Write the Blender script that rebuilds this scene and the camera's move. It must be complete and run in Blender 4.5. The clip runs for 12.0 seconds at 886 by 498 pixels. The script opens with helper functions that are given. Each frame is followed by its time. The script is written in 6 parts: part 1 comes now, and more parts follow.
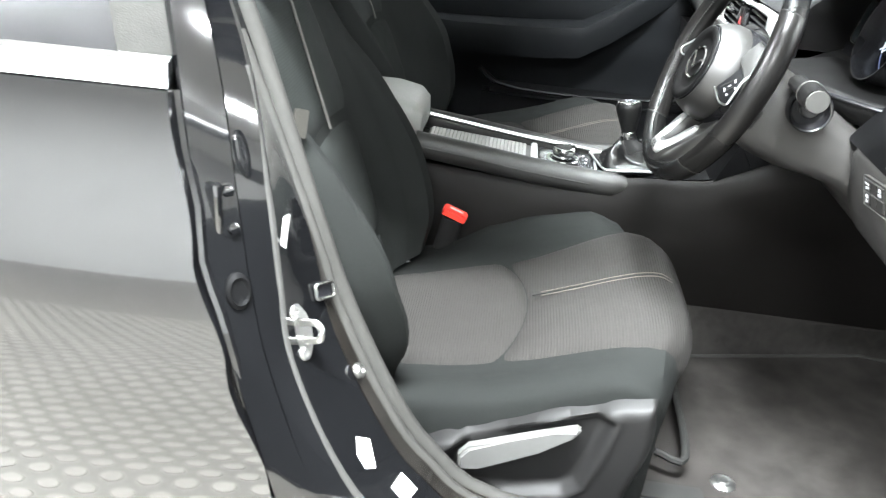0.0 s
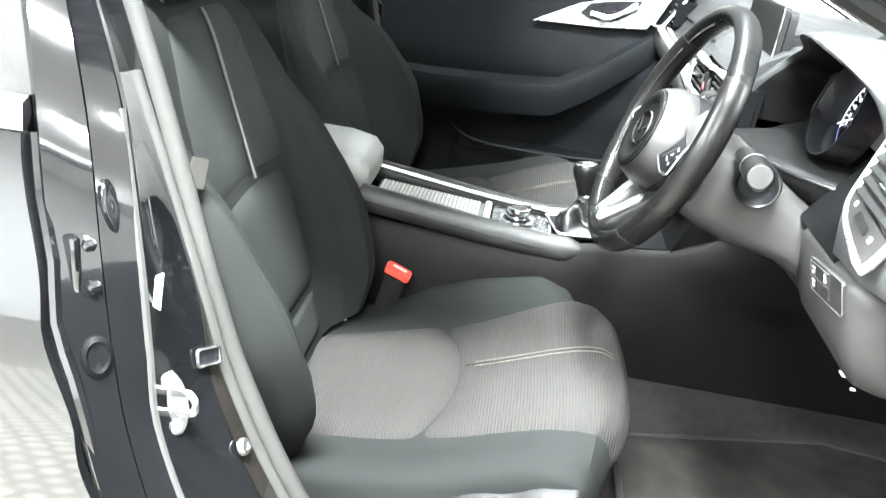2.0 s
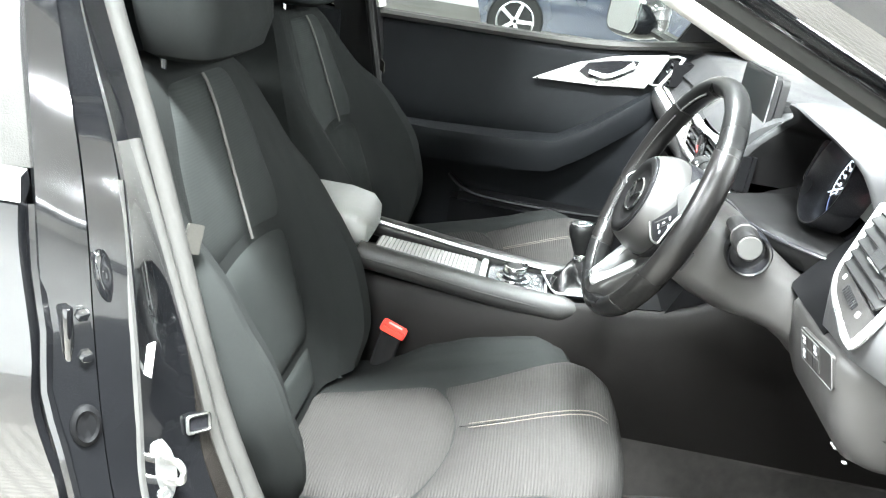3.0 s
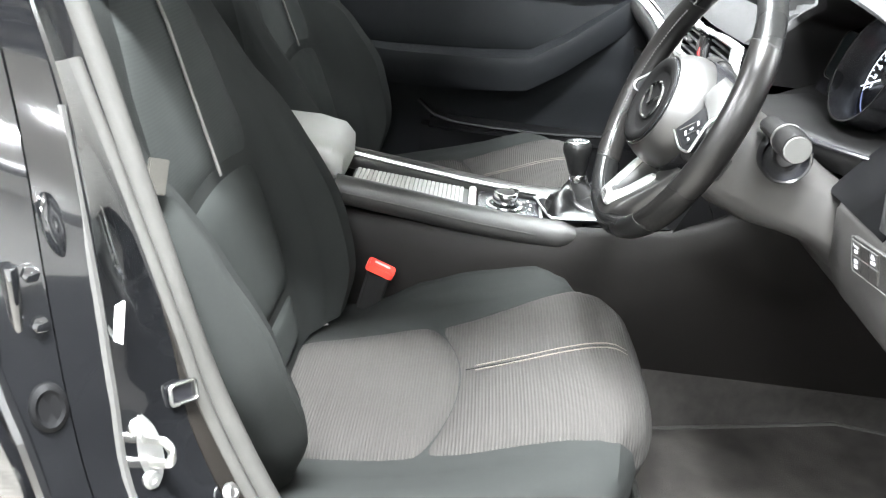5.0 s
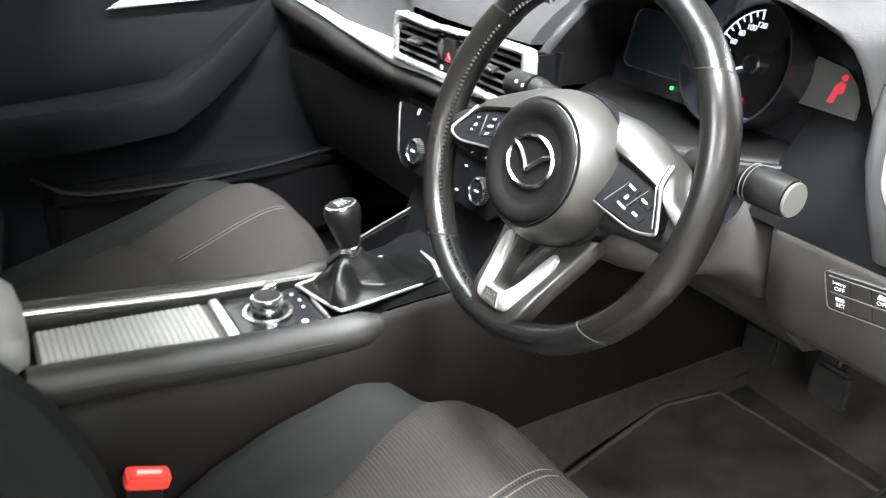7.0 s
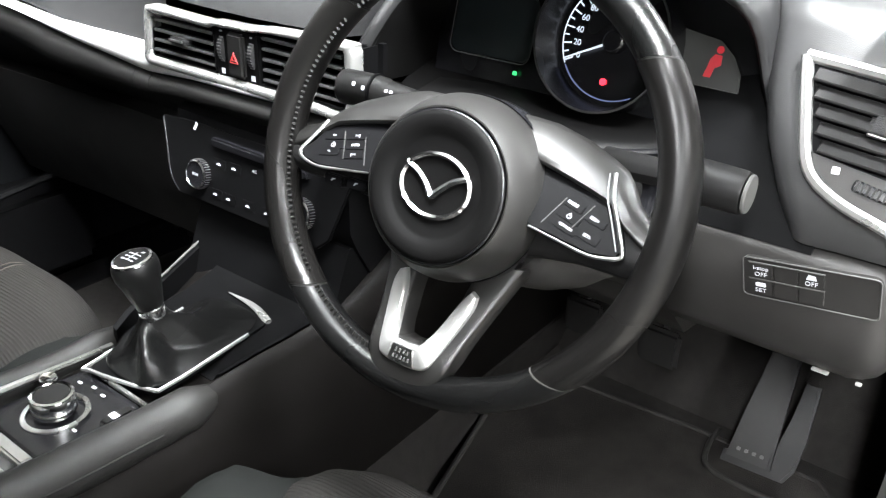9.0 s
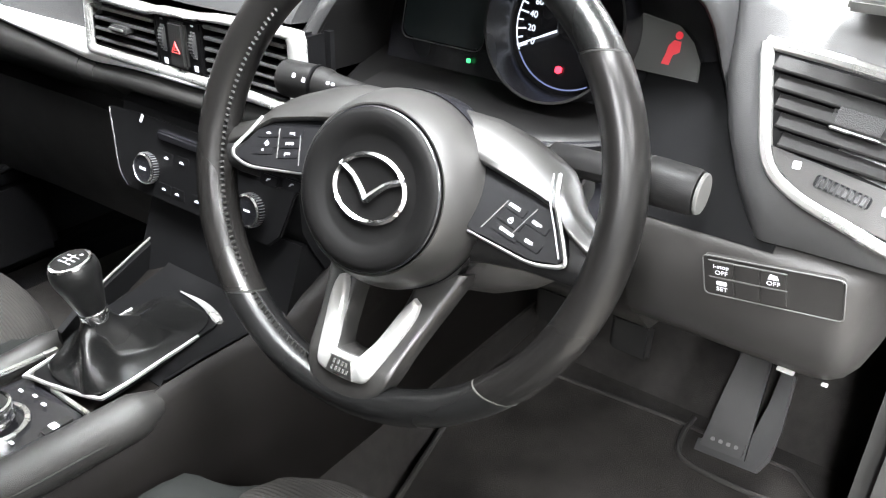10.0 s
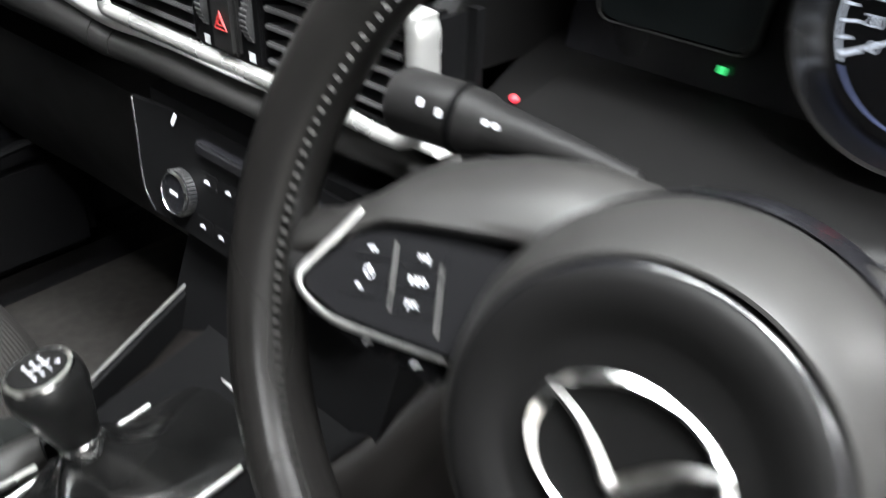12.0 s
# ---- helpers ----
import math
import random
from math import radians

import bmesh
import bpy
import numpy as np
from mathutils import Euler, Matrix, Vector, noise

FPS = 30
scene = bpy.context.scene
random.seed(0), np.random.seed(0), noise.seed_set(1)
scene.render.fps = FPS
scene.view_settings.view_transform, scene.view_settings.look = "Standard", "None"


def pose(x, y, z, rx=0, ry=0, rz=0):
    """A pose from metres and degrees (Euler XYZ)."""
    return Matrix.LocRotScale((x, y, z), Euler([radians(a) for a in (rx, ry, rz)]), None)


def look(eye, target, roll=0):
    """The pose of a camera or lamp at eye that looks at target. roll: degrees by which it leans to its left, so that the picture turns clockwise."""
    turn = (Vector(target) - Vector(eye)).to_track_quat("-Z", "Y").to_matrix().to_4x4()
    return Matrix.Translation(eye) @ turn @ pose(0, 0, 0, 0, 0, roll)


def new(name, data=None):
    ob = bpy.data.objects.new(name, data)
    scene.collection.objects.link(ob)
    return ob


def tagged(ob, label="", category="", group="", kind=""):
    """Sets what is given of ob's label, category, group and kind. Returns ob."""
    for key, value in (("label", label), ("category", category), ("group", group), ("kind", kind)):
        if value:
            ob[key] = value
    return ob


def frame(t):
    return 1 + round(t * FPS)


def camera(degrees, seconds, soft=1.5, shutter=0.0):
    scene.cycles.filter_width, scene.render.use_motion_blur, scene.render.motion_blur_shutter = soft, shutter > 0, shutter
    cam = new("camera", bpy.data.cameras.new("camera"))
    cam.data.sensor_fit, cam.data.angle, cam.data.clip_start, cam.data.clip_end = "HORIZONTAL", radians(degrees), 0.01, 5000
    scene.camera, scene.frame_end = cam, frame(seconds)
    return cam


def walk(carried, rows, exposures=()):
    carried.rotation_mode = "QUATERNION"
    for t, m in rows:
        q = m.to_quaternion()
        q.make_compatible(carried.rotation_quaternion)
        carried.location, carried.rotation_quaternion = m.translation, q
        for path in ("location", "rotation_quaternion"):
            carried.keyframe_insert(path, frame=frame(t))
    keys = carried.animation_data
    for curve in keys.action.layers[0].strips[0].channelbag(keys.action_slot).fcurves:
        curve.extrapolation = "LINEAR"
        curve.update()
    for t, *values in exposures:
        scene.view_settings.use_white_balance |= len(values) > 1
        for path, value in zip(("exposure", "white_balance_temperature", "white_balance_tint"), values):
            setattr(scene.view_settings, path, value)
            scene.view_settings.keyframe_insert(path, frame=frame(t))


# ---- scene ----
cam = camera(56.7, 12.0, soft=1.1, shutter=0.5)
PATH = [
    (0.0, (-0.248, -1.517, 1.182), (-0.356, 0.254, 0.258), 5.8),
    (0.5, (-0.206, -1.489, 1.177), (-0.293, 0.28, 0.246), 7.8),
    (1, (-0.165, -1.474, 1.177), (-0.271, 0.303, 0.266), 8.1),
    (1.5, (-0.16, -1.449, 1.172), (-0.29, 0.339, 0.283), 7.9),
    (2, (-0.158, -1.429, 1.179), (-0.283, 0.391, 0.358), 8.4),
    (2.5, (-0.152, -1.429, 1.195), (-0.282, 0.416, 0.434), 8.7),
    (3, (-0.151, -1.425, 1.208), (-0.301, 0.432, 0.481), 8.8),
    (3.5, (-0.15, -1.43, 1.19), (-0.299, 0.418, 0.44), 8.7),
    (3.7, (-0.148, -1.434, 1.184), (-0.302, 0.406, 0.415), 8.2),
    (5.5, (-0.25, -1.23, 1.122), (-0.17, 0.568, 0.249), 6.0),
    (6, (-0.293, -1.117, 1.101), (-0.024, 0.655, 0.214), 5.1),
    (6.5, (-0.35, -0.998, 1.124), (0.324, 0.665, 0.241), 4.5),
    (7, (-0.396, -0.897, 1.155), (0.526, 0.646, 0.279), 1.7),
    (8.8, (-0.419, -0.682, 1.138), (1.015, 0.378, 0.232), 2.3),
    (9, (-0.415, -0.682, 1.138), (1.026, 0.364, 0.228), 2.4),
    (9.5, (-0.398, -0.684, 1.141), (1.058, 0.334, 0.224), 2.7),
    (10, (-0.362, -0.687, 1.141), (1.07, 0.325, 0.18), 1.9),
    (10.5, (-0.344, -0.67, 1.138), (1.067, 0.375, 0.18), 3.5),
    (11, (-0.273, -0.626, 1.116), (1.074, 0.447, 0.1), 1.9),
    (11.5, (-0.217, -0.565, 1.089), (1.083, 0.523, 0.028), 2.5),
    (12, (-0.141, -0.43, 1.081), (1.122, 0.663, -0.017), 2.3),
]
EXPOSURES = [(0.0, 0.9, 6450, 9), (0.5, 1.45, 6420, 8), (2.0, 1.58, 6400, 7), (3.7, 1.6, 6420, 8), (5.5, 1.25, 6550, 11), (6.0, 1.12, 6620, 11), (6.5, 0.98, 6640, 12), (7.0, 0.92, 6640, 12), (9.0, 0.2, 6600, 12), (9.5, 0.8, 6620, 13), (10.0, 0.8, 6620, 13), (10.5, 0.2, 6620, 13), (11.2, 0.08, 6620, 13), (12.0, -0.05, 6620, 12)]
walk(cam, [(t, look(eye, target, roll)) for t, eye, target, roll in PATH], EXPOSURES)

TAU = radians(23)            # rake of the steering wheel
CY = -0.03                   # middle line of the car
DRIVER, PASSENGER = -0.41, 0.33

# ---- world and lights ----
world = bpy.data.worlds.new("world")
scene.world = world
world.use_nodes = True
world.node_tree.nodes["Background"].inputs[0].default_value = (0.9, 0.95, 1.0, 1)
world.node_tree.nodes["Background"].inputs[1].default_value = 0.1


def area_lamp(x, y, z, sx, sy, watts, colour=(0.93, 0.98, 1.0)):
    data = bpy.data.lights.new("ceiling_lamp", "AREA")
    data.shape, data.size, data.size_y, data.energy, data.color = "RECTANGLE", sx, sy, watts, colour
    ob = new("ceiling_lamp", data)
    ob.location = (x, y, z)
    return ob


# rows of unseen ceiling lights: place, size and power
LAMPS = [(-3.6, -1.5, 1.5, 0.32, 620), (-0.5, -1.5, 1.5, 0.32, 780), (4.8, -1.5, 1.5, 0.32, 330)]
LAMPS += [(-3.6, -4.2, 1.5, 0.32, 430), (-0.5, -4.2, 1.5, 0.32, 330), (4.8, -4.2, 1.5, 0.32, 260)]
# the row at x = 9 is added to brighten the east wall and windscreen
LAMPS += [(x, 5.2, 1.5, 0.32, 25) for x in (-3.6, 0.6, 4.8)] + [(9.0, y, 1.5, 0.32, 200) for y in (-4.2, -1.5, 0.9)]
# one lamp added above the car to light the dash top and wheel hub
LAMPS += [(-0.25, 0.15, 0.36, 1.4, 200)]
for lx, ly, sx, sy, watts in LAMPS:
    area_lamp(lx, ly, 3.46, sx, sy, watts)


# ---- materials ----
def material(name, colour, rough=0.5, metal=0.0, vary=0.12, scale=40.0, bump=0.0, bump_scale=400.0, coat=0.0, spec=0.5, kind="noise", stain=0.0):
    m = bpy.data.materials.new(name)
    m.use_nodes = True
    nt = m.node_tree
    b = nt.nodes["Principled BSDF"]
    b.inputs["Roughness"].default_value, b.inputs["Metallic"].default_value = rough, metal
    b.inputs["Coat Weight"].default_value, b.inputs["Specular IOR Level"].default_value = coat, spec
    b.inputs["Coat Roughness"].default_value = 0.03
    co = nt.nodes.new("ShaderNodeTexCoord")
    n1 = nt.nodes.new("ShaderNodeTexNoise")
    n1.inputs["Scale"].default_value, n1.inputs["Detail"].default_value = scale, 5
    n2 = nt.nodes.new("ShaderNodeTexNoise")
    n2.inputs["Scale"].default_value, n2.inputs["Detail"].default_value = max(scale / 9, 2.0), 3
    add = nt.nodes.new("ShaderNodeMath")
    add.operation = "ADD"
    ramp = nt.nodes.new("ShaderNodeMapRange")
    ramp.inputs[1].default_value, ramp.inputs[2].default_value = 0.6, 1.4
    ramp.inputs[3].default_value, ramp.inputs[4].default_value = 1 - vary, 1 + vary
    mul = nt.nodes.new("ShaderNodeVectorMath")
    mul.operation = "SCALE"
    mul.inputs[0].default_value = colour
    for n in (n1, n2):
        nt.links.new(co.outputs["Object"], n.inputs["Vector"])
    nt.links.new(n1.outputs[0], add.inputs[0])
    nt.links.new(n2.outputs[0], add.inputs[1])
    nt.links.new(add.outputs[0], ramp.inputs[0])
    nt.links.new(ramp.outputs[0], mul.inputs["Scale"])
    nt.links.new(mul.outputs[0], b.inputs["Base Color"])
    rr = nt.nodes.new("ShaderNodeMapRange")
    rr.inputs[1].default_value, rr.inputs[2].default_value = 0.35, 0.65
    rr.inputs[3].default_value, rr.inputs[4].default_value = max(rough - 0.06, 0.0), min(rough + 0.08 + stain, 1.0)
    nt.links.new(n2.outputs[0], rr.inputs[0])
    nt.links.new(rr.outputs[0], b.inputs["Roughness"])
    if bump:
        bp = nt.nodes.new("ShaderNodeBump")
        bp.inputs["Strength"].default_value, bp.inputs["Distance"].default_value = bump, 0.001
        if kind == "ribs":        # cross ribs of the seat cloth with a fine weave between them
            wv = nt.nodes.new("ShaderNodeTexWave")
            wv.wave_type, wv.bands_direction, wv.wave_profile = "BANDS", "X", "SIN"
            wv.inputs["Scale"].default_value = bump_scale
            wv.inputs["Distortion"].default_value = 0.15
            nt.links.new(co.outputs["Object"], wv.inputs["Vector"])
            tex = wv.outputs["Fac"]
            dark = nt.nodes.new("ShaderNodeMapRange")
            dark.inputs[3].default_value, dark.inputs[4].default_value = 0.84, 1.06
            nt.links.new(tex, dark.inputs[0])
            m2 = nt.nodes.new("ShaderNodeVectorMath")
            m2.operation = "SCALE"
            nt.links.new(mul.outputs[0], m2.inputs[0])
            nt.links.new(dark.outputs[0], m2.inputs["Scale"])
            nt.links.new(m2.outputs[0], b.inputs["Base Color"])
        elif kind == "grain":     # pebbled leather or moulded plastic
            vo = nt.nodes.new("ShaderNodeTexVoronoi")
            vo.inputs["Scale"].default_value = bump_scale
            nt.links.new(co.outputs["Object"], vo.inputs["Vector"])
            tex = vo.outputs["Distance"]
        else:
            n3 = nt.nodes.new("ShaderNodeTexNoise")
            n3.inputs["Scale"].default_value, n3.inputs["Detail"].default_value = bump_scale, 4
            nt.links.new(co.outputs["Object"], n3.inputs["Vector"])
            tex = n3.outputs[0]
        nt.links.new(tex, bp.inputs["Height"])
        nt.links.new(bp.outputs[0], b.inputs["Normal"])
    return m


def glow(name, colour, strength):
    m = bpy.data.materials.new(name)
    m.use_nodes = True
    b = m.node_tree.nodes["Principled BSDF"]
    b.inputs["Base Color"].default_value = (0.02, 0.02, 0.02, 1)
    b.inputs["Emission Color"].default_value = (*colour, 1)
    b.inputs["Emission Strength"].default_value = strength
    return m


def glass(name, tint=(0.92, 0.95, 0.94)):
    m = bpy.data.materials.new(name)
    m.use_nodes = True
    nt = m.node_tree
    nt.nodes.remove(nt.nodes["Principled BSDF"])
    tr, gl, mix, fr = (nt.nodes.new(k) for k in ("ShaderNodeBsdfTransparent", "ShaderNodeBsdfGlossy", "ShaderNodeMixShader", "ShaderNodeFresnel"))
    tr.inputs[0].default_value = (*tint, 1)
    gl.inputs["Roughness"].default_value = 0.01
    fr.inputs[0].default_value = 1.45
    nt.links.new(fr.outputs[0], mix.inputs[0])
    nt.links.new(tr.outputs[0], mix.inputs[1])
    nt.links.new(gl.outputs[0], mix.inputs[2])
    nt.links.new(mix.outputs[0], nt.nodes["Material Output"].inputs[0])
    return m


PAINT = material("black_paint", (0.0035, 0.0036, 0.0040), 0.06, 0, 0.1, 8, coat=1.0, spec=0.4)
CLOTH = material("seat_cloth", (0.0083, 0.0090, 0.0086), 0.92, 0, 0.18, 300, 0.55, 1400, spec=0.08)
RIB = material("ribbed_seat_cloth", (0.0185, 0.0175, 0.0165), 0.9, 0, 0.12, 220, 0.6, 78, spec=0.08, kind="ribs")
PIPING = material("pale_piping", (0.064, 0.063, 0.058), 0.7, 0, 0.1, 200, 0.4, 900, spec=0.1)
CARPET = material("carpet", (0.0185, 0.0172, 0.0163), 0.97, 0, 0.35, 60, 1.0, 900, spec=0.05)
MAT = material("mat_carpet", (0.0160, 0.0147, 0.0138), 0.97, 0, 0.6, 22, 1.0, 800, spec=0.05)
HEM = material("mat_hem", (0.022, 0.021, 0.020), 0.85, 0, 0.2, 200, 0.6, 900, spec=0.1)
PLASTIC = material("dark_plastic", (0.0090, 0.0088, 0.0088), 0.46, 0, 0.12, 60, 0.12, 1500, kind="grain", spec=0.14)
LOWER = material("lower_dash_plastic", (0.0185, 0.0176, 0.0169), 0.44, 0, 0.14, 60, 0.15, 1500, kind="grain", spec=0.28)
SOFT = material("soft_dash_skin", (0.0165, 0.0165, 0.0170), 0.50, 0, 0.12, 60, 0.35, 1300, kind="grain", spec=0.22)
LEATHER = material("black_leather", (0.0044, 0.0044, 0.0044), 0.28, 0, 0.15, 60, 0.07, 1500, kind="grain", spec=0.18)
WORN = material("worn_leather", (0.0052, 0.0049, 0.0047), 0.27, 0, 0.2, 30, 0.06, 1300, kind="grain", stain=0.1, spec=0.2)
# same dash skin as SOFT, its colour raised for light from the open door
LITSKIN = material("lit_dash_skin", (0.036, 0.036, 0.0364), 0.36, 0, 0.10, 60, 0.12, 1500, kind="grain")
HUBSKIN = material("satin_wheel_plastic", (0.0105, 0.0101, 0.0096), 0.36, 0, 0.08, 30, stain=0.05, spec=0.6)
BOOTSKIN = material("boot_leather", (0.0034, 0.0034, 0.0034), 0.24, 0, 0.2, 60, 0.15, 900, kind="grain", spec=0.18)
HAZRED = material("hazard_red", (0.30, 0.02, 0.02), 0.4, 0, 0.1, 60)
PADSKIN = material("matte_pad_plastic", (0.0031, 0.0030, 0.0030), 0.5, 0, 0.1, 40, 0.05, 1500, spec=0.09)
STACK = material("black_stack_plastic", (0.0030, 0.0030, 0.0032), 0.46, 0, 0.1, 60, 0.1, 1500, spec=0.04)
CONSOLE = material("brown_black_plastic", (0.0050, 0.0044, 0.0041), 0.5, 0, 0.15, 50, 0.3, 1500, kind="grain", spec=0.10)
PEDAL = material("pedal_rubber", (0.008, 0.0076, 0.0073), 0.6, 0, 0.2, 60, 0.3, 900, spec=0.3)
TAMBOUR = material("grey_slat", (0.31, 0.31, 0.298), 0.42, 0, 0.08, 80, spec=0.3)
CAPGREY = material("grey_cap", (0.070, 0.070, 0.068), 0.5, 0, 0.06, 80, spec=0.25)
GLOSS = material("gloss_black", (0.006, 0.006, 0.007), 0.2, 0, 0.1, 30)
SATIN = material("satin_silver", (0.55, 0.55, 0.54), 0.3, 1.0, 0.06, 120)
BRIGHT = material("pale_silver_trim", (0.46, 0.46, 0.45), 0.30, 0.75, 0.06, 90)
CHROME = material("chrome", (0.88, 0.88, 0.88), 0.13, 1.0, 0.03, 40)
# paler than the other silver trim: windscreen light is put into the colour
LITSILVER = material("lit_accent_silver", (0.86, 0.86, 0.85), 0.36, 0.45, 0.06, 90)
HIDE = material("dash_leatherette", (0.0125, 0.0122, 0.0118), 0.40, 0, 0.15, 60, 0.12, 1500, kind="grain", spec=0.36)
STEEL = material("zinc_steel", (0.34, 0.34, 0.33), 0.28, 1.0, 0.1, 60)
RUBBER = material("seal_rubber", (0.014, 0.014, 0.0135), 0.55, 0, 0.2, 60, 0.3, 700, spec=0.12)
RAIL = material("rail_leatherette", (0.0150, 0.0146, 0.0140), 0.42, 0, 0.12, 60, 0.3, 1300, kind="grain", spec=0.3)
STITCH = material("stitch_thread", (0.055, 0.050, 0.043), 0.8, 0, 0.15, 400, 0.4, 900, spec=0.1)
TAG = material("woven_tag", (0.022, 0.021, 0.0185), 0.8, 0, 0.2, 400, 0.5, 900, spec=0.1)
STRIP = material("grey_seal", (0.021, 0.0205, 0.019), 0.6, 0, 0.15, 90, 0.3, 700, spec=0.15)
FLANGE = material("primed_flange", (0.0075, 0.0066, 0.0058), 0.22, 0, 0.35, 25, coat=0.8)
# grey of the kick panel, and of the highlight bar on the pillar edge
PLAINGREY = material("plain_grey", (0.026, 0.0255, 0.0245), 0.45, 0, 0.15, 60, 0.2, 500, spec=0.3)
WHITE = material("white_sticker", (0.8, 0.8, 0.78), 0.5, 0, 0.05, 60)
PRINT = material("pale_print", (0.45, 0.46, 0.48), 0.5, 0, 0.02, 60)
RED = material("red_buckle", (0.75, 0.05, 0.035), 0.38, 0, 0.1, 60)
HEADLINER = material("headliner", (0.30, 0.29, 0.27), 0.95, 0, 0.06, 200, 0.3, 900)
CREAM = material("pale_pillar_trim", (0.31, 0.295, 0.265), 0.8, 0, 0.08, 100, 0.3, 900)
DOORSKIN = material("door_vinyl", (0.0042, 0.0046, 0.0052), 0.55, 0, 0.14, 60, 0.3, 1100, kind="grain", spec=0.09)
SCREEN = material("dark_screen", (0.008, 0.012, 0.013), 0.3, 0, 0.05, 20)
WALL = material("white_wall", (0.8, 0.8, 0.79), 0.8, 0, 0.05, 1.5, 0.2, 60)
CEIL = material("ceiling_board", (0.78, 0.77, 0.75), 0.9, 0, 0.04, 3, 0.2, 80)
TILE = material("grey_stud_tile", (0.165, 0.154, 0.136), 0.5, 0, 0.12, 3, 0.2, 120)
STUD = material("worn_stud_top", (0.31, 0.292, 0.262), 0.4, 0, 0.2, 9)
GLASS = glass("clear_glass")
DARKGLASS = glass("tinted_glass", (0.25, 0.27, 0.27))
G_WHITE = glow("gauge_white", (0.75, 0.85, 1.0), 1.05)
G_BLUE = glow("gauge_blue", (0.35, 0.45, 0.9), 0.32)
G_RED = glow("warning_red", (1.0, 0.03, 0.06), 3.0)
G_GREEN = glow("lamp_green", (0.05, 0.9, 0.25), 1.2)
G_DIM = glow("dim_red", (0.8, 0.03, 0.05), 0.5)
# weak emission that imitates a bright reflection on the right display
G_SHEEN = glow("display_sheen", (0.55, 0.6, 0.55), 0.032)
G_LAMP = glow("lamp_tube", (0.95, 0.98, 1.0), 40.0)


# ---- building helpers ----
def thing(name, at, label, category, group="", kind=""):
    ob = new(name)
    ob.location = at
    ob.empty_display_size = 0.05
    return tagged(ob, label, category, group, kind)


def finish(bm, material, angle=35):
    bmesh.ops.recalc_face_normals(bm, faces=bm.faces)
    me = bpy.data.meshes.new("mesh")
    bm.to_mesh(me)
    bm.free()
    for p in me.polygons:
        p.use_smooth = True
    me.set_sharp_from_angle(angle=radians(angle))
    me.materials.append(material)
    return me


def part(name, bm, material, parent, label="", angle=35):
    """One mesh, built in world coordinates, under a thing or under a part."""
    ob = new(name, finish(bm, material, angle))
    ob.parent = parent
    if parent.parent is None and parent.type == "EMPTY":
        ob.matrix_parent_inverse = Matrix.Translation(-Vector(parent.location))
    return tagged(ob, label)


def solo(name, bm, material, label, category="", kind="", angle=35):
    ob = new(name, finish(bm, material, angle))
    return tagged(ob, label, category, "", kind)


def box(x0, x1, y0, y1, z0, z1, bevel=0.0, seg=2, m=None):
    bm = bmesh.new()
    bmesh.ops.create_cube(bm, size=1)
    for v in bm.verts:
        v.co = Vector(((x0 + x1) / 2 + v.co.x * (x1 - x0), (y0 + y1) / 2 + v.co.y * (y1 - y0), (z0 + z1) / 2 + v.co.z * (z1 - z0)))
    if bevel:
        bmesh.ops.bevel(bm, geom=list(bm.edges), offset=bevel, segments=seg, affect="EDGES", clamp_overlap=True)
    if m:
        bm.transform(m)
    return bm


def rings(rs, closed=True, caps=True):
    """Skin over a list of rings with equal numbers of points."""
    bm = bmesh.new()
    vs = [[bm.verts.new(p) for p in r] for r in rs]
    n = len(rs[0])
    for a, b in zip(vs, vs[1:]):
        for i in range(n if closed else n - 1):
            j = (i + 1) % n
            try:
                bm.faces.new((a[i], a[j], b[j], b[i]))
            except ValueError:
                pass
    if caps and closed:
        bm.faces.new(vs[0])
        bm.faces.new(vs[-1])
    return bm


def spline(pts, n):
    """Catmull-Rom through the points, n steps a span."""
    p = [Vector(q) for q in pts]
    p = [2 * p[0] - p[1]] + p + [2 * p[-1] - p[-2]]
    out = []
    for i in range(1, len(p) - 2):
        for k in range(n):
            t = k / n
            out.append(0.5 * (2 * p[i] + (p[i + 1] - p[i - 1]) * t + (2 * p[i - 1] - 5 * p[i] + 4 * p[i + 1] - p[i + 2]) * t * t + (3 * p[i] - p[i - 1] - 3 * p[i + 1] + p[i + 2]) * t ** 3))
    out.append(p[-2])
    return out


def tube(pts, rx, rz=None, n=10, step=4, up=(0, 0, 1), loop=False, taper=None):
    """A rounded bar along a smooth line; rx across, rz along up."""
    line = spline(pts, step) if step else [Vector(q) for q in pts]
    rz = rz or rx
    rs = []
    for i, p in enumerate(line):
        if loop:
            d = line[(i + 1) % len(line)] - line[i - 1]
        else:
            d = line[min(i + 1, len(line) - 1)] - line[max(i - 1, 0)]
        d.normalize()
        s = d.cross(Vector(up))
        s.normalize()
        u = s.cross(d)
        k = taper(i / (len(line) - 1)) if taper else 1
        rs.append([p + s * (rx * k * math.cos(2 * math.pi * a / n)) + u * (rz * k * math.sin(2 * math.pi * a / n)) for a in range(n)])
    if loop:
        rs.append(rs[0])
        bm = rings(rs, True, False)
        bmesh.ops.remove_doubles(bm, verts=bm.verts, dist=1e-6)
        return bm
    return rings(rs)


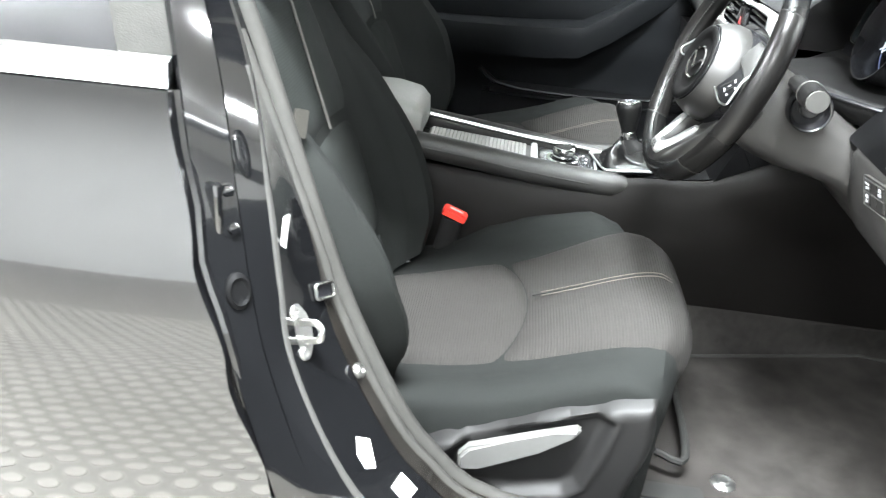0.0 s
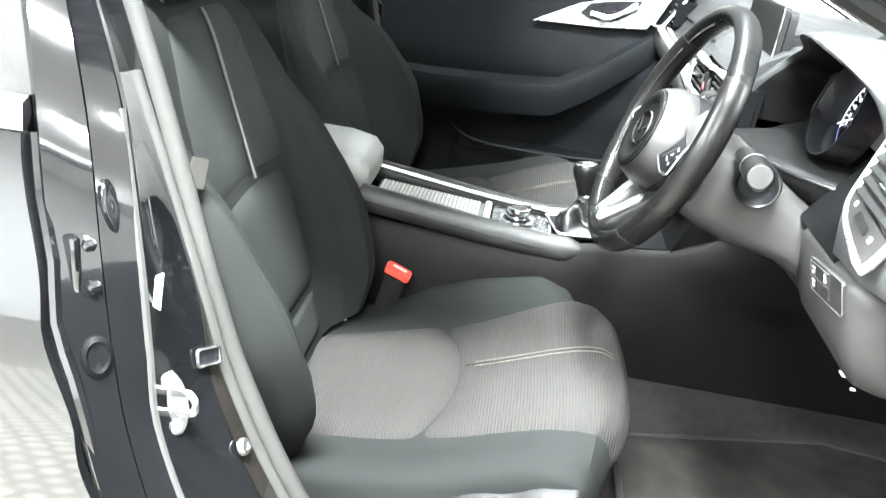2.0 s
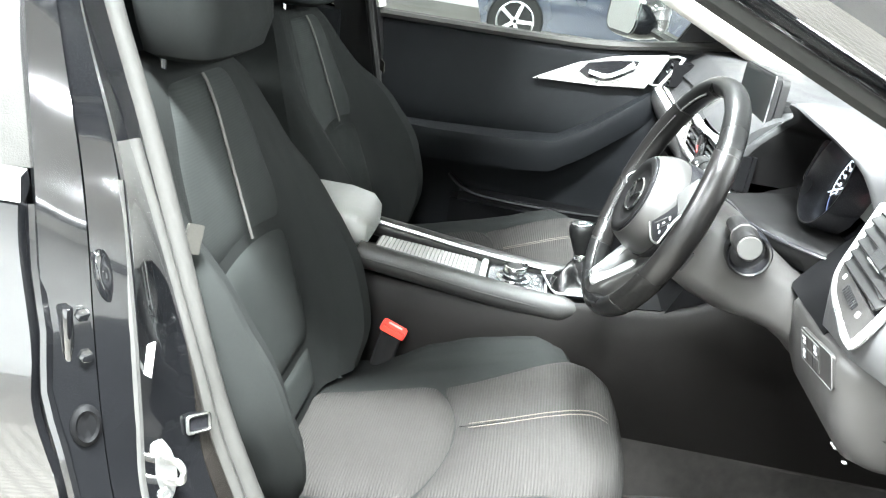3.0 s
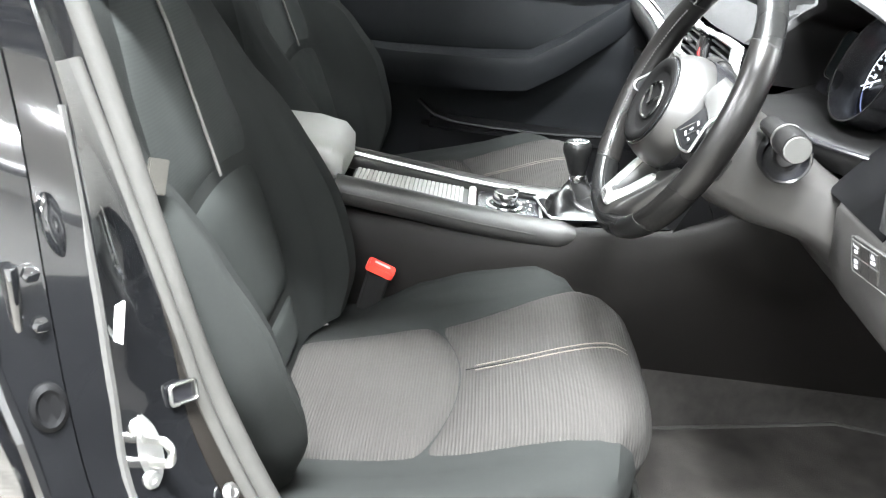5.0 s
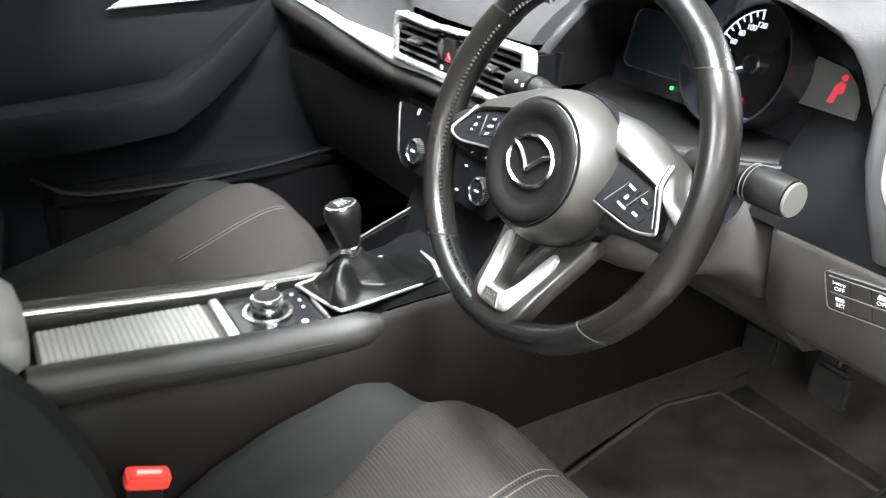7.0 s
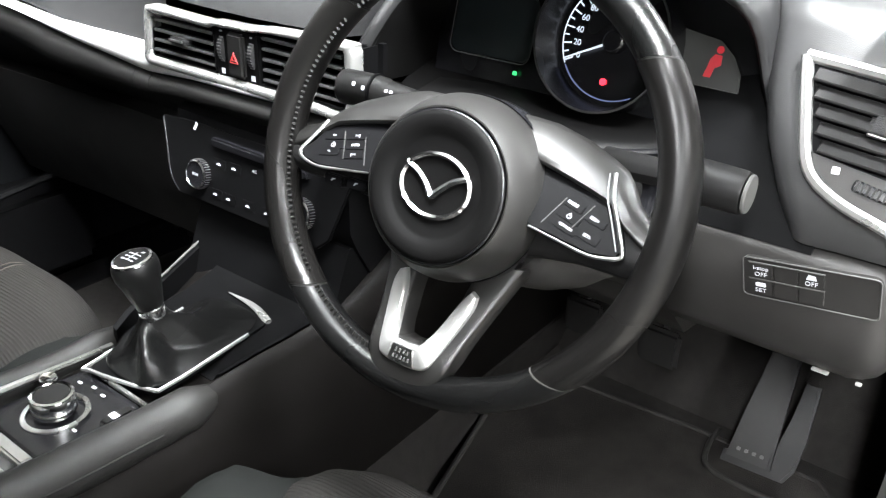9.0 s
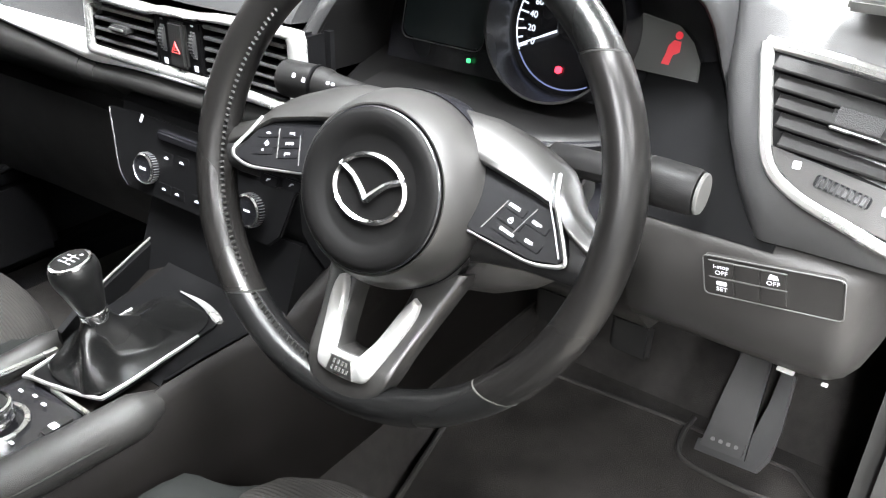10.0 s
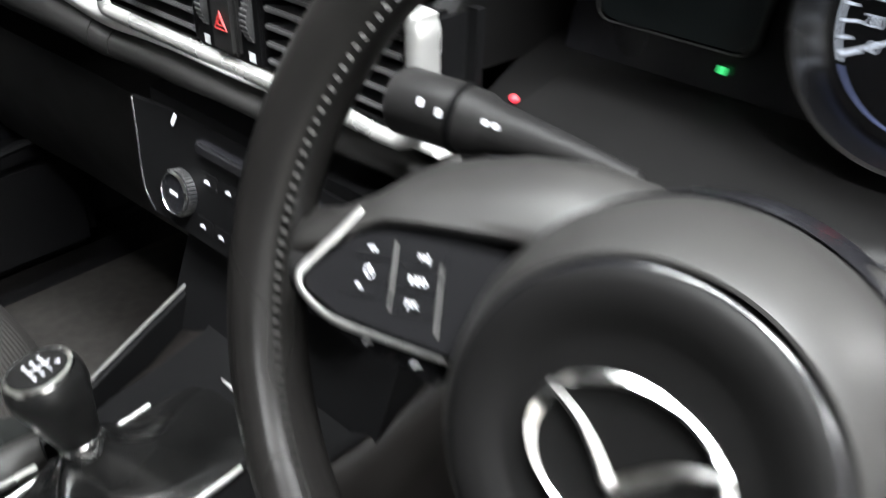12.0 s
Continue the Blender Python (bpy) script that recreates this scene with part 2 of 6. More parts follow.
def lathe(prof, n=32, m=None, hole=False):
    """Turned body: (radius, height) pairs about z, closed at both ends, or a ring with a hole."""
    rs = [[Vector((r * math.cos(2 * math.pi * a / n), r * math.sin(2 * math.pi * a / n), h)) for a in range(n)] for r, h in prof]
    bm = rings(rs + rs[:1], True, False) if hole else rings(rs)
    if hole:
        bmesh.ops.remove_doubles(bm, verts=bm.verts, dist=1e-7)
    if m:
        bm.transform(m)
    return bm


def prism(poly, depth, m=None, bevel=0.0, seg=2):
    """A flat polygon (u, v), thickened by depth along w, then placed by m."""
    bm = bmesh.new()
    lo = [bm.verts.new((u, v, 0)) for u, v in poly]
    hi = [bm.verts.new((u, v, depth)) for u, v in poly]
    bm.faces.new(list(reversed(lo)))
    top = bm.faces.new(hi)
    for i in range(len(poly)):
        j = (i + 1) % len(poly)
        bm.faces.new((lo[i], lo[j], hi[j], hi[i]))
    if bevel:
        bmesh.ops.bevel(bm, geom=list(top.edges), offset=bevel, segments=seg, affect="EDGES", clamp_overlap=True)
    if m:
        bm.transform(m)
    return bm


def rounded(w, h, r, n=4):
    """Corners of a rounded rectangle about the origin."""
    out = []
    for cx, cy, a0 in ((w / 2 - r, h / 2 - r, 0), (-w / 2 + r, h / 2 - r, 90), (-w / 2 + r, -h / 2 + r, 180), (w / 2 - r, -h / 2 + r, 270)):
        out += [(cx + r * math.cos(radians(a0 + 90 * k / n)), cy + r * math.sin(radians(a0 + 90 * k / n))) for k in range(n + 1)]
    return out


def patch(f, nu, nv, thick=0.0):
    """A sheet over (u, v) in 0..1, with thickness below it."""
    bm = bmesh.new()
    vs = [[bm.verts.new(f(i / nu, j / nv)) for j in range(nv + 1)] for i in range(nu + 1)]
    fs = [bm.faces.new((vs[i][j], vs[i + 1][j], vs[i + 1][j + 1], vs[i][j + 1])) for i in range(nu) for j in range(nv)]
    if thick:
        bm.normal_update()
        bmesh.ops.solidify(bm, geom=fs, thickness=thick)
    return bm


def basis(o, u, v, w):
    m = Matrix((Vector(u), Vector(v), Vector(w))).transposed().to_4x4()
    m.translation = Vector(o)
    return m


def frame_at(o, w, up=(0, 0, 1)):
    """A plane at o that faces w: u to the right as seen from the front, v up."""
    w = Vector(w).normalized()
    u = Vector(up).cross(w).normalized()
    return basis(o, u, w.cross(u), w)


def lettering(name, text, size, m, material, parent, bold=0.0):
    cu = bpy.data.curves.new("text", "FONT")
    cu.body, cu.size, cu.align_x, cu.align_y, cu.extrude, cu.offset = text, size, "CENTER", "CENTER", 0.0002, bold
    ob = new(name, cu)
    me = bpy.data.meshes.new_from_object(ob.evaluated_get(bpy.context.evaluated_depsgraph_get()))
    bpy.data.objects.remove(ob)
    me.transform(m)
    me.materials.append(material)
    o = new(name, me)
    o.parent = parent
    if parent.parent is None and parent.type == "EMPTY":
        o.matrix_parent_inverse = Matrix.Translation(-Vector(parent.location))
    return o


def join(*bms):
    """Several pieces as one mesh."""
    out = bms[0]
    for b in bms[1:]:
        me = bpy.data.meshes.new("tmp")
        b.to_mesh(me)
        b.free()
        out.from_mesh(me)
        bpy.data.meshes.remove(me)
    return out


def lerp(table, x):
    """Smooth value from (x, value) pairs."""
    if x <= table[0][0]:
        return table[0][1]
    for (a, p), (b, q) in zip(table, table[1:]):
        if x <= b:
            t = (x - a) / (b - a)
            return p + (q - p) * t * t * (3 - 2 * t)
    return table[-1][1]


# ---- hall ----
floor = solo("floor", box(-12, 12, -7, 13, -0.12, 0), TILE, "grey rubber floor tiles with raised round studs", "", "structure")
verts, faces = [], []
for ix in range(52):
    for iy in range(44):
        sx, sy = -3.5 + 0.072 * ix + 0.036 * (iy % 2), -3.9 + 0.064 * iy
        k0 = len(verts)
        for r, h in ((0.025, 0.0), (0.021, 0.004)):
            verts += [(sx + r * math.cos(math.pi * a / 6), sy + r * math.sin(math.pi * a / 6), h) for a in range(12)]
        faces += [(k0 + a, k0 + (a + 1) % 12, k0 + 12 + (a + 1) % 12, k0 + 12 + a) for a in range(12)] + [tuple(range(k0 + 12, k0 + 24))]
studs = bpy.data.meshes.new("mesh")
studs.from_pydata(verts, [], faces)
studs.materials.append(STUD)
tagged(new("floor_studs", studs), "raised round studs of the rubber floor", "floor", "", "stuff")
for nm, (x0, x1, y0, y1) in {"wall_south": (-12, 12, -7.2, -7), "wall_north": (-12, 12, 13, 13.2), "wall_east": (12, 12.2, -7, 13), "wall_west": (-12.2, -12, -7, 13)}.items():
    solo(nm, box(x0, x1, y0, y1, 0, 3.6), WALL, "plain white painted hall wall", "", "structure")
solo("ceiling", box(-12, 12, -7, 13, 3.6, 3.75), CEIL, "white hall ceiling", "", "structure")
# every lamp gets a fitting, the added ones included
for lx, ly, sx, sy, watts in LAMPS:
    lamp = thing("ceiling_light", (lx, ly, 3.6), "long white ceiling light fitting, unseen", "light", "hall lights")
    part("housing", box(lx - sx / 2 - 0.04, lx + sx / 2 + 0.04, ly - sy / 2 - 0.04, ly + sy / 2 + 0.04, 3.52, 3.6, 0.01), WALL, lamp)
    part("diffuser", box(lx - sx / 2, lx + sx / 2, ly - sy / 2, ly + sy / 2, 3.49, 3.519, 0.006), G_LAMP, lamp, "glowing diffuser")

# ---- car shell ----
car = thing("car", (-0.6, CY, 0), "glossy black parked car with its driver's door open", "car")


def side_y(z):
    """Outer skin of the flank: bulged below the waist, leaning in above it."""
    return 0.885 - 0.6 * (z - 0.62) ** 2 if z < 0.95 else 0.82 - 0.5 * (z - 0.95)


# sheet floor inside the car
part("floor_pan", box(-1.7, 0.70, CY - 0.72, CY + 0.72, 0.22, 0.335, 0.01), CARPET, car, "dark carpeted floor")
part("firewall", rings([[(0.66, y, 0.33), (0.75, y, 0.46), (0.80, y, 0.70), (0.82, y, 0.90), (0.88, y, 0.90), (0.88, y, 0.22), (0.66, y, 0.22)] for y in (CY - 0.76, CY + 0.76)]), CARPET, car, "carpeted footwell wall")
part("rear_bulkhead", box(-1.78, -1.70, CY - 0.80, CY + 0.80, 0.2, 1.0, 0.02), CARPET, car)
part("rear_bench", rings([[(-1.55, y, 0.35), (-0.95, y, 0.35), (-0.93, y, 0.50), (-1.0, y, 0.55), (-1.45, y, 0.52), (-1.52, y, 0.65), (-1.66, y, 1.05), (-1.72, y, 1.02)] for y in (CY - 0.64, CY + 0.64)]), CLOTH, car, "dark cloth rear bench")
# roof with headliner
part("roof", patch(lambda u, v: (-0.16 - 1.6 * u, CY + (v - 0.5) * 1.2, 1.44 - 0.06 * (2 * v - 1) ** 2 - 0.10 * max(u - 0.45, 0) ** 2 - 0.05 * (1 - u) ** 3), 16, 12, 0.012), PAINT, car, "black painted roof")
part("headliner", patch(lambda u, v: (-0.17 - 1.55 * u, CY + (v - 0.5) * 1.14, 1.395 - 0.05 * (2 * v - 1) ** 2 - 0.10 * max(u - 0.45, 0) ** 2 - 0.05 * (1 - u) ** 3), 12, 10, 0.01), HEADLINER, car, "pale cloth headliner")
part("bonnet", patch(lambda u, v: (0.86 + 0.95 * u, CY + (v - 0.5) * (1.52 - 0.2 * u), 0.985 - 0.16 * u ** 1.6 - 0.05 * (2 * v - 1) ** 4), 14, 14, 0.012), PAINT, car, "black bonnet")
part("nose", rings([[(1.78 + dx, CY + y, z) for y in (-0.66, 0.66)] + [(1.70 + dx, CY + 0.74, z), (1.70 + dx, CY - 0.74, z)] for dx, z in ((0.0, 0.80), (0.1, 0.62), (0.12, 0.4), (0.05, 0.22))]), PAINT, car, "black front bumper")
for s in (-1, 1):
    part("front_wing", patch(lambda u, v, s=s: (0.62 + 1.12 * u, CY + s * (side_y(0.25 + 0.68 * v) - 0.16 * u ** 3), 0.25 + (0.70 - 0.13 * u ** 2) * v), 12, 10, 0.01), PAINT, car, "black front wing")
    part("rear_quarter", patch(lambda u, v, s=s: (-1.62 - 0.95 * u, CY + s * (side_y(0.25 + 0.7 * v) - 0.2 * u ** 2), 0.25 + 0.72 * v), 10, 10, 0.01), PAINT, car, "black rear quarter")
    part("rear_pillar", rings([[(x + dx, CY + s * (side_y(z) - 0.02 + dy), z) for dx, dy in ((0, 0), (-0.35, -0.05), (-0.35, -0.11), (0, -0.06))] for x, z in ((-1.62, 0.95), (-1.55, 1.15), (-1.45, 1.33))]), PAINT, car)
part("tail", box(-2.62, -2.5, CY - 0.68, CY + 0.68, 0.25, 1.0, 0.05), PAINT, car, "black tail panel")
part("rear_window", patch(lambda u, v: (-1.75 - 0.75 * u, CY + (v - 0.5) * 1.1, 1.38 - 0.38 * u), 4, 4, 0.005), DARKGLASS, car)
for wx in (1.15, -1.98):
    for s in (-1, 1):
        hub = frame_at((wx, CY + s * 0.72, 0.32), (0, s, 0))
        tyre = part("wheel", lathe([(0.19, 0), (0.25, 0.0), (0.30, 0.01), (0.32, 0.04), (0.32, 0.14), (0.30, 0.175), (0.23, 0.18), (0.19, 0.16)], 40, hub), RUBBER, car, "black tyre")
        rim = join(lathe([(0.02, 0.0), (0.19, 0.01), (0.215, 0.172), (0.20, 0.175), (0.185, 0.15), (0.03, 0.10)], 40, hub), *[box(0.02, 0.2, -0.018, 0.018, 0.12, 0.16, 0.004, 1, hub @ Matrix.Rotation(radians(72 * k), 4, "Z")) for k in range(5)])
        part("rim", rim, SATIN, tyre, "five-spoke alloy rim")

# windscreen
wind = part("windscreen", patch(lambda u, v: (0.80 - 0.95 * u + 0.05 * (2 * v - 1) ** 2 * -1, CY + (v - 0.5) * (1.36 - 0.26 * u), 0.985 + 0.39 * u + 0.03 * math.sin(math.pi * u)), 10, 10, 0.004), GLASS, car, "clear windscreen")
wind.visible_shadow = False
part("scuttle", box(0.70, 0.90, CY - 0.72, CY + 0.72, 0.90, 0.965, 0.02), PLASTIC, car)

# front pillars, with the pale trim inside and the seal of the door opening
for s in (-1, 1):
    line = [(0.62, CY + s * 0.72, 0.955), (0.30, CY + s * 0.665, 1.095), (0.0, CY + s * 0.61, 1.23), (-0.22, CY + s * 0.565, 1.33)]
    if s < 0:
        line = [(x, y, z - d) for (x, y, z), d in zip(line, (0.0, 0.012, 0.018, 0.018))]
    part("front_pillar", tube([(x, y + s * 0.012, z + 0.016) for x, y, z in line], 0.050, 0.042, 12, 4), PAINT, car, "black front pillar")
    trim = [(x + 0.0, y - s * (0.040 if s > 0 else 0.034), z - (0.026 if s > 0 else 0.004)) for x, y, z in line]
    part("pillar_trim", tube(trim, 0.028 if s > 0 else 0.020, 0.040 if s > 0 else 0.022, 12, 4), CREAM, car, "pale pillar trim")
    seal = [(x - 0.02, y - s * 0.006, z - 0.016) for x, y, z in line] + [(-0.5, CY + s * 0.555, 1.33), (-0.56, CY + s * 0.56, 1.25)]
    part("opening_seal", tube(seal, 0.019, 0.020, 10, 4), RUBBER, car, "black rubber door seal")

# rear of the driver's door opening: bands of the pillar, level by level
LEVELS = [  # z, seal x y, flange x y, face edge x y, channel x y, door edge x y
    (1.34, -0.700, -0.523, -0.725, -0.545, -0.672, -0.605, -0.690, -0.625, -0.672, -0.655),
    (1.22, -0.650, -0.560, -0.675, -0.590, -0.615, -0.670, -0.645, -0.685, -0.620, -0.720),
    (1.10, -0.598, -0.596, -0.625, -0.628, -0.566, -0.722, -0.600, -0.735, -0.576, -0.784),
    (0.96, -0.527, -0.637, -0.553, -0.662, -0.506, -0.760, -0.555, -0.775, -0.545, -0.822),
    (0.84, -0.469, -0.673, -0.486, -0.703, -0.476, -0.792, -0.530, -0.800, -0.522, -0.852),
    (0.755, -0.431, -0.700, -0.444, -0.742, -0.460, -0.810, -0.512, -0.815, -0.503, -0.872),
    (0.68, -0.396, -0.715, -0.416, -0.768, -0.444, -0.827, -0.495, -0.835, -0.478, -0.886),
    (0.58, -0.338, -0.735, -0.358, -0.790, -0.392, -0.850, -0.462, -0.860, -0.444, -0.896),
    (0.51, -0.285, -0.745, -0.300, -0.802, -0.330, -0.862, -0.430, -0.872, -0.420, -0.898),
    (0.45, -0.190, -0.755, -0.200, -0.806, -0.215, -0.866, -0.400, -0.880, -0.395, -0.892),
    (0.42, 0.100, -0.760, 0.090, -0.808, 0.060, -0.866, -0.380, -0.876, -0.372, -0.884),
]


def out_edge(r):
    """Front edge of the pillar face, further out below the waist."""
    k = lerp([(0.70, 1.0), (0.96, 0.8), (1.34, 0.0)], r[0])
    return (r[5] + 0.004 * k, r[6] - 0.012 * k)


LEVELS = [(r[0], r[1] - 0.012) + r[2:5] + out_edge(r) + ((r[5] + r[9]) / 2 + 0.006, (r[6] + r[10]) / 2 - 0.004) + r[9:] for r in LEVELS]


def band(i, j, thick=0.01, rows=slice(None)):
    def f(u, v):
        pts = [((1 - v) * r[i] + v * r[j], (1 - v) * r[i + 1] + v * r[j + 1], r[0]) for r in LEVELS[rows]]
        pts = spline(pts, 8)
        return pts[min(round(u * (len(pts) - 1)), len(pts) - 1)]
    return patch(f, (len(LEVELS[rows]) - 1) * 8, 6, thick)


part("door_flange", band(1, 3, 0.01, slice(4, None)), FLANGE, car, "grey-brown body flange beside the seal")
part("upper_flange", band(1, 3, 0.01, slice(0, 5)), PAINT, car, "black upper flange")
part("centre_pillar", band(3, 5), PAINT, car, "glossy black door pillar face")
part("pillar_channel", band(5, 7), PAINT, car, "black recess behind the pillar")
part("hinge_wall", band(7, 9), PAINT, car)
def seal_at(r, far):
    """Seal beside the opening; below the waist it lies further out on the flange."""
    w = lerp([(0.45, 0.5), (0.55, 1.0), (0.84, 1.0), (1.02, 0.0)], r[0])
    d = (Vector((r[3], r[4], 0)) - Vector((r[1], r[2], 0))).normalized()
    return Vector((r[1] + 0.005, r[2] + 0.002, r[0])) + d * (0.009 * w + far)


sill_run = [Vector((0.55, -0.765, 0.43)), Vector((0.66, -0.765, 0.55))]
part("door_seal", tube([seal_at(r, 0) for r in LEVELS] + sill_run, 0.0150, 0.0125, 14, 4, (0, 1, 0)), STRIP, car, "fat grey rubber door seal")
part("seal_lip", tube([seal_at(r, 0.021) for r in LEVELS[3:]] + [p + Vector((0, -0.021, 0)) for p in sill_run], 0.0115, 0.0085, 12, 4, (0, 1, 0)), STRIP, car, "outer lip of the door seal", 60)
# folded edge of the pillar; the light it catches is modelled as a pale bar
part("pillar_edge_glint", tube([(r[5] + 0.004, r[6] - 0.003, r[0]) for r in LEVELS[3:]], 0.0070, 0.0056, 10, 4, (0, 1, 0)), PLAINGREY, car, "pale grey bar for the light caught along the pillar edge")
part("pillar_garnish", patch(lambda u, v: (-0.46 - 0.27 * u - 0.14 * v, -0.70 + 0.03 * v + u * 0.19, 0.45 + 0.9 * u), 10, 4, 0.012), PLASTIC, car, "dark plastic inner pillar cover")
part("sill", rings([[(x, -0.70, 0.335), (x, -0.75, 0.42), (x, -0.79, 0.425), (x, -0.87, 0.40), (x, -0.88, 0.30), (x, -0.80, 0.20), (x, -0.70, 0.22)] for x in (-0.42, 0.72)]), PAINT, car, "black painted sill")
part("cowl_side", box(0.44, 0.80, -0.80, -0.672, 0.335, 0.98, 0.02), PLAINGREY, car, "grey kick panel beside the footwell")
part("cowl_side", box(0.50, 0.80, 0.64, 0.76, 0.335, 0.98, 0.02), PLASTIC, car, "dark kick panel")
part("sill", box(-1.70, 0.80, 0.66, 0.80, 0.20, 0.40, 0.02), PAINT, car, "black painted sill")

sm0 = frame_at((-0.433, -0.8185, 0.6985), (0.78, -0.50, 0.37))
striker = part("striker", prism([(0.017 * math.cos(radians(a)), 0.034 * math.sin(radians(a))) for a in range(0, 360, 15)], 0.004, sm0, 0.0015), STEEL, car, "zinc-plated striker plate")
part("striker_loop", tube([sm0 @ Vector(p) for p in ((0.004, 0.010, 0.002), (0.006, 0.010, 0.020), (0.008, 0.008, 0.026), (0.010, 0.0, 0.028), (0.008, -0.008, 0.026), (0.006, -0.010, 0.020), (0.004, -0.010, 0.002))], 0.0030, 0.0042, 8, 3), STEEL, striker, "zinc-plated latch loop")
for dz in (0.023, -0.023):
    part("screw", lathe([(0.0075, 0.004), (0.0075, 0.006), (0.006, 0.008), (0.003, 0.008), (0.003, 0.0055), (0.001, 0.0055)], 12, sm0 @ Matrix.Translation((0, dz, 0))), STEEL, striker)
clm = frame_at((-0.4165, -0.7655, 0.7215), (0.80, -0.50, 0.33), (0.25, 0, 1))
clip = part("clip", prism(rounded(0.026, 0.018, 0.002), 0.006, clm @ Matrix.Translation((0, 0, -0.008)), 0.001), GLOSS, car, "dark trim clip in a bright frame")
part("clip_frame", tube([clm @ Vector((u, v, 0)) for u, v in rounded(0.025, 0.0165, 0.003) + rounded(0.025, 0.0165, 0.003)[:1]], 0.0018, 0.0018, 8, 0, clm.to_3x3() @ Vector((0, 0, 1))), STEEL, clip, "bright metal frame")
fsm = frame_at((-0.374, -0.780, 0.632), (0.84, -0.13, 0.53))
part("flange_screw", lathe([(0.009, 0), (0.009, 0.003), (0.0065, 0.006), (0.004, 0.006), (0.003, 0.0045), (0.0005, 0.0045)], 18, fsm), STEEL, car, "round screw in the flange")
part("tyre_label", prism(rounded(0.010, 0.062, 0.002), 0.0006, frame_at((-0.4515, -0.803, 0.794), (0.92, -0.36, -0.12))), WHITE, car, "narrow white sticker")
part("paint_label", prism([(-0.0115, 0.004), (-0.002, 0.021), (0.0125, 0.010), (0.003, -0.021), (-0.0095, -0.014)], 0.0008, frame_at(Vector((-0.354, -0.833, 0.563)) + Vector((0.70, -0.39, 0.60)) * 0.004, (0.70, -0.39, 0.60))), WHITE, car, "white diamond sticker")
part("sill_label", prism([(-0.013, 0.012), (0.010, 0.016), (0.016, -0.010), (-0.010, -0.012)], 0.0006, frame_at(Vector((-0.308, -0.833, 0.517)) + Vector((0.60, -0.30, 0.74)) * 0.004, (0.60, -0.30, 0.74))), WHITE, car, "white sticker on the sill corner")
for hz, hx, hy in ((0.840, -0.495, -0.839), (0.545, -0.4245, -0.880)):
    hm = frame_at((hx, hy, hz), (0.65, -0.70, 0.3))
    hinge = part("hinge", join(prism(rounded(0.020, 0.054, 0.008), 0.003, hm, 0.0012), lathe([(0.004, -0.03), (0.005, -0.028), (0.005, 0.028), (0.004, 0.03)], 12, Matrix.Translation((hx - 0.006, hy - 0.010, hz)))), PAINT, car, "black rear-door hinge")
    for dz in (0.018, -0.018):
        part("bolt", lathe([(0.006, 0.003), (0.006, 0.007), (0.003, 0.008)], 6, hm @ Matrix.Translation((0.002, dz, 0))), PAINT, hinge)
part("grommet", lathe([(0.019, 0), (0.0185, 0.003), (0.014, 0.006), (0.011, 0.004), (0.002, 0.004)], 24, frame_at((-0.480, -0.859, 0.765), (0.66, -0.69, 0.3)) @ Matrix.Diagonal((0.7, 1, 1, 1))), STACK, car, "black cable grommet")
part("plug", lathe([(0.012, 0), (0.012, 0.003), (0.008, 0.004), (0.001, 0.003)], 24, frame_at((-0.489, -0.812, 0.886), (0.87, -0.41, 0.28)) @ Matrix.Diagonal((0.7, 2.0, 1, 1))), PAINT, car, "oval black plug")

# rear door on the driver's side
rear_door = thing("rear_door", (-1.05, -0.88, 0.3), "shut rear door in glossy black paint with a bright waist strip", "car door")


def flank(u, v):
    z = 0.36 + 0.585 * v
    x0 = lerp([(0.36, -0.37), (0.45, -0.395), (0.565, -0.437), (0.7, -0.478), (0.81, -0.512), (0.96, -0.545)], z) - 0.002
    y = -(0.893 - 0.6 * (z - 0.62) ** 2)
    return (x0 - 1.15 * u, y - 0.012 * math.sin(min(u * 3, 1) * 1.5) - 0.004 * math.sin(u * 3), z)


part("door_skin", patch(flank, 30, 40, 0.012), PAINT, rear_door, "glossy black outer panel")
part("door_edge", tube([Vector(flank(0, v)) + Vector((0.003, 0.006, 0)) for v in [k / 12 for k in range(13)]], 0.006, 0.007, 8, 2, (0, 1, 0)), PAINT, rear_door, "rounded front edge")
part("waist_strip", rings([[(x, y - 0.010, 0.944), (x, y - 0.014, 0.950), (x, y - 0.012, 0.972), (x, y - 0.002, 0.976), (x, y + 0.004, 0.944)] for x, y in ((-0.546, -0.823), (-0.8, -0.836), (-1.2, -0.838), (-1.62, -0.82))]), CHROME, rear_door, "bright metal waist strip")
part("window_frame", rings([[(x + 0.004, y + 0.0, z), (x - 0.02, y - 0.008, z), (x - 0.045, y - 0.008, z), (x - 0.048, y + 0.012, z), (x, y + 0.016, z)] for x, y, z in ((-0.550, -0.818, 0.975), (-0.576, -0.786, 1.10), (-0.624, -0.722, 1.22), (-0.676, -0.657, 1.34))]), STRIP, rear_door, "grey rubber-edged window frame")
part("window_pane", patch(lambda u, v: (-0.592 - 0.11 * v - 0.95 * u, -0.822 + 0.16 * v ** 1.1, 0.965 + 0.37 * v), 8, 8, 0.004), GLOSS, rear_door, "dark tinted window")

# driver's door, swung open
ddoor = thing("driver_door", (0.62, -0.86, 0.3), "driver's door swung wide open", "car door")
swing = Matrix.Translation((0.64, -0.87, 0)) @ Matrix.Rotation(radians(68), 4, "Z") @ Matrix.Translation((-0.64, 0.87, 0))


def swung(bm):
    bm.transform(swing)
    return bm


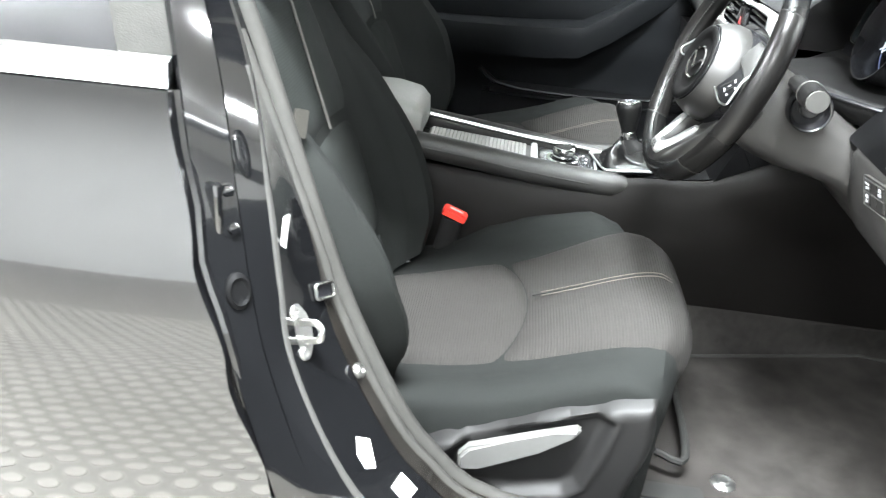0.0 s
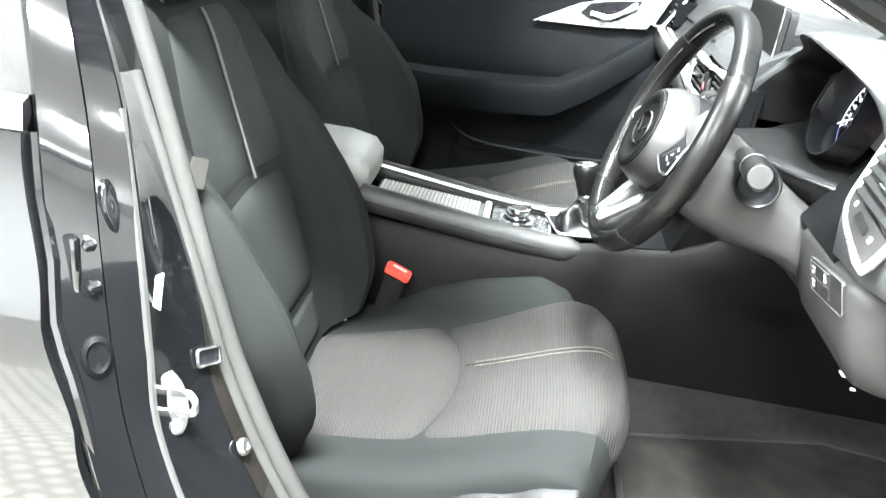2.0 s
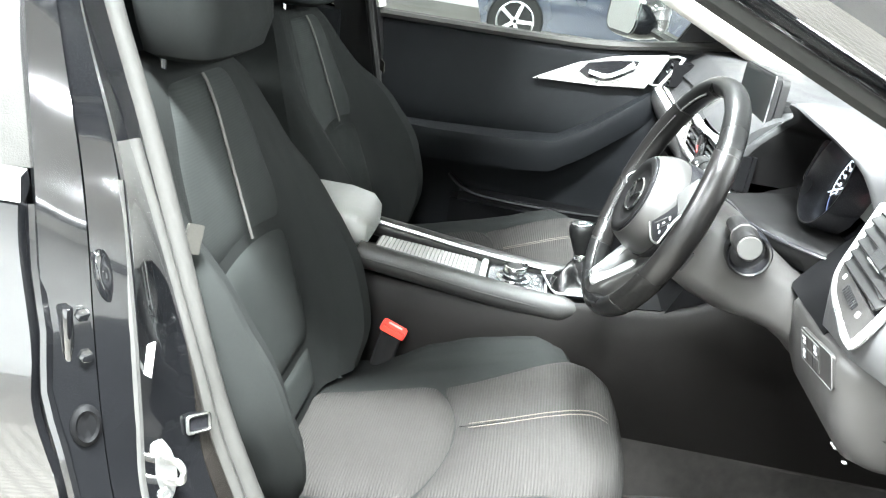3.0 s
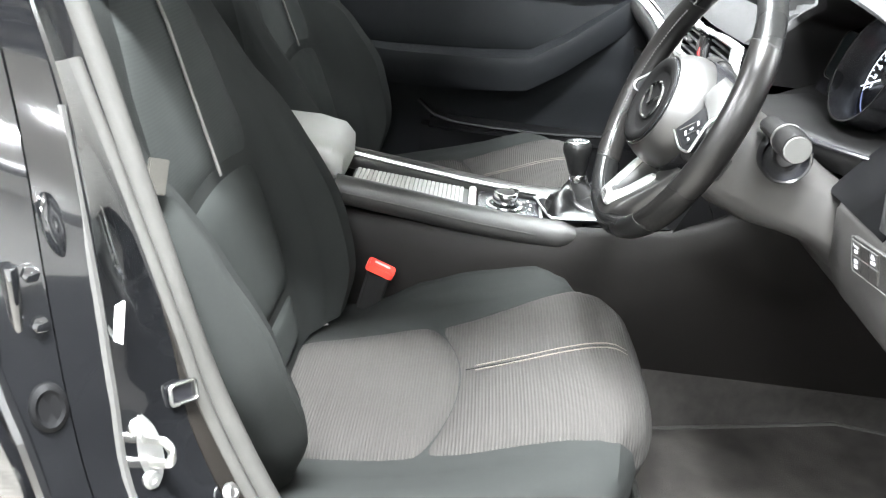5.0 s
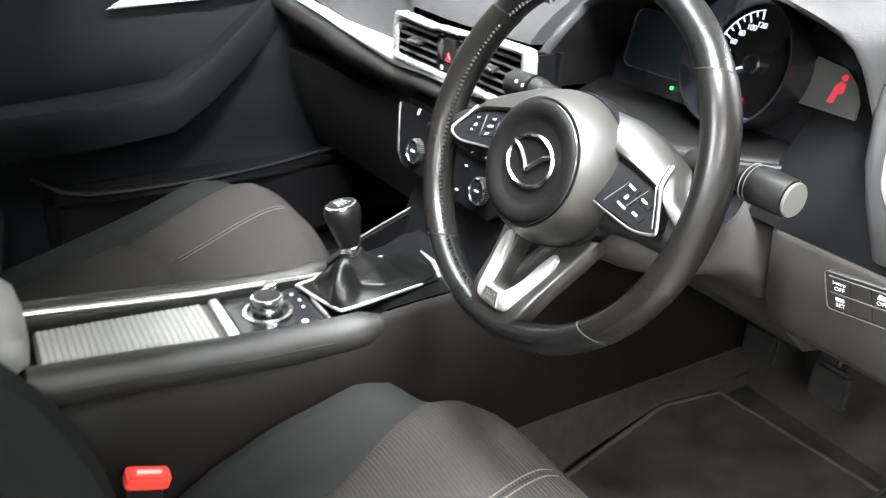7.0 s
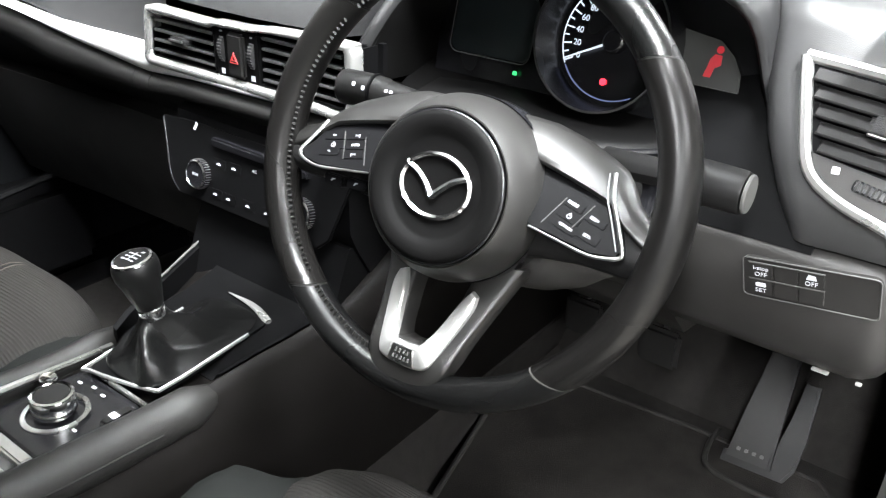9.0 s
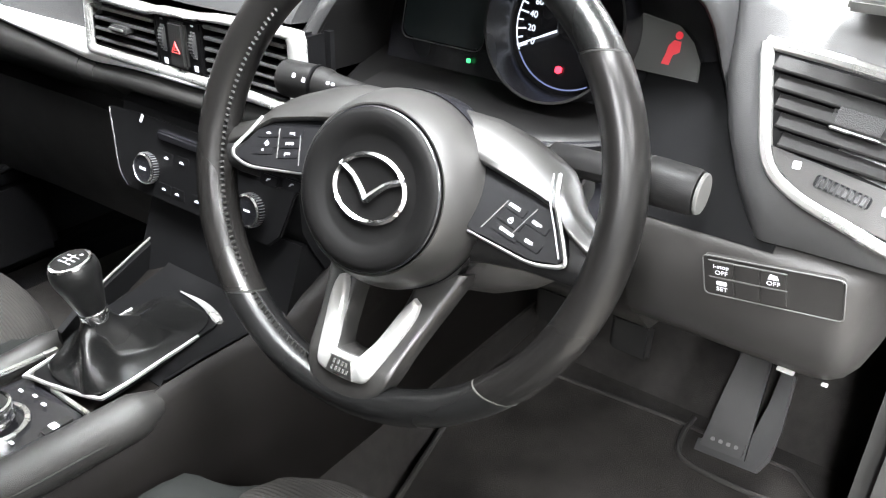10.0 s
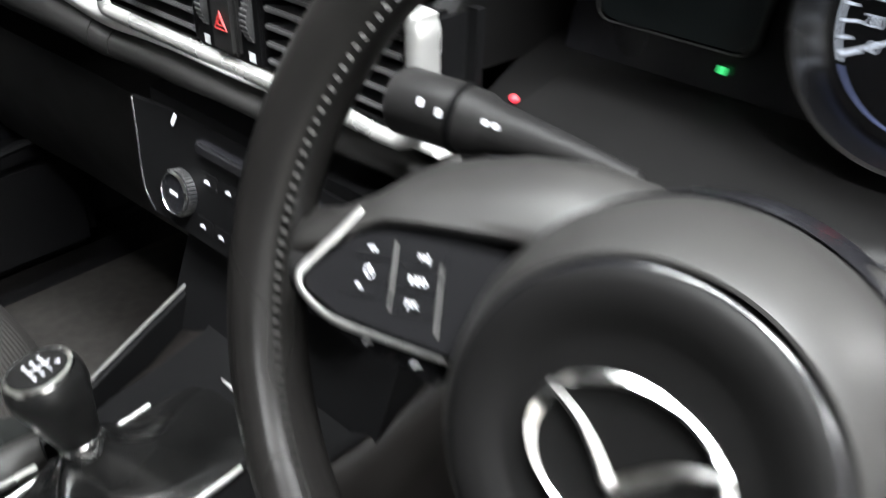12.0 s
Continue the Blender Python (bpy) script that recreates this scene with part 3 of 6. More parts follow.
part("outer_skin", swung(patch(lambda u, v: (0.62 - 1.04 * u, CY - side_y(0.3 + 0.68 * v), 0.3 + 0.66 * v), 10, 14, 0.01)), PAINT, ddoor, "black outer panel")
part("door_panel", swung(patch(lambda u, v: (0.60 - 1.0 * u, -0.755 + 0.02 * v + 0.03 * math.sin(math.pi * v), 0.36 + 0.60 * v), 8, 12, 0.05)), DOORSKIN, ddoor, "dark vinyl door trim")
part("armrest", swung(box(-0.30, 0.35, -0.75, -0.68, 0.66, 0.74, 0.02)), DOORSKIN, ddoor)
part("window_frame", swung(tube([(0.55, -0.80, 0.97), (0.10, -0.72, 1.20), (-0.25, -0.64, 1.34), (-0.55, -0.62, 1.34), (-0.52, -0.80, 0.98)], 0.018, 0.018, 8, 4)), PAINT, ddoor, "black window frame")

# ---- passenger door, seen from inside ----
pdoor = thing("passenger_door", (0, 0.75, 0.3), "shut passenger door with dark vinyl trim and a silver grip panel", "car door")


def door_y(x, z):
    return lerp([(0.36, 0.70), (0.56, 0.69), (0.72, 0.665), (0.78, 0.655), (0.98, 0.672), (1.0, 0.70)], z)


part("door_panel", patch(lambda u, v: (-0.60 + 1.20 * u, door_y(0, 0.36 + 0.63 * v), 0.36 + (0.615 + 0.045 * u) * v), 24, 30, 0.05), DOORSKIN, pdoor, "dark vinyl door trim")
part("sill_cap", tube([(-0.62, 0.672, 0.985), (-0.2, 0.672, 0.987), (0.0, 0.672, 0.994), (0.167, 0.672, 1.018), (0.335, 0.672, 1.042)], 0.016, 0.012, 8, 4), STRIP, pdoor, "dark grey waist moulding under the window")
arm = rings([[(x, 0.70, zt - 0.10), (x, y + 0.015, zt - 0.085), (x, y, zt - 0.03), (x, y + 0.006, zt - 0.006), (x, y + 0.03, zt), (x, 0.70, zt + 0.005)] for x, y, zt in ((-0.60, 0.640, 0.735), (-0.4, 0.605, 0.735), (-0.2, 0.590, 0.745), (-0.08, 0.590, 0.757), (0.0, 0.600, 0.805), (0.08, 0.62, 0.865), (0.16, 0.65, 0.925))])
part("armrest", arm, DOORSKIN, pdoor, "padded armrest sweeping up to the grip")
pocket = tube([(-0.33, 0.625, 0.615), (-0.27, 0.60, 0.585), (-0.15, 0.59, 0.578), (0.04, 0.59, 0.582), (0.25, 0.60, 0.60)], 0.008, 0.006, 8, 5)
part("pocket_lip", pocket, STACK, pdoor, "moulded lip of the door pocket")
part("pocket", box(-0.32, 0.30, 0.615, 0.70, 0.40, 0.572, 0.02), STACK, pdoor, "door pocket")
grip_m = basis((0, 0.650, 0), (1, 0, 0), (0, 0, 1), (0, -1, 0))
part("grip_panel", prism([(-0.165, 0.890), (-0.06, 0.945), (0.02, 0.972), (0.151, 0.996), (0.132, 0.952), (0.110, 0.908), (0.0, 0.898)], 0.008, grip_m, 0.003), BRIGHT, pdoor, "satin silver grip panel")
part("handle_recess", prism([(-0.055, 0.925), (-0.035, 0.950), (0.03, 0.965), (0.085, 0.972), (0.075, 0.945), (0.03, 0.920), (-0.03, 0.912)], 0.002, grip_m @ Matrix.Translation((0, 0, 0.0085)), 0.0), GLOSS, pdoor, "dark handle recess")
part("door_handle", tube([(-0.03, 0.635, 0.925), (0.01, 0.628, 0.922), (0.045, 0.626, 0.938), (0.075, 0.632, 0.962)], 0.005, 0.009, 10, 5), CHROME, pdoor, "chrome inner door handle")
pane = part("window_pane", patch(lambda u, v: (-0.60 + (0.95 - 0.62 * v) * u, 0.70 - 0.13 * v, 0.985 + 0.36 * v), 4, 4, 0.004), GLASS, pdoor, "clear side window")
pane.visible_shadow = False
part("outer_skin", patch(lambda u, v: (-0.62 + 1.24 * u, CY + side_y(0.3 + 0.68 * v), 0.3 + 0.68 * v), 10, 14, 0.01), PAINT, pdoor, "black outer panel")
part("quarter_panel", prism([(0.15, 1.0), (0.40, 1.015), (0.20, 1.10)], 0.02, basis((0, 0.69, 0), (1, 0, 0), (0, 0, 1), (0, -1, 0)), 0.004), PLASTIC, pdoor, "black mirror triangle")
prear = thing("passenger_rear_door", (-1.1, 0.80, 0.3), "shut rear door on the passenger side with dark trim", "car door")
part("door_panel", patch(lambda u, v: (-0.66 - 0.98 * u, 0.69 - 0.02 * v, 0.36 + 0.62 * v), 6, 10, 0.05), DOORSKIN, prear)
part("outer_skin", patch(lambda u, v: (-0.62 - 1.0 * u, CY + side_y(0.3 + 0.68 * v), 0.3 + 0.68 * v), 10, 14, 0.01), PAINT, prear)
part("window_pane", patch(lambda u, v: (-0.66 - 0.95 * u, 0.70 - 0.13 * v, 0.985 + 0.36 * v), 4, 4, 0.004), DARKGLASS, prear, "tinted side window")
part("passenger_pillar", rings([[(x - 0.06, y, z), (x + 0.05, y - 0.01, z), (x + 0.055, y + 0.05, z), (x - 0.06, y + 0.05, z)] for x, y, z in ((-0.56, 0.665, 0.38), (-0.60, 0.655, 0.90), (-0.64, 0.62, 1.1), (-0.70, 0.555, 1.36))]), PLASTIC, car, "dark passenger pillar cover")
part("pillar_cap", rings([[(x - 0.06, y, z), (x + 0.05, y - 0.01, z), (x + 0.055, y + 0.05, z), (x - 0.06, y + 0.05, z)] for x, y, z in ((-0.612, 0.640, 1.0), (-0.64, 0.612, 1.1), (-0.70, 0.547, 1.36))]), CREAM, car, "pale upper pillar cover")
seal2 = [(-0.49, 0.63, 0.50), (-0.53, 0.63, 0.75), (-0.575, 0.625, 0.95), (-0.60, 0.605, 1.08), (-0.66, 0.55, 1.33)]
part("passenger_seal", tube(seal2, 0.010, 0.010, 8, 4, (0, 1, 0)), RUBBER, car, "black rubber seal")

mirror = thing("door_mirror", (0.22, 0.90, 0.98), "black passenger door mirror", "car mirror")
mm = frame_at((0.06, 0.975, 1.06), (-1, -0.42, 0.05))
part("shell", rings([[mm @ Vector((sx * c * 0.095, sx * s * 0.062, d)) for c, s in ((math.copysign(abs(math.cos(a)) ** 0.6, math.cos(a)), math.copysign(abs(math.sin(a)) ** 0.6, math.sin(a))) for a in [2 * math.pi * k / 24 for k in range(24)])] for sx, d in ((1.0, 0.012), (1.08, 0.0), (1.1, -0.03), (0.95, -0.075), (0.6, -0.105), (0.2, -0.118))]), PAINT, mirror, "rounded black shell")
part("mirror_glass", prism(rounded(0.165, 0.105, 0.03), 0.002, mm @ Matrix.Translation((0, 0, 0.0125))), CHROME, mirror, "silvered mirror glass")
part("foot", tube([(0.30, 0.78, 1.0), (0.22, 0.84, 1.0), (0.12, 0.92, 1.03)], 0.02, 0.016, 8, 4), PAINT, mirror)


# ---- seats ----
CLOTH2 = material("plain_insert_cloth", (0.0118, 0.0130, 0.0123), 0.92, 0, 0.15, 300, 0.5, 1400, spec=0.08)
RIBZ = material("ribbed_back_cloth", (0.0150, 0.0164, 0.0157), 0.9, 0, 0.12, 220, 0.07, 84, spec=0.08, kind="ribs")
for n in RIBZ.node_tree.nodes:
    if n.type == "TEX_WAVE":
        n.bands_direction = "Z"

CUSHION = [Vector((x, 0, z)) for x, z in ((-0.46, 0.470), (-0.40, 0.480), (-0.34, 0.490), (-0.28, 0.503), (-0.22, 0.518), (-0.16, 0.536), (-0.10, 0.560), (-0.05, 0.581), (-0.015, 0.593), (0.012, 0.597), (0.033, 0.588), (0.047, 0.566), (0.053, 0.535), (0.050, 0.490), (0.040, 0.450))]
CLEN = len(CUSHION) - 1
BUMP = [(0.0, -0.004), (0.45, 0.0), (0.58, 0.006), (0.70, 0.020), (0.79, 0.040), (0.86, 0.050), (0.91, 0.047), (0.95, 0.030), (0.98, -0.004), (0.993, -0.045), (1.0, -0.10)]


def along(path, s):
    k = min(max(s, 0), 0.9999) * (len(path) - 1)
    i = int(k)
    return path[i].lerp(path[i + 1], k - i)


def cushion_at(s, t, cy):
    p = along(CUSHION, s)
    fade = lerp([(0.0, -0.3), (0.12, -0.2), (0.27, 0.68), (0.34, 0.82), (0.43, 0.60), (0.54, 0.12), (0.66, -0.40), (0.80, -0.40), (1.0, 0.0)], s)
    if (t < 0) == (cy < 0):
        fade = lerp([(0.0, 0.1), (0.2, 0.25), (0.4, 0.3), (0.6, 0.1), (0.75, -0.1), (1.0, 0.0)], s)
    d = lerp(BUMP, abs(t))
    d = d * fade if d > 0 else d * (1 if s < 0.7 else 0.8)
    half = lerp([(0.0, 0.235), (0.3, 0.262), (0.60, 0.262), (0.78, 0.242), (1.0, 0.205)], s)
    front = 0.15 * max(0, s - 0.48) * abs(t) ** 2.5
    drop = 0.22 * max(0, min(s, 0.75) - 0.46) * abs(t) ** 3
    return Vector((p.x - front, cy + t * half, p.z + d - drop))


HALF_T = (0.15, 0.35, 0.5, 0.56, 0.6, 0.64, 0.68, 0.715, 0.75, 0.78, 0.81, 0.84, 0.865, 0.89, 0.91, 0.93, 0.95, 0.965, 0.98, 0.99, 0.996, 1.0)
TS = [-t for t in reversed(HALF_T)] + [0.0] + list(HALF_T)

BACK = [Vector((-0.505 - 0.338 * (z - 0.774), 0, z)) for z in (0.485, 0.54, 0.60, 0.66, 0.72, 0.78, 0.84, 0.90, 0.945)] + [Vector((x, 0, z)) for x, z in ((-0.576, 0.975), (-0.592, 0.998), (-0.612, 1.008), (-0.64, 1.008))]
BN = Vector((0.945, 0, 0.327))
BHALF = [(0.485, 0.21), (0.56, 0.238), (0.66, 0.262), (0.80, 0.258), (0.88, 0.228), (0.95, 0.190), (0.99, 0.155), (1.008, 0.125)]
BBUMP = [(0.0, 0.0), (0.50, 0.0), (0.60, 0.10), (0.72, 0.50), (0.82, 0.92), (0.90, 1.0), (0.96, 0.78), (1.0, 0.0)]
LEAN_BACK = {DRIVER: (0.0, 0.0), PASSENGER: (-0.05, 0.07)}


def soft(table, z, w=0.030):
    """A table read with its corners rounded off."""
    return sum(lerp(table, z + w * k / 3) for k in range(-3, 4)) / 7


def back_at(s, t, cy):
    p = along(BACK, s)
    dx, tilt = LEAN_BACK[cy]
    b = soft([(0.47, 0.035), (0.525, 0.078), (0.572, 0.088), (0.623, 0.086), (0.674, 0.080), (0.73, 0.064), (0.786, 0.046), (0.86, 0.016), (0.93, 0.006), (1.01, 0.0)], p.z) * (soft([(0.5, 1.15), (0.6, 1.30), (0.72, 1.55), (0.84, 1.9), (0.95, 1.3)], p.z) if (t < 0) == (cy < 0) else 1.0)
    d = b * lerp(BBUMP, abs(t)) - 0.012 * max(0, abs(t) - 0.9) / 0.1
    return Vector((p.x + dx - tilt * (p.z - 0.5), cy + t * soft(BHALF, p.z, 0.02) * (1 + (soft([(0.5, 0.10), (0.62, 0.13), (0.74, 0.11), (0.86, 0.03), (0.93, 0.0)], p.z) * max(0, abs(t) - 0.55) / 0.45 if (t < 0) == (cy < 0) else 0)), p.z)) + BN * d


def pillow(surface, s0, s1, t0, t1, cy, lift, nu=44, nv=36, curve=None, dip=1.0):
    """A padded panel lying on a seat surface, its edges sewn down."""
    def f(u, v):
        t = t0 + (t1 - t0) * v
        a, b = (s0(t), s1(t))
        if curve:
            t *= curve(a + (b - a) * u, t * cy > 0)
        e = (1 - dip * abs(2 * u - 1) ** 8) * (1 - abs(2 * v - 1) ** 10)
        p = surface(a + (b - a) * u, t, cy)
        q = surface(a + (b - a) * u + 0.01, t, cy) - p
        n = q.cross(Vector((0, 1, 0)))
        n = n.normalized() * (1 if n.z + n.x > 0 else -1)
        return p + n * (-0.004 + lift * e)
    return patch(f, nu, nv, 0)


RECESS = [(-0.262, 0.392), (-0.266, 0.438), (-0.244, 0.466), (-0.150, 0.493), (-0.082, 0.512), (-0.068, 0.502), (-0.078, 0.450), (-0.094, 0.400), (-0.112, 0.385), (-0.18, 0.378), (-0.24, 0.378)]


def inside_by(poly, x, z):
    """How far a point lies inside a closed outline; negative outside."""
    best, odd = 9.0, False
    for (ax, az), (bx, bz) in zip(poly, poly[1:] + poly[:1]):
        k = max(0, min(1, ((x - ax) * (bx - ax) + (z - az) * (bz - az)) / ((bx - ax) ** 2 + (bz - az) ** 2)))
        best = min(best, math.hypot(x - ax - k * (bx - ax), z - az - k * (bz - az)))
        if (az > z) != (bz > z) and x < ax + (z - az) / (bz - az) * (bx - ax):
            odd = not odd
    return best if odd else -best


def side_cover(m):
    """Moulded cover on the flank of a seat, dished round the lever."""
    def f(u, v):
        z1 = lambda x: lerp([(-0.43, 0.432), (-0.31, 0.447), (-0.264, 0.463), (-0.106, 0.513), (-0.05, 0.527), (-0.012, 0.530)], x)
        front = lerp([(0.0, -0.055), (0.3, -0.028), (0.75, -0.008), (1.0, -0.014)], v)
        x = -0.43 + (front + 0.43) * u
        z = 0.298 + (z1(x) - 0.298) * v
        d = inside_by(RECESS, x, z)
        dish = lerp([(-0.010, 0.0), (0.012, 1.0)], d)
        rim = math.exp(-((d + 0.006) / 0.006) ** 2)
        edge = min((1 - v) * 0.20, (1 - u) * 0.42, 0.016) / 0.016
        return m @ Vector((x, z, 0.024 * math.sqrt(max(0.0, 1 - (1 - edge) ** 2)) - 0.017 * dish + 0.003 * rim))
    return patch(f, 96, 56, 0.004)


def seat(cy, out, name, label):
    """out: -1 when the door is towards -y."""
    s = thing(name, (-0.2, cy, 0.335), label, "car seat", "front seats")
    ring = []
    for k in range(CLEN * 2 + 1):
        q = [cushion_at(k / (CLEN * 2), t, cy) for t in TS]
        lo = 0.36 if k < CLEN * 2 - 6 else 0.38
        q += [Vector((min(q[-1].x, 0.03), q[-1].y, lo)), Vector((min(q[0].x, 0.03), q[0].y, lo))]
        ring.append(q)
    part("cushion", rings(ring), CLOTH, s, "plain dark cloth cushion with raised bolsters")
    flare = lambda q, outer: lerp([(0.0, 0.84), (0.3, 0.88), (0.6, 0.94), (0.8, 0.95)] if outer else [(0.0, 0.66), (0.3, 0.74), (0.6, 0.97), (0.8, 1.0)], q)
    crease = lambda t: 0.338 - 0.050 * (t / 0.7) ** 2
    part("cushion_insert_rear", pillow(cushion_at, lambda t: 0.05, crease, -0.72, 0.72, cy, 0.019, curve=flare, dip=0.8), RIB, s, "grey ribbed cloth insert")
    part("cushion_insert_front", pillow(cushion_at, lambda t: crease(t) + 0.001, lambda t: 0.86, -0.72, 0.72, cy, 0.019, curve=flare, dip=0.8), RIB, s, "grey ribbed cloth insert")
    part("seam", tube([cushion_at(x, 0.0, cy) + Vector((0, 0, 0.0155)) for x in [0.345 + 0.48 * k / 14 for k in range(15)]], 0.0011, 0.0009, 6, 1), CLOTH, s, "dark seam down the middle")
    for side in (-0.020, 0.020):
        part("stitching", tube([cushion_at(x, side, cy) + Vector((0, 0, 0.0162)) for x in [0.36 + 0.46 * k / 14 for k in range(15)]], 0.0010, 0.0008, 6, 1), STITCH, s, "pale stitched seam")
    ring = []
    for k in range(34):
        q = [back_at(k / 33, t, cy) for t in TS]
        zz = q[0].z
        d = BN * -lerp([(0.48, 0.10), (0.8, 0.11), (0.96, 0.085), (1.01, 0.03)], zz)
        q += [q[-1] + d * 0.6, q[-1] + d, q[0] + d, q[0] + d * 0.6]
        ring.append(q)
    part("backrest", rings(ring), CLOTH, s, "plain dark cloth backrest with side bolsters")
    low = lambda t: 0.395 - 0.025 * abs(t / 0.55) ** 2
    part("back_insert_base", pillow(back_at, lambda t: 0.02, lambda t: 0.115, -0.52, 0.52, cy, 0.010, 12, 20), CLOTH2, s, "plain dark cloth panel")
    part("back_insert_lower", pillow(back_at, lambda t: 0.122, low, -0.55, 0.55, cy, 0.014), CLOTH2, s, "padded plain lumbar panel")
    part("back_insert_upper", pillow(back_at, lambda t: low(t) + 0.006, lambda t: 0.80, -0.58, 0.58, cy, 0.010), RIBZ, s, "grey ribbed cloth upper panel")
    part("piping", tube([back_at(x, 0.0, cy) + BN * 0.0105 for x in [0.405 + 0.385 * k / 12 for k in range(13)]], 0.0024, 0.0022, 8, 1), PIPING, s, "pale piped seam down the middle")
    hx = LEAN_BACK[cy][0] - 0.55 * LEAN_BACK[cy][1]
    head = part("headrest", rings([[Vector((-0.625 + hx + dx + bx * 0.052 * w, cy + by * 0.125 * w, z)) for bx, by in ((math.copysign(abs(math.cos(a)) ** 0.55, math.cos(a)), math.copysign(abs(math.sin(a)) ** 0.55, math.sin(a))) for a in [2 * math.pi * k / 28 for k in range(28)])] for z, w, dx in ((1.016, 0.70, 0.055), (1.026, 0.92, 0.058), (1.06, 1.04, 0.06), (1.11, 1.08, 0.052), (1.17, 1.04, 0.035), (1.205, 0.9, 0.022), (1.215, 0.6, 0.018))]), CLOTH, s, "dark cloth headrest")
    for sg in (-1, 1):
        part("post", lathe([(0.006, 0.98), (0.006, 1.03)], 12, Matrix.Translation((-0.60 + hx, cy + sg * 0.06, 0))), CHROME, head)
    oy = cy + out * 0.262
    # side cover with its recess and lifting lever
    m = basis((0, oy, 0.044), (1, 0, 0.1), (0, 0, 1), (0, out, 0))
    if out < 0:
        m = basis((0, oy, 0.044), (1, 0, 0.1), (0, 0, 1), (0, -1, 0))
    part("side_cover", side_cover(m), PLASTIC, s, "dark plastic side cover with a sculpted recess", 60)
    lev = part("height_lever", prism([(-0.250, 0.416), (-0.252, 0.440), (-0.240, 0.455), (-0.190, 0.470), (-0.135, 0.487), (-0.108, 0.4935), (-0.103, 0.490), (-0.112, 0.476), (-0.150, 0.455), (-0.190, 0.437), (-0.225, 0.422)], 0.014, m @ Matrix.Translation((0, 0, 0.014)), 0.005, 3), CAPGREY, s, "grey seat height lever")
    part("pivot", lathe([(0.008, 0), (0.008, 0.012), (0.005, 0.014)], 14, m @ Matrix.Translation((-0.252, 0.410, 0.012))), GLOSS, lev)
    for sg in (-1, 1):
        part("rail", box(-0.42, 0.10, cy + sg * 0.20 - 0.02, cy + sg * 0.20 + 0.02, 0.335, 0.372, 0.004), RUBBER, s, "dark seat rail")
    part("slide_bar", tube([(0.03, cy - 0.15, 0.40), (0.075, cy - 0.15, 0.392), (0.085, cy, 0.39), (0.075, cy + 0.15, 0.392), (0.03, cy + 0.15, 0.40)], 0.006, 0.006, 8, 4), RUBBER, s, "dark slide handle")
    tag_p = Vector((-0.474 if cy < 0 else -0.53, cy + out * 0.249, 0.868))
    part("airbag_tag", prism(rounded(0.019, 0.032, 0.002), 0.003, frame_at(tag_p, (0.75, out * 0.62, 0.25)) @ Matrix.Rotation(radians(out * 18), 4, "Z"), 0.001), TAG, s, "small woven airbag tag")
    return s


seat(DRIVER, -1, "driver_seat", "driver's seat in dark cloth with grey ribbed inserts")
seat(PASSENGER, 1, "passenger_seat", "passenger seat in dark cloth with grey ribbed inserts")

buckle = thing("belt_buckle", (-0.315, -0.175, 0.45), "seat belt buckle with a red release button", "seat belt")
bmx = frame_at((-0.315, -0.172, 0.555), (0.35, -0.15, 0.93), (0.9, 0, -0.3))
part("stalk", tube([(-0.345, -0.175, 0.40), (-0.335, -0.173, 0.46), (-0.318, -0.172, 0.545)], 0.019, 0.011, 10, 4, (0, 1, 0)), PLASTIC, buckle, "black buckle stalk")
part("belt_tag", prism(rounded(0.007, 0.014, 0.002), 0.0012, frame_at((-0.384, -0.231, 0.472), (0.5, -0.7, 0.5)) @ Matrix.Rotation(radians(35), 4, "Z")), WHITE, buckle, "small white tag at the buckle's foot")
button = part("release_button", prism(rounded(0.022, 0.046, 0.005), 0.014, bmx @ Matrix.Translation((0, 0, -0.006)), 0.003), RED, buckle, "red release button")
part("press_mark", prism(rounded(0.0050, 0.026, 0.0015), 0.0004, bmx @ Matrix.Translation((0, 0, 0.0081))), PRINT, button, "pale illegible marking")

# ---- dashboard ----
dash = thing("dashboard", (0.45, CY, 0.5), "dark moulded dashboard with soft top pad and silver accents", "dashboard")


def across(ys, profile):
    """Skin a closed x-z profile over stations across the car."""
    return rings([[(x, y, z) for x, z in profile(y)] for y in ys])


def edge_x(y):
    return lerp([(-0.75, 0.20), (-0.16, 0.160), (0.0, 0.150), (0.16, 0.156), (0.25, 0.158), (0.40, 0.154), (0.66, 0.141)], y)


def steps(a, b, n):
    return [a + (b - a) * k / n for k in range(n + 1)]


def pad_back(y):
    """How far the pad stands back behind the front edge: more beside the vents."""
    return lerp([(0.13, 0.0), (0.20, 0.034), (0.66, 0.040)], y)


part("top_pad", across(steps(-0.141, 0.67, 20), lambda y: [(0.80, 0.93), (0.80, 0.972), (0.55, 1.004), (edge_x(y) + 0.13, 1.019), (edge_x(y) + 0.09, 1.015), (edge_x(y) + 0.058 + 0.5 * pad_back(y), 1.006), (edge_x(y) + 0.032 + 0.8 * pad_back(y), 0.990), (edge_x(y) + 0.014 + pad_back(y), 0.974), (edge_x(y) + 0.004 + pad_back(y), 0.9625), (edge_x(y) + 0.002 + pad_back(y), 0.9590), (edge_x(y) + 0.05 + pad_back(y), 0.955)]), SOFT, dash, "soft grained top pad", 60)
part("driver_top_pad", across(steps(-0.76, -0.10, 12), lambda y: [(0.80, 0.93), (0.80, 0.972), (0.55, 1.004), (0.40, 1.03), (0.31, 1.02), (0.29, 0.955)]), SOFT, dash, "soft grained top pad")
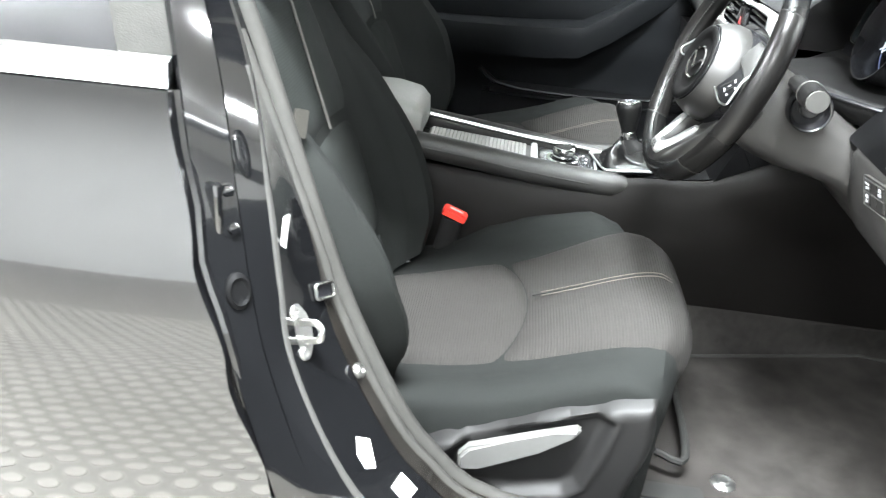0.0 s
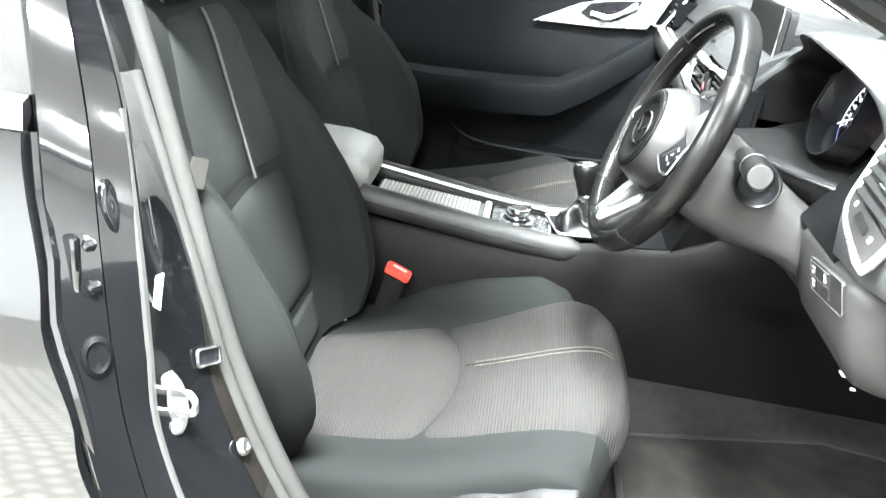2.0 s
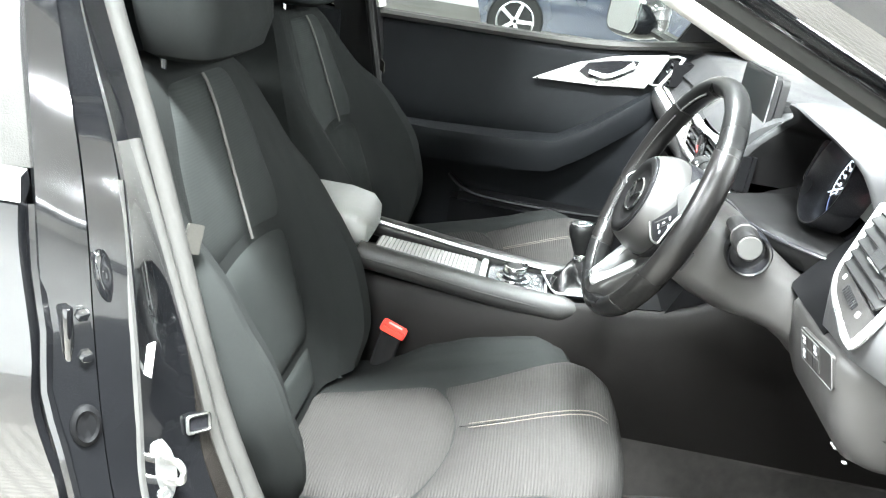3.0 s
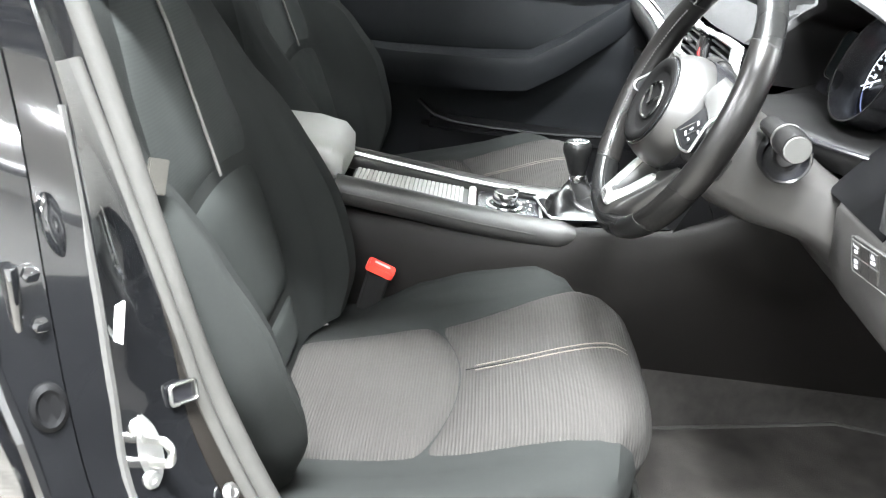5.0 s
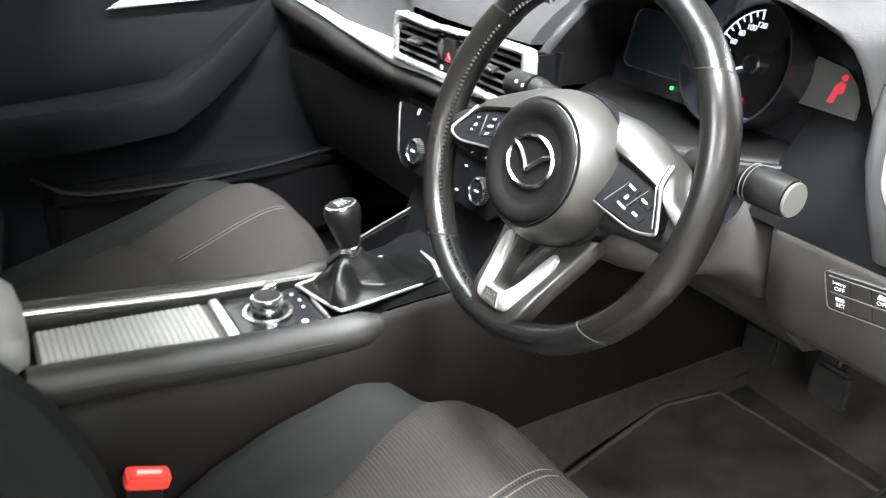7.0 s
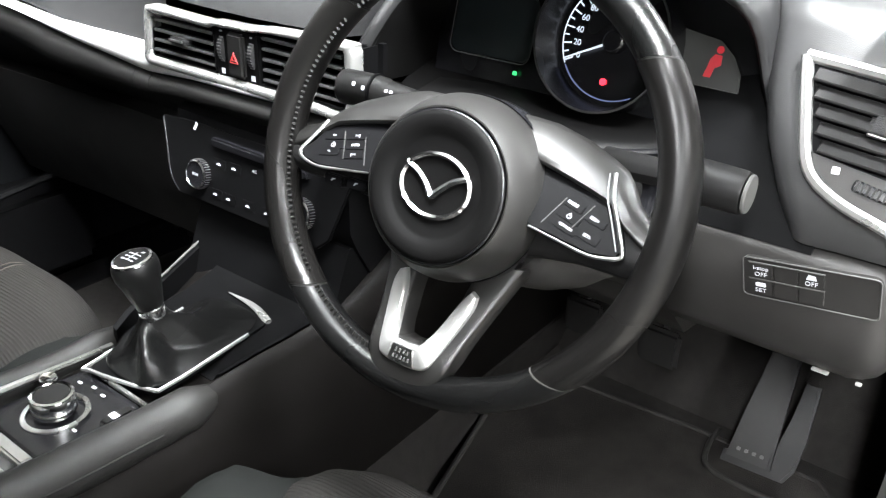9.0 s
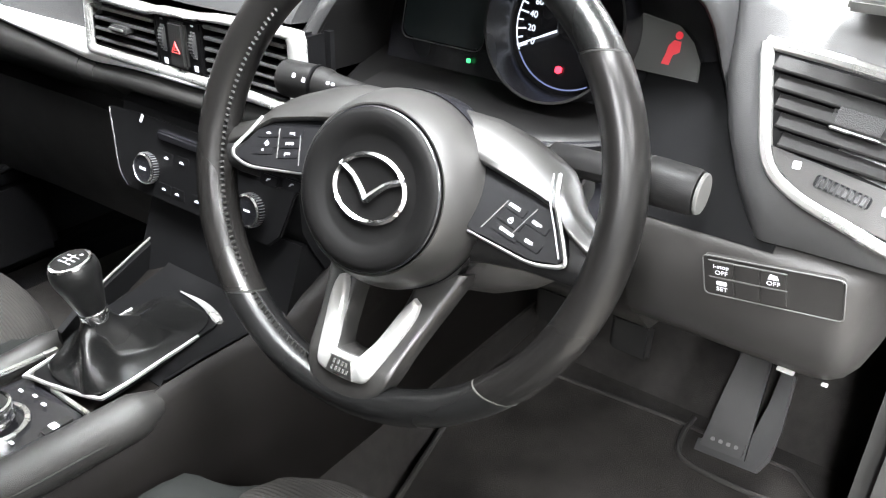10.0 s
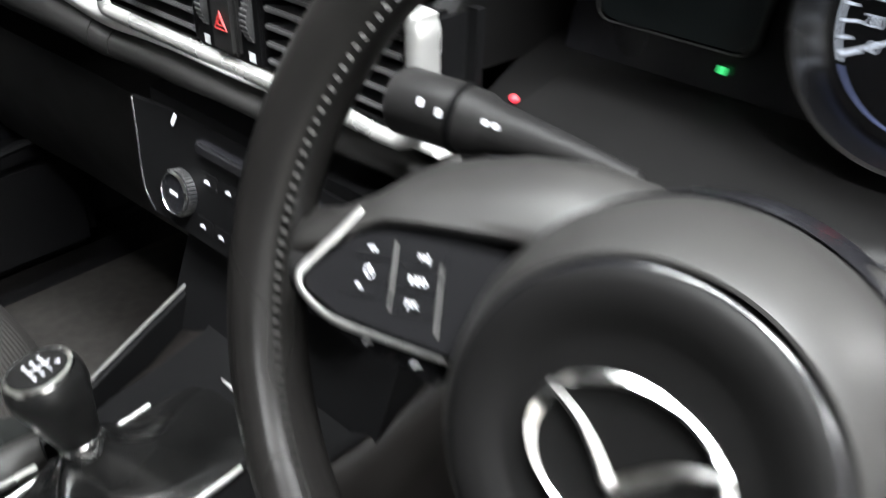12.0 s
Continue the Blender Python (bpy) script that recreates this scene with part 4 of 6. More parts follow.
# silver accent sweeping out from the middle vents, widest beside them
ACCENT = spline([(-0.168, 0.878, 0.892), (-0.05, 0.878, 0.892), (0.06, 0.876, 0.892), (0.12, 0.872, 0.893), (0.155, 0.869, 0.899), (0.185, 0.8687, 0.9016), (0.228, 0.8716, 0.901), (0.289, 0.8767, 0.900), (0.36, 0.885, 0.9014), (0.44, 0.896, 0.9072), (0.506, 0.904, 0.9115), (0.64, 0.917, 0.9225)], 8)
# the strip's brightness under the windscreen comes from its raised colour
part("accent_strip", rings([[(edge_x(y) + 0.012, y, z0), (edge_x(y) - 0.005, y, z0 + 0.0005), (edge_x(y) - 0.0085, y, z0 + 0.003), (edge_x(y) - 0.0100, y, z0 + 0.35 * (z1 - z0)), (edge_x(y) - 0.0085, y, z0 + 0.62 * (z1 - z0)), (edge_x(y) - 0.0035, y, z1 - 0.002), (edge_x(y) + 0.003, y, z1), (edge_x(y) + 0.03, y, (z0 + z1) / 2)] for y, z0, z1 in ACCENT]), LITSILVER, dash, "pale silver accent strip sweeping under the vents", 60)


def band_low(y):
    return lerp([(-0.18, 0.853), (0.0, 0.8535), (0.11, 0.846), (0.2015, 0.8386), (0.274, 0.838), (0.346, 0.8382), (0.523, 0.859), (0.66, 0.876)], y)


def accent_low(y):
    return lerp([(-0.168, 0.878), (0.06, 0.876), (0.155, 0.869), (0.228, 0.8716), (0.289, 0.8767), (0.36, 0.885), (0.44, 0.896), (0.506, 0.904), (0.64, 0.917)], y)


def leather_band(a, b):
    return across(steps(a, b, 12), lambda y: [(edge_x(y) + 0.06, accent_low(y) - 0.001), (edge_x(y) + 0.006, accent_low(y) - 0.002), (edge_x(y) - 0.004, accent_low(y) - 0.004), (edge_x(y) - 0.0095, 0.65 * accent_low(y) + 0.35 * band_low(y)), (edge_x(y) - 0.0105, 0.3 * accent_low(y) + 0.7 * band_low(y)), (edge_x(y) - 0.006, band_low(y) + 0.003), (edge_x(y) + 0.004, band_low(y)), (edge_x(y) + 0.06, 0.79)])


for a, b in ((-0.178, 0.168), (0.1692, 0.200), (0.2012, 0.655)):
    part("leather_band", leather_band(a, b), HIDE, dash, "black leatherette band", 60)
part("fascia", across(steps(0.150, 0.655, 10), lambda y: [(edge_x(y) + 0.06 + pad_back(y), 0.963), (edge_x(y) + 0.010 + pad_back(y), 0.962), (edge_x(y) + 0.006 + 0.75 * pad_back(y), 0.935), (edge_x(y) + 0.004 + 0.3 * pad_back(y), 0.905), (edge_x(y) + 0.002, accent_low(y) + 0.016), (edge_x(y) + 0.06, 0.87)]), SOFT, dash, "soft skin above the accent strip", 60)
glove = part("glovebox", across(steps(0.13, 0.66, 8), lambda y: [(0.48, 0.80), (edge_x(y) + 0.02, 0.796), (edge_x(y) + 0.03, 0.72), (edge_x(y) + 0.08, 0.60), (0.48, 0.56)]), PLASTIC, dash, "dark glovebox lid")
part("latch", box(0.205, 0.225, 0.36, 0.44, 0.80, 0.825, 0.004), PLASTIC, glove)
# middle vents
VX = 0.142


def vent(y0, y1, z0, z1, x, n, parent, lean=0.0):
    """A slatted outlet; lean moves its upper edge sideways."""
    v = part("air_vent", join(box(x + 0.05, x + 0.056, y0 - 0.01, y1 + 0.012, z0 - 0.002, z1 + 0.002), box(x + 0.004, x + 0.05, y0 - 0.003, y0, z0, z1), box(x + 0.004, x + 0.05, y1 + 0.006, y1 + 0.010, z0, z1), box(x + 0.004, x + 0.05, y0, y1 + 0.008, z0 - 0.003, z0), box(x + 0.004, x + 0.05, y0, y1, z1, z1 + 0.003)), STACK, parent, "dark slatted air vent")
    for k in range(n):
        z = z0 + (z1 - z0) * (k + 0.62) / n
        d = lean * (k + 0.5) / n
        part("slat", box(x + 0.003, x + 0.026, y0 + 0.0005, y1 + lean - d, z - 0.0019, z + 0.0019, 0.0012, 2, Matrix.Translation((x, 0, z)) @ Matrix.Rotation(radians(14), 4, "Y") @ Matrix.Translation((-x, 0, -z))), LITSKIN, v)
    for k in range(5):
        y = y0 + (y1 - y0) * (k + 0.5) / 5
        part("fin", box(x + 0.030, x + 0.046, y - 0.0008, y + 0.0008, z0, z1, 0, 1), STACK, v)
    ym, zm = (y0 + y1) / 2 + 0.004, z0 + 0.52 * (z1 - z0)
    tab = part("tab", prism(rounded(0.026, 0.0085, 0.003), 0.012, frame_at((x + 0.008, ym, zm), (-1, 0, 0.05)), 0.002), SOFT, v, "dark adjusting tab")
    part("tab_edge", prism(rounded(0.024, 0.0028, 0.0012), 0.0012, frame_at((x - 0.0042, ym, zm + 0.001), (-1, 0, 0.05)), 0.0004), SATIN, tab, "silver edge of the tab")
    return v


vent(0.040, 0.141, 0.8945, 0.9405, VX, 4, dash, 0.008)
vent(-0.150, -0.036, 0.8945, 0.9480, VX, 5, dash)
end_vent = vent(0.596, 0.634, 0.932, 0.985, 0.155, 4, dash)
part("end_vent_frame", tube([(0.138, 0.598, 0.928), (0.122, 0.645, 0.922), (0.136, 0.647, 0.955), (0.152, 0.646, 0.990), (0.180, 0.602, 0.998), (0.160, 0.596, 0.965), (0.138, 0.598, 0.928)], 0.003, 0.004, 8, 2, (1, 0, 0)), BRIGHT, end_vent, "thin silver frame")
OUTER = [(-0.160, 0.886), (-0.100, 0.8815), (0.0, 0.8815), (0.10, 0.8815), (0.152, 0.8815), (0.160, 0.8845), (0.1625, 0.891), (0.157, 0.920), (0.1535, 0.942), (0.150, 0.948), (0.142, 0.951), (0.080, 0.9495), (0.044, 0.9490), (0.030, 0.9510), (-0.02, 0.9525), (-0.05, 0.9555), (-0.10, 0.9575), (-0.157, 0.9580), (-0.164, 0.954), (-0.166, 0.940)]
INNER = [(-0.1525, 0.893), (-0.100, 0.8925), (0.0, 0.8925), (0.10, 0.8925), (0.1465, 0.8925), (0.1495, 0.8935), (0.1505, 0.897), (0.1475, 0.920), (0.1455, 0.937), (0.1440, 0.9405), (0.140, 0.942), (0.080, 0.9415), (0.045, 0.9412), (0.032, 0.9440), (-0.02, 0.9460), (-0.05, 0.9490), (-0.10, 0.9505), (-0.148, 0.9505), (-0.1525, 0.949), (-0.1535, 0.940)]


def loop_frame(outer, inner, place):
    """A closed trim frame between two outlines, crowned across its width."""
    rows = []
    for (u0, v0), (u1, v1) in zip(outer, inner):
        mix = lambda k: (u0 + (u1 - u0) * k, v0 + (v1 - v0) * k)
        rows.append([place(*mix(0), -0.012), place(*mix(0.02), 0.001), place(*mix(0.2), 0.0034), place(*mix(0.55), 0.0040), place(*mix(0.85), 0.0026), place(*mix(1.0), 0.0), place(*mix(1.0), -0.014)])
    bm = rings(rows + rows[:1], True, False)
    bmesh.ops.remove_doubles(bm, verts=bm.verts, dist=1e-6)
    return bm


def smooth_loop(pts, n=4):
    ring = [(*p, 0) for p in pts]
    line = spline([ring[-1]] + ring + ring[:2], n)
    return [(p.x, p.y) for p in line[n:n + n * len(pts)]]


part("vent_surround", loop_frame(smooth_loop(OUTER), smooth_loop(INNER), lambda u, v, w: Vector((VX + 0.002 - w, u, v))), BRIGHT, dash, "satin silver vent surround", 50)
part("vent_bridge", box(VX + 0.003, VX + 0.05, -0.033, 0.037, 0.8925, 0.9455, 0.002), STACK, dash, "black bridge between the vents")
hazard = part("hazard_button", box(VX - 0.0025, VX + 0.01, -0.0125, 0.0125, 0.8955, 0.9425, 0.003), PLASTIC, dash, "dark hazard warning button")
hzm = frame_at((VX - 0.0028, 0.0, 0.917), (-1, 0, 0))
tri_out = [(-0.0062, -0.0050), (0.0062, -0.0050), (0, 0.0060)]
part("triangle", join(*[tube([hzm @ Vector((u * k, v * k - 0.0002, 0.0003)) for u, v in tri_out + tri_out[:1]], 0.0007, 0.0004, 6, 0, (1, 0, 0)) for k in (1.0, 0.5)]), HAZRED, hazard, "red outlined triangle")
for y in (-0.0225, 0.0245):
    dialv = part("vent_dial", lathe([(0.018, -0.0035), (0.0195, -0.003), (0.0195, 0.003), (0.018, 0.0035)], 40, Matrix.Translation((VX + 0.0175, y, 0.922)) @ Matrix.Rotation(radians(90), 4, "X")), SOFT, dash, "ribbed vent dial")
    part("ribs", join(*[box(-0.0003, 0.0010, -0.003, 0.003, -0.0006, 0.0006, 0, 1, Matrix.Translation((VX + 0.0175, y, 0.922)) @ Matrix.Rotation(radians(a), 4, "Y") @ Matrix.Translation((-0.0200, 0, 0))) for a in range(-50, 51, 10)]), LITSKIN, dialv)
    part("mark", prism([(-0.003, -0.003), (0.003, -0.003), (0.003, 0.003), (-0.003, 0.003)], 0.0003, frame_at((VX + 0.0026, y, 0.8985), (-1, 0, 0))), PRINT, dialv, "small printed square")
    part("mark", prism([(-0.0018, -0.0008), (0.0018, -0.0008), (0.0018, 0.0008), (-0.0018, 0.0008)], 0.0005, frame_at((VX + 0.0026, y, 0.9410), (-1, 0, 0))), PRINT, dialv, "small printed bar")
# climate panel
part("stack_body", across(steps(-0.150, 0.128, 4), lambda y: [(0.40, 0.842), (0.165, 0.838), (0.154, 0.832), (0.150, 0.800), (0.152, 0.755), (0.165, 0.728), (0.185, 0.695), (0.40, 0.66)]), STACK, dash, "dark centre stack")
cm = frame_at((0.144, -0.004, 0.776), (-0.98, 0, 0.2)) @ Matrix.Diagonal((1.03, 1.03, 1, 1))
stack_face = [(-0.150, 0.044), (-0.10, 0.047), (0.10, 0.047), (0.150, 0.044), (0.128, -0.026), (0.112, -0.040), (-0.112, -0.040), (-0.128, -0.026)]
panel = part("climate_panel", prism(stack_face, 0.004, cm, 0.0015), STACK, dash, "satin black climate panel")
part("panel_edge", tube([cm @ Vector((u, v, 0.0035)) for u, v in ((-0.150, 0.042), (-0.140, 0.010), (-0.130, -0.022), (-0.113, -0.038))], 0.0012, 0.0012, 6, 4), GLOSS, panel, "gloss edge of the panel")
for y in (0.0735, -0.095):
    km = frame_at((0.1425, y, 0.7675), (-0.98, 0, 0.2))
    dial = part("climate_dial", lathe([(0.0195, 0), (0.0195, 0.003), (0.0178, 0.004), (0.0172, 0.0125), (0.0150, 0.014), (0.0148, 0.0125), (0.001, 0.0125)], 40, km), GLOSS, dash, "black climate dial with a silver ring")
    part("knurl", join(*[box(-0.0004, 0.0004, -0.0004, 0.0006, 0.005, 0.0118, 0, 1, km @ Matrix.Rotation(radians(10 * k), 4, "Z") @ Matrix.Translation((0, 0.0174, 0))) for k in range(36)]), SATIN, dial, "fine silver knurling")
    part("dial_ring", lathe([(0.0150, 0.0138), (0.0166, 0.0128), (0.0172, 0.0122), (0.0170, 0.0132), (0.0154, 0.0146)], 40, km, True), CHROME, dial, "thin chrome ring")
    part("dial_face", lathe([(0.0147, 0.0126), (0.0147, 0.0130), (0.001, 0.0130)], 24, km), GLOSS, dial)
    if y > 0:
        lettering("word", "DUAL", 0.0042, km @ Matrix.Translation((0, 0, 0.0133)), PRINT, dial)
    else:
        part("word", prism(rounded(0.009, 0.002, 0.0005), 0.0003, km @ Matrix.Translation((0, 0, 0.0132))), PRINT, dial)
for u, v in ((-0.046, 0.010), (-0.021, 0.011), (-0.048, -0.025), (-0.026, -0.025), (0.006, -0.024), (0.036, -0.024), (0.046, 0.011)):
    bt = part("climate_button", prism(rounded(0.022, 0.012, 0.003), 0.0015, cm @ Matrix.Translation((u, v, 0.0032)), 0.0005), STACK, panel)
    part("symbol", prism([(-0.0035, -0.0012), (0.0035, -0.0012), (0.0022, 0.0006), (0.0004, 0.0016), (-0.0025, 0.0006)], 0.0003, cm @ Matrix.Translation((u, v, 0.0056))), PRINT, bt)
lettering("word", "A/C", 0.0048, cm @ Matrix.Translation((0.011, 0.016, 0.0045)), PRINT, panel)
part("seat_heat_mark", prism(rounded(0.004, 0.010, 0.001), 0.0004, frame_at((0.1445, 0.0835, 0.8225), (-1, 0, 0.2)) @ Matrix.Rotation(radians(-25), 4, "Z")), PRINT, dash, "small white seat heater symbol")
part("slot", box(0.1405, 0.160, -0.10, 0.055, 0.806, 0.8165, 0.002), GLOSS, dash, "gloss black storage slot")

# screen on top of the pad
screen = thing("dash_screen", (0.22, -0.03, 1.01), "thin dark display standing on the dashboard", "screen")
sm = frame_at((0.2, -0.030, 1.022), (-1, -0.04, 0.0))
part("bezel", prism(rounded(0.180, 0.096, 0.008), 0.010, sm @ Matrix.Translation((0, 0, -0.009)), 0.002), PLASTIC, screen, "dark bezel")
part("back_shell", prism(rounded(0.172, 0.086, 0.012), 0.016, sm @ Matrix.Translation((0, 0, -0.024)), 0.004, 2), PLASTIC, screen, "dark rear shell")
part("bezel_edge", tube([sm @ Vector((u, v, 0.0005)) for u, v in ((0.0885, -0.046), (0.0895, 0.0), (0.0885, 0.042), (0.085, 0.0465))], 0.0014, 0.0014, 6, 3), SATIN, screen, "thin bright edge")
part("display", prism(rounded(0.164, 0.080, 0.003), 0.0008, sm @ Matrix.Translation((0, 0, 0.0002))), SCREEN, screen, "black glass display")
part("stand", box(0.222, 0.262, -0.09, 0.03, 0.99, 1.030, 0.006), PLASTIC, screen)

# instrument binnacle: hood, dark faces and gauge
cluster = thing("instrument_cluster", (0.27, -0.375, 0.9), "hooded instrument cluster with one round lit speedometer", "gauges")
hood_r, liner_r = [], []
HOOD = spline([(0.162, -0.128, 0.905), (0.165, -0.133, 0.929), (0.175, -0.139, 0.951), (0.187, -0.1465, 0.973), (0.200, -0.1515, 0.990), (0.213, -0.161, 1.008), (0.212, -0.196, 1.022), (0.205, -0.245, 1.037), (0.180, -0.300, 1.058), (0.168, -0.37, 1.068), (0.172, -0.43, 1.063), (0.192, -0.468, 1.049), (0.222, -0.499, 1.022), (0.246, -0.513, 0.970), (0.252, -0.531, 0.917), (0.252, -0.545, 0.880)], 3)
HMID = Vector((0, -0.345, 0.94))
for p in HOOD:
    inn = lambda k: HMID + (p - HMID) * k
    c = inn(1.015)
    row = lambda *q: [(x, inn(k).y, inn(k).z) for x, k in q]
    hood_r.append([(0.345, c.y, c.z - 0.02), (0.30, c.y, c.z), (p.x + 0.03, p.y, p.z + 0.004), (p.x + 0.006, p.y, p.z - 0.001)] + row((p.x, 0.985), (p.x - 0.001, 0.965), (p.x + 0.004, 0.945), (p.x + 0.014, 0.935), (0.30, 0.945)))
    liner_r.append(row((p.x + 0.010, 0.938), (0.5 * p.x + 0.145, 0.905), (0.292, 0.865), (0.292, 0.90), (p.x + 0.014, 0.944)))
part("hood", rings(hood_r), SOFT, cluster, "arched soft hood", 60)
part("hood_liner", rings(liner_r), PADSKIN, cluster, "matte black lining of the hood", 60)
face_m = frame_at((0.279, -0.345, 0.965), (-0.97, 0, 0.24))
part("face_plate", prism([(-0.175, -0.052), (0.175, -0.052), (0.178, 0.02), (0.150, 0.075), (0.09, 0.105), (-0.09, 0.105), (-0.150, 0.075), (-0.178, 0.02)], 0.004, face_m), GLOSS, cluster, "gloss black face")
def lip_at(y):
    """Front edge of the tray below the gauges."""
    return Vector((0.153 + 6.0 * max(0, -y - 0.33) ** 2 if y > -0.455 else 0.2467 - 0.55 * (y + 0.455), y, 0.902 - 0.4 * (y + 0.365) ** 2))


TRAY = steps(-0.185, -0.505, 32)
part("lower_lip", rings([[lip_at(y), lip_at(y) + Vector((0.004, 0, 0.005)), lip_at(y) + Vector((0.014, 0, 0.0085)), Vector((0.292, y, 0.918)), Vector((0.292, y, 0.870)), lip_at(y) + Vector((0.016, 0, -0.028)), lip_at(y) + Vector((0.002, 0, -0.010))] for y in TRAY]), PADSKIN, cluster, "dark lip below the gauges", 60)
part("lip_edge", tube([lip_at(y) + Vector((0.0005, 0, 0.0015)) for y in TRAY[2:]], 0.0032, 0.0032, 8, 1), GLOSS, cluster, "gloss edge of the lip")
gm = frame_at((0.2680, -0.3690, 0.9747), (-0.97, 0, 0.24))
gauge = part("speedometer", lathe([(0.058, 0.002), (0.0625, 0.004), (0.0632, 0.040), (0.0615, 0.040), (0.0565, 0.006), (0.046, 0.004)], 48, gm), GLOSS, cluster, "round speedometer with a thin bright ring")
part("dial_face", lathe([(0.0555, 0.0042), (0.0555, 0.0052), (0.001, 0.0052)], 40, gm), GLOSS, gauge)
part("bright_ring", lathe([(0.0614, 0.0401), (0.0632, 0.0405), (0.0632, 0.0411), (0.0612, 0.0407)], 48, gm, True), PLASTIC, gauge)


def arc(r, a0, a1, n, wid):
    return rings([[gm @ Vector((rr * math.cos(radians(a)), rr * math.sin(radians(a)), zz)) for rr, zz in ((r, 0.0054), (r + wid, 0.0054), (r + wid, 0.0060), (r, 0.0060))] for a in steps(a0, a1, n)])


part("scale_arc", arc(0.051, 100, 210, 24, 0.0010), G_WHITE, gauge, "lit scale")
part("lower_arc", arc(0.051, 212, 300, 20, 0.0012), G_BLUE, gauge, "blue-white lit arc")
for k in range(13):
    a = radians(207 - 8.8 * k)
    d = Vector((math.cos(a), math.sin(a)))
    big = k % 2 == 0
    r0 = 0.0425 if big else 0.046
    part("tick", prism([(-0.0007, 0), (0.0007, 0), (0.0007, 0.0505 - r0), (-0.0007, 0.0505 - r0)], 0.0005, gm @ Matrix.Translation((d.x * r0, d.y * r0, 0.0054)) @ Matrix.Rotation(a - math.pi / 2, 4, "Z")), G_WHITE, gauge)
    if big:
        lettering("number", str(k * 10), 0.0078, gm @ Matrix.Translation((d.x * 0.0372, d.y * 0.0372, 0.0056)), G_WHITE, gauge)
na = radians(206)
part("needle", prism([(-0.0012, -0.004), (0.0012, -0.004), (0.0005, 0.050), (-0.0005, 0.050)], 0.001, gm @ Matrix.Translation((0, 0, 0.010)) @ Matrix.Rotation(na - math.pi / 2, 4, "Z")), G_WHITE, gauge, "white needle")
part("needle_cap", lathe([(0.010, 0.0055), (0.010, 0.0115), (0.008, 0.013), (0.001, 0.013)], 24, gm), GLOSS, gauge)
part("warning_lamp", prism([(-0.0032, -0.0022), (0.0, -0.0033), (0.0032, -0.0015), (0.0030, 0.0022), (0.0, 0.0033), (-0.0030, 0.0022)], 0.0006, gm @ Matrix.Translation((-0.0025, -0.0357, 0.0068))), G_RED, cluster, "lit red warning symbol")
part("door_lamp", prism(rounded(0.0046, 0.0040, 0.0008), 0.0006, frame_at((0.262, -0.268, 0.929), (-0.97, 0, 0.24))), G_GREEN, cluster, "small lit green symbol")
part("left_display", prism(rounded(0.092, 0.062, 0.010), 0.002, frame_at((0.270, -0.236, 0.970), (-0.97, 0, 0.24)), 0.0008), SCREEN, cluster, "dark left display")
ldm = frame_at((0.2675, -0.236, 0.970), (-0.97, 0, 0.24))
part("display_edge", tube([ldm @ Vector((u, v, 0)) for u, v in rounded(0.094, 0.064, 0.010) + rounded(0.094, 0.064, 0.010)[:1]], 0.0006, 0.0006, 6, 0), CAPGREY, cluster, "thin edge of the left display")
rd_m = frame_at((0.270, -0.456, 0.970), (-0.97, 0, 0.24))
# the display's paleness is reflected light, given here as a glow
right_disp = part("right_display", prism([(-0.040, -0.018), (0.027, -0.019), (0.025, -0.004), (0.016, 0.010), (0.002, 0.021), (-0.030, 0.026)], 0.002, rd_m, 0.0008), G_SHEEN, cluster, "right display with a pale reflection put in as glow")
part("figure", join(lathe([(0.0032, 0), (0.0030, 0.0006), (0.0002, 0.0006)], 14, rd_m @ Matrix.Translation((0.004, 0.0135, 0.0024))), prism([(-0.0065, -0.011), (0.000, -0.011), (0.0015, -0.003), (0.0065, 0.000), (0.0058, 0.008), (0.000, 0.0085), (-0.0035, 0.004), (-0.0045, -0.003)], 0.0006, rd_m @ Matrix.Translation((0.001, 0.001, 0.0024)))), G_DIM, right_disp, "red belt warning symbol")

part("flank_panel", patch(lambda u, v: (0.158 + 0.118 * v ** 1.2, -0.150 - 0.140 * u, 0.860 + 0.062 * v), 10, 10, 0.01), PADSKIN, cluster, "soft flank beside the vents")
part("indicator", lathe([(0.0026, 0), (0.0024, 0.002), (0.0005, 0.003)], 12, frame_at((0.216, -0.1705, 0.896), (-0.47, 0, 0.88))), G_RED, cluster, "tiny lit red indicator")
part("flank_panel", patch(lambda u, v: (0.2015 + 0.075 * v ** 1.15 + 0.022 * (1 - u) * v, -0.440 - 0.140 * u, 0.860 + 0.127 * v), 8, 8, 0.01), STACK, cluster, "dark flank beside the gauges")
# driver's lower panel and its switches
def knee_at(y, back):
    """Profile of the lower panel; back pulls the face forward where the end rounds off."""
    low = 0.5 * back
    return [(0.30 + back, 0.885 - low), (0.222 + back, 0.866 - low), (0.2045 + back, 0.8625 - low), (0.198 + back + (0.006 if y > -0.475 else 0), 0.8535 - low), (0.212 + back, 0.79), (0.227 + back, 0.760 + low), (0.240 + back, 0.746 + low), (0.262 + back, 0.739 + low), (0.40, 0.735 + low), (0.48, 0.74 + low), (0.48, 0.86 - low)]


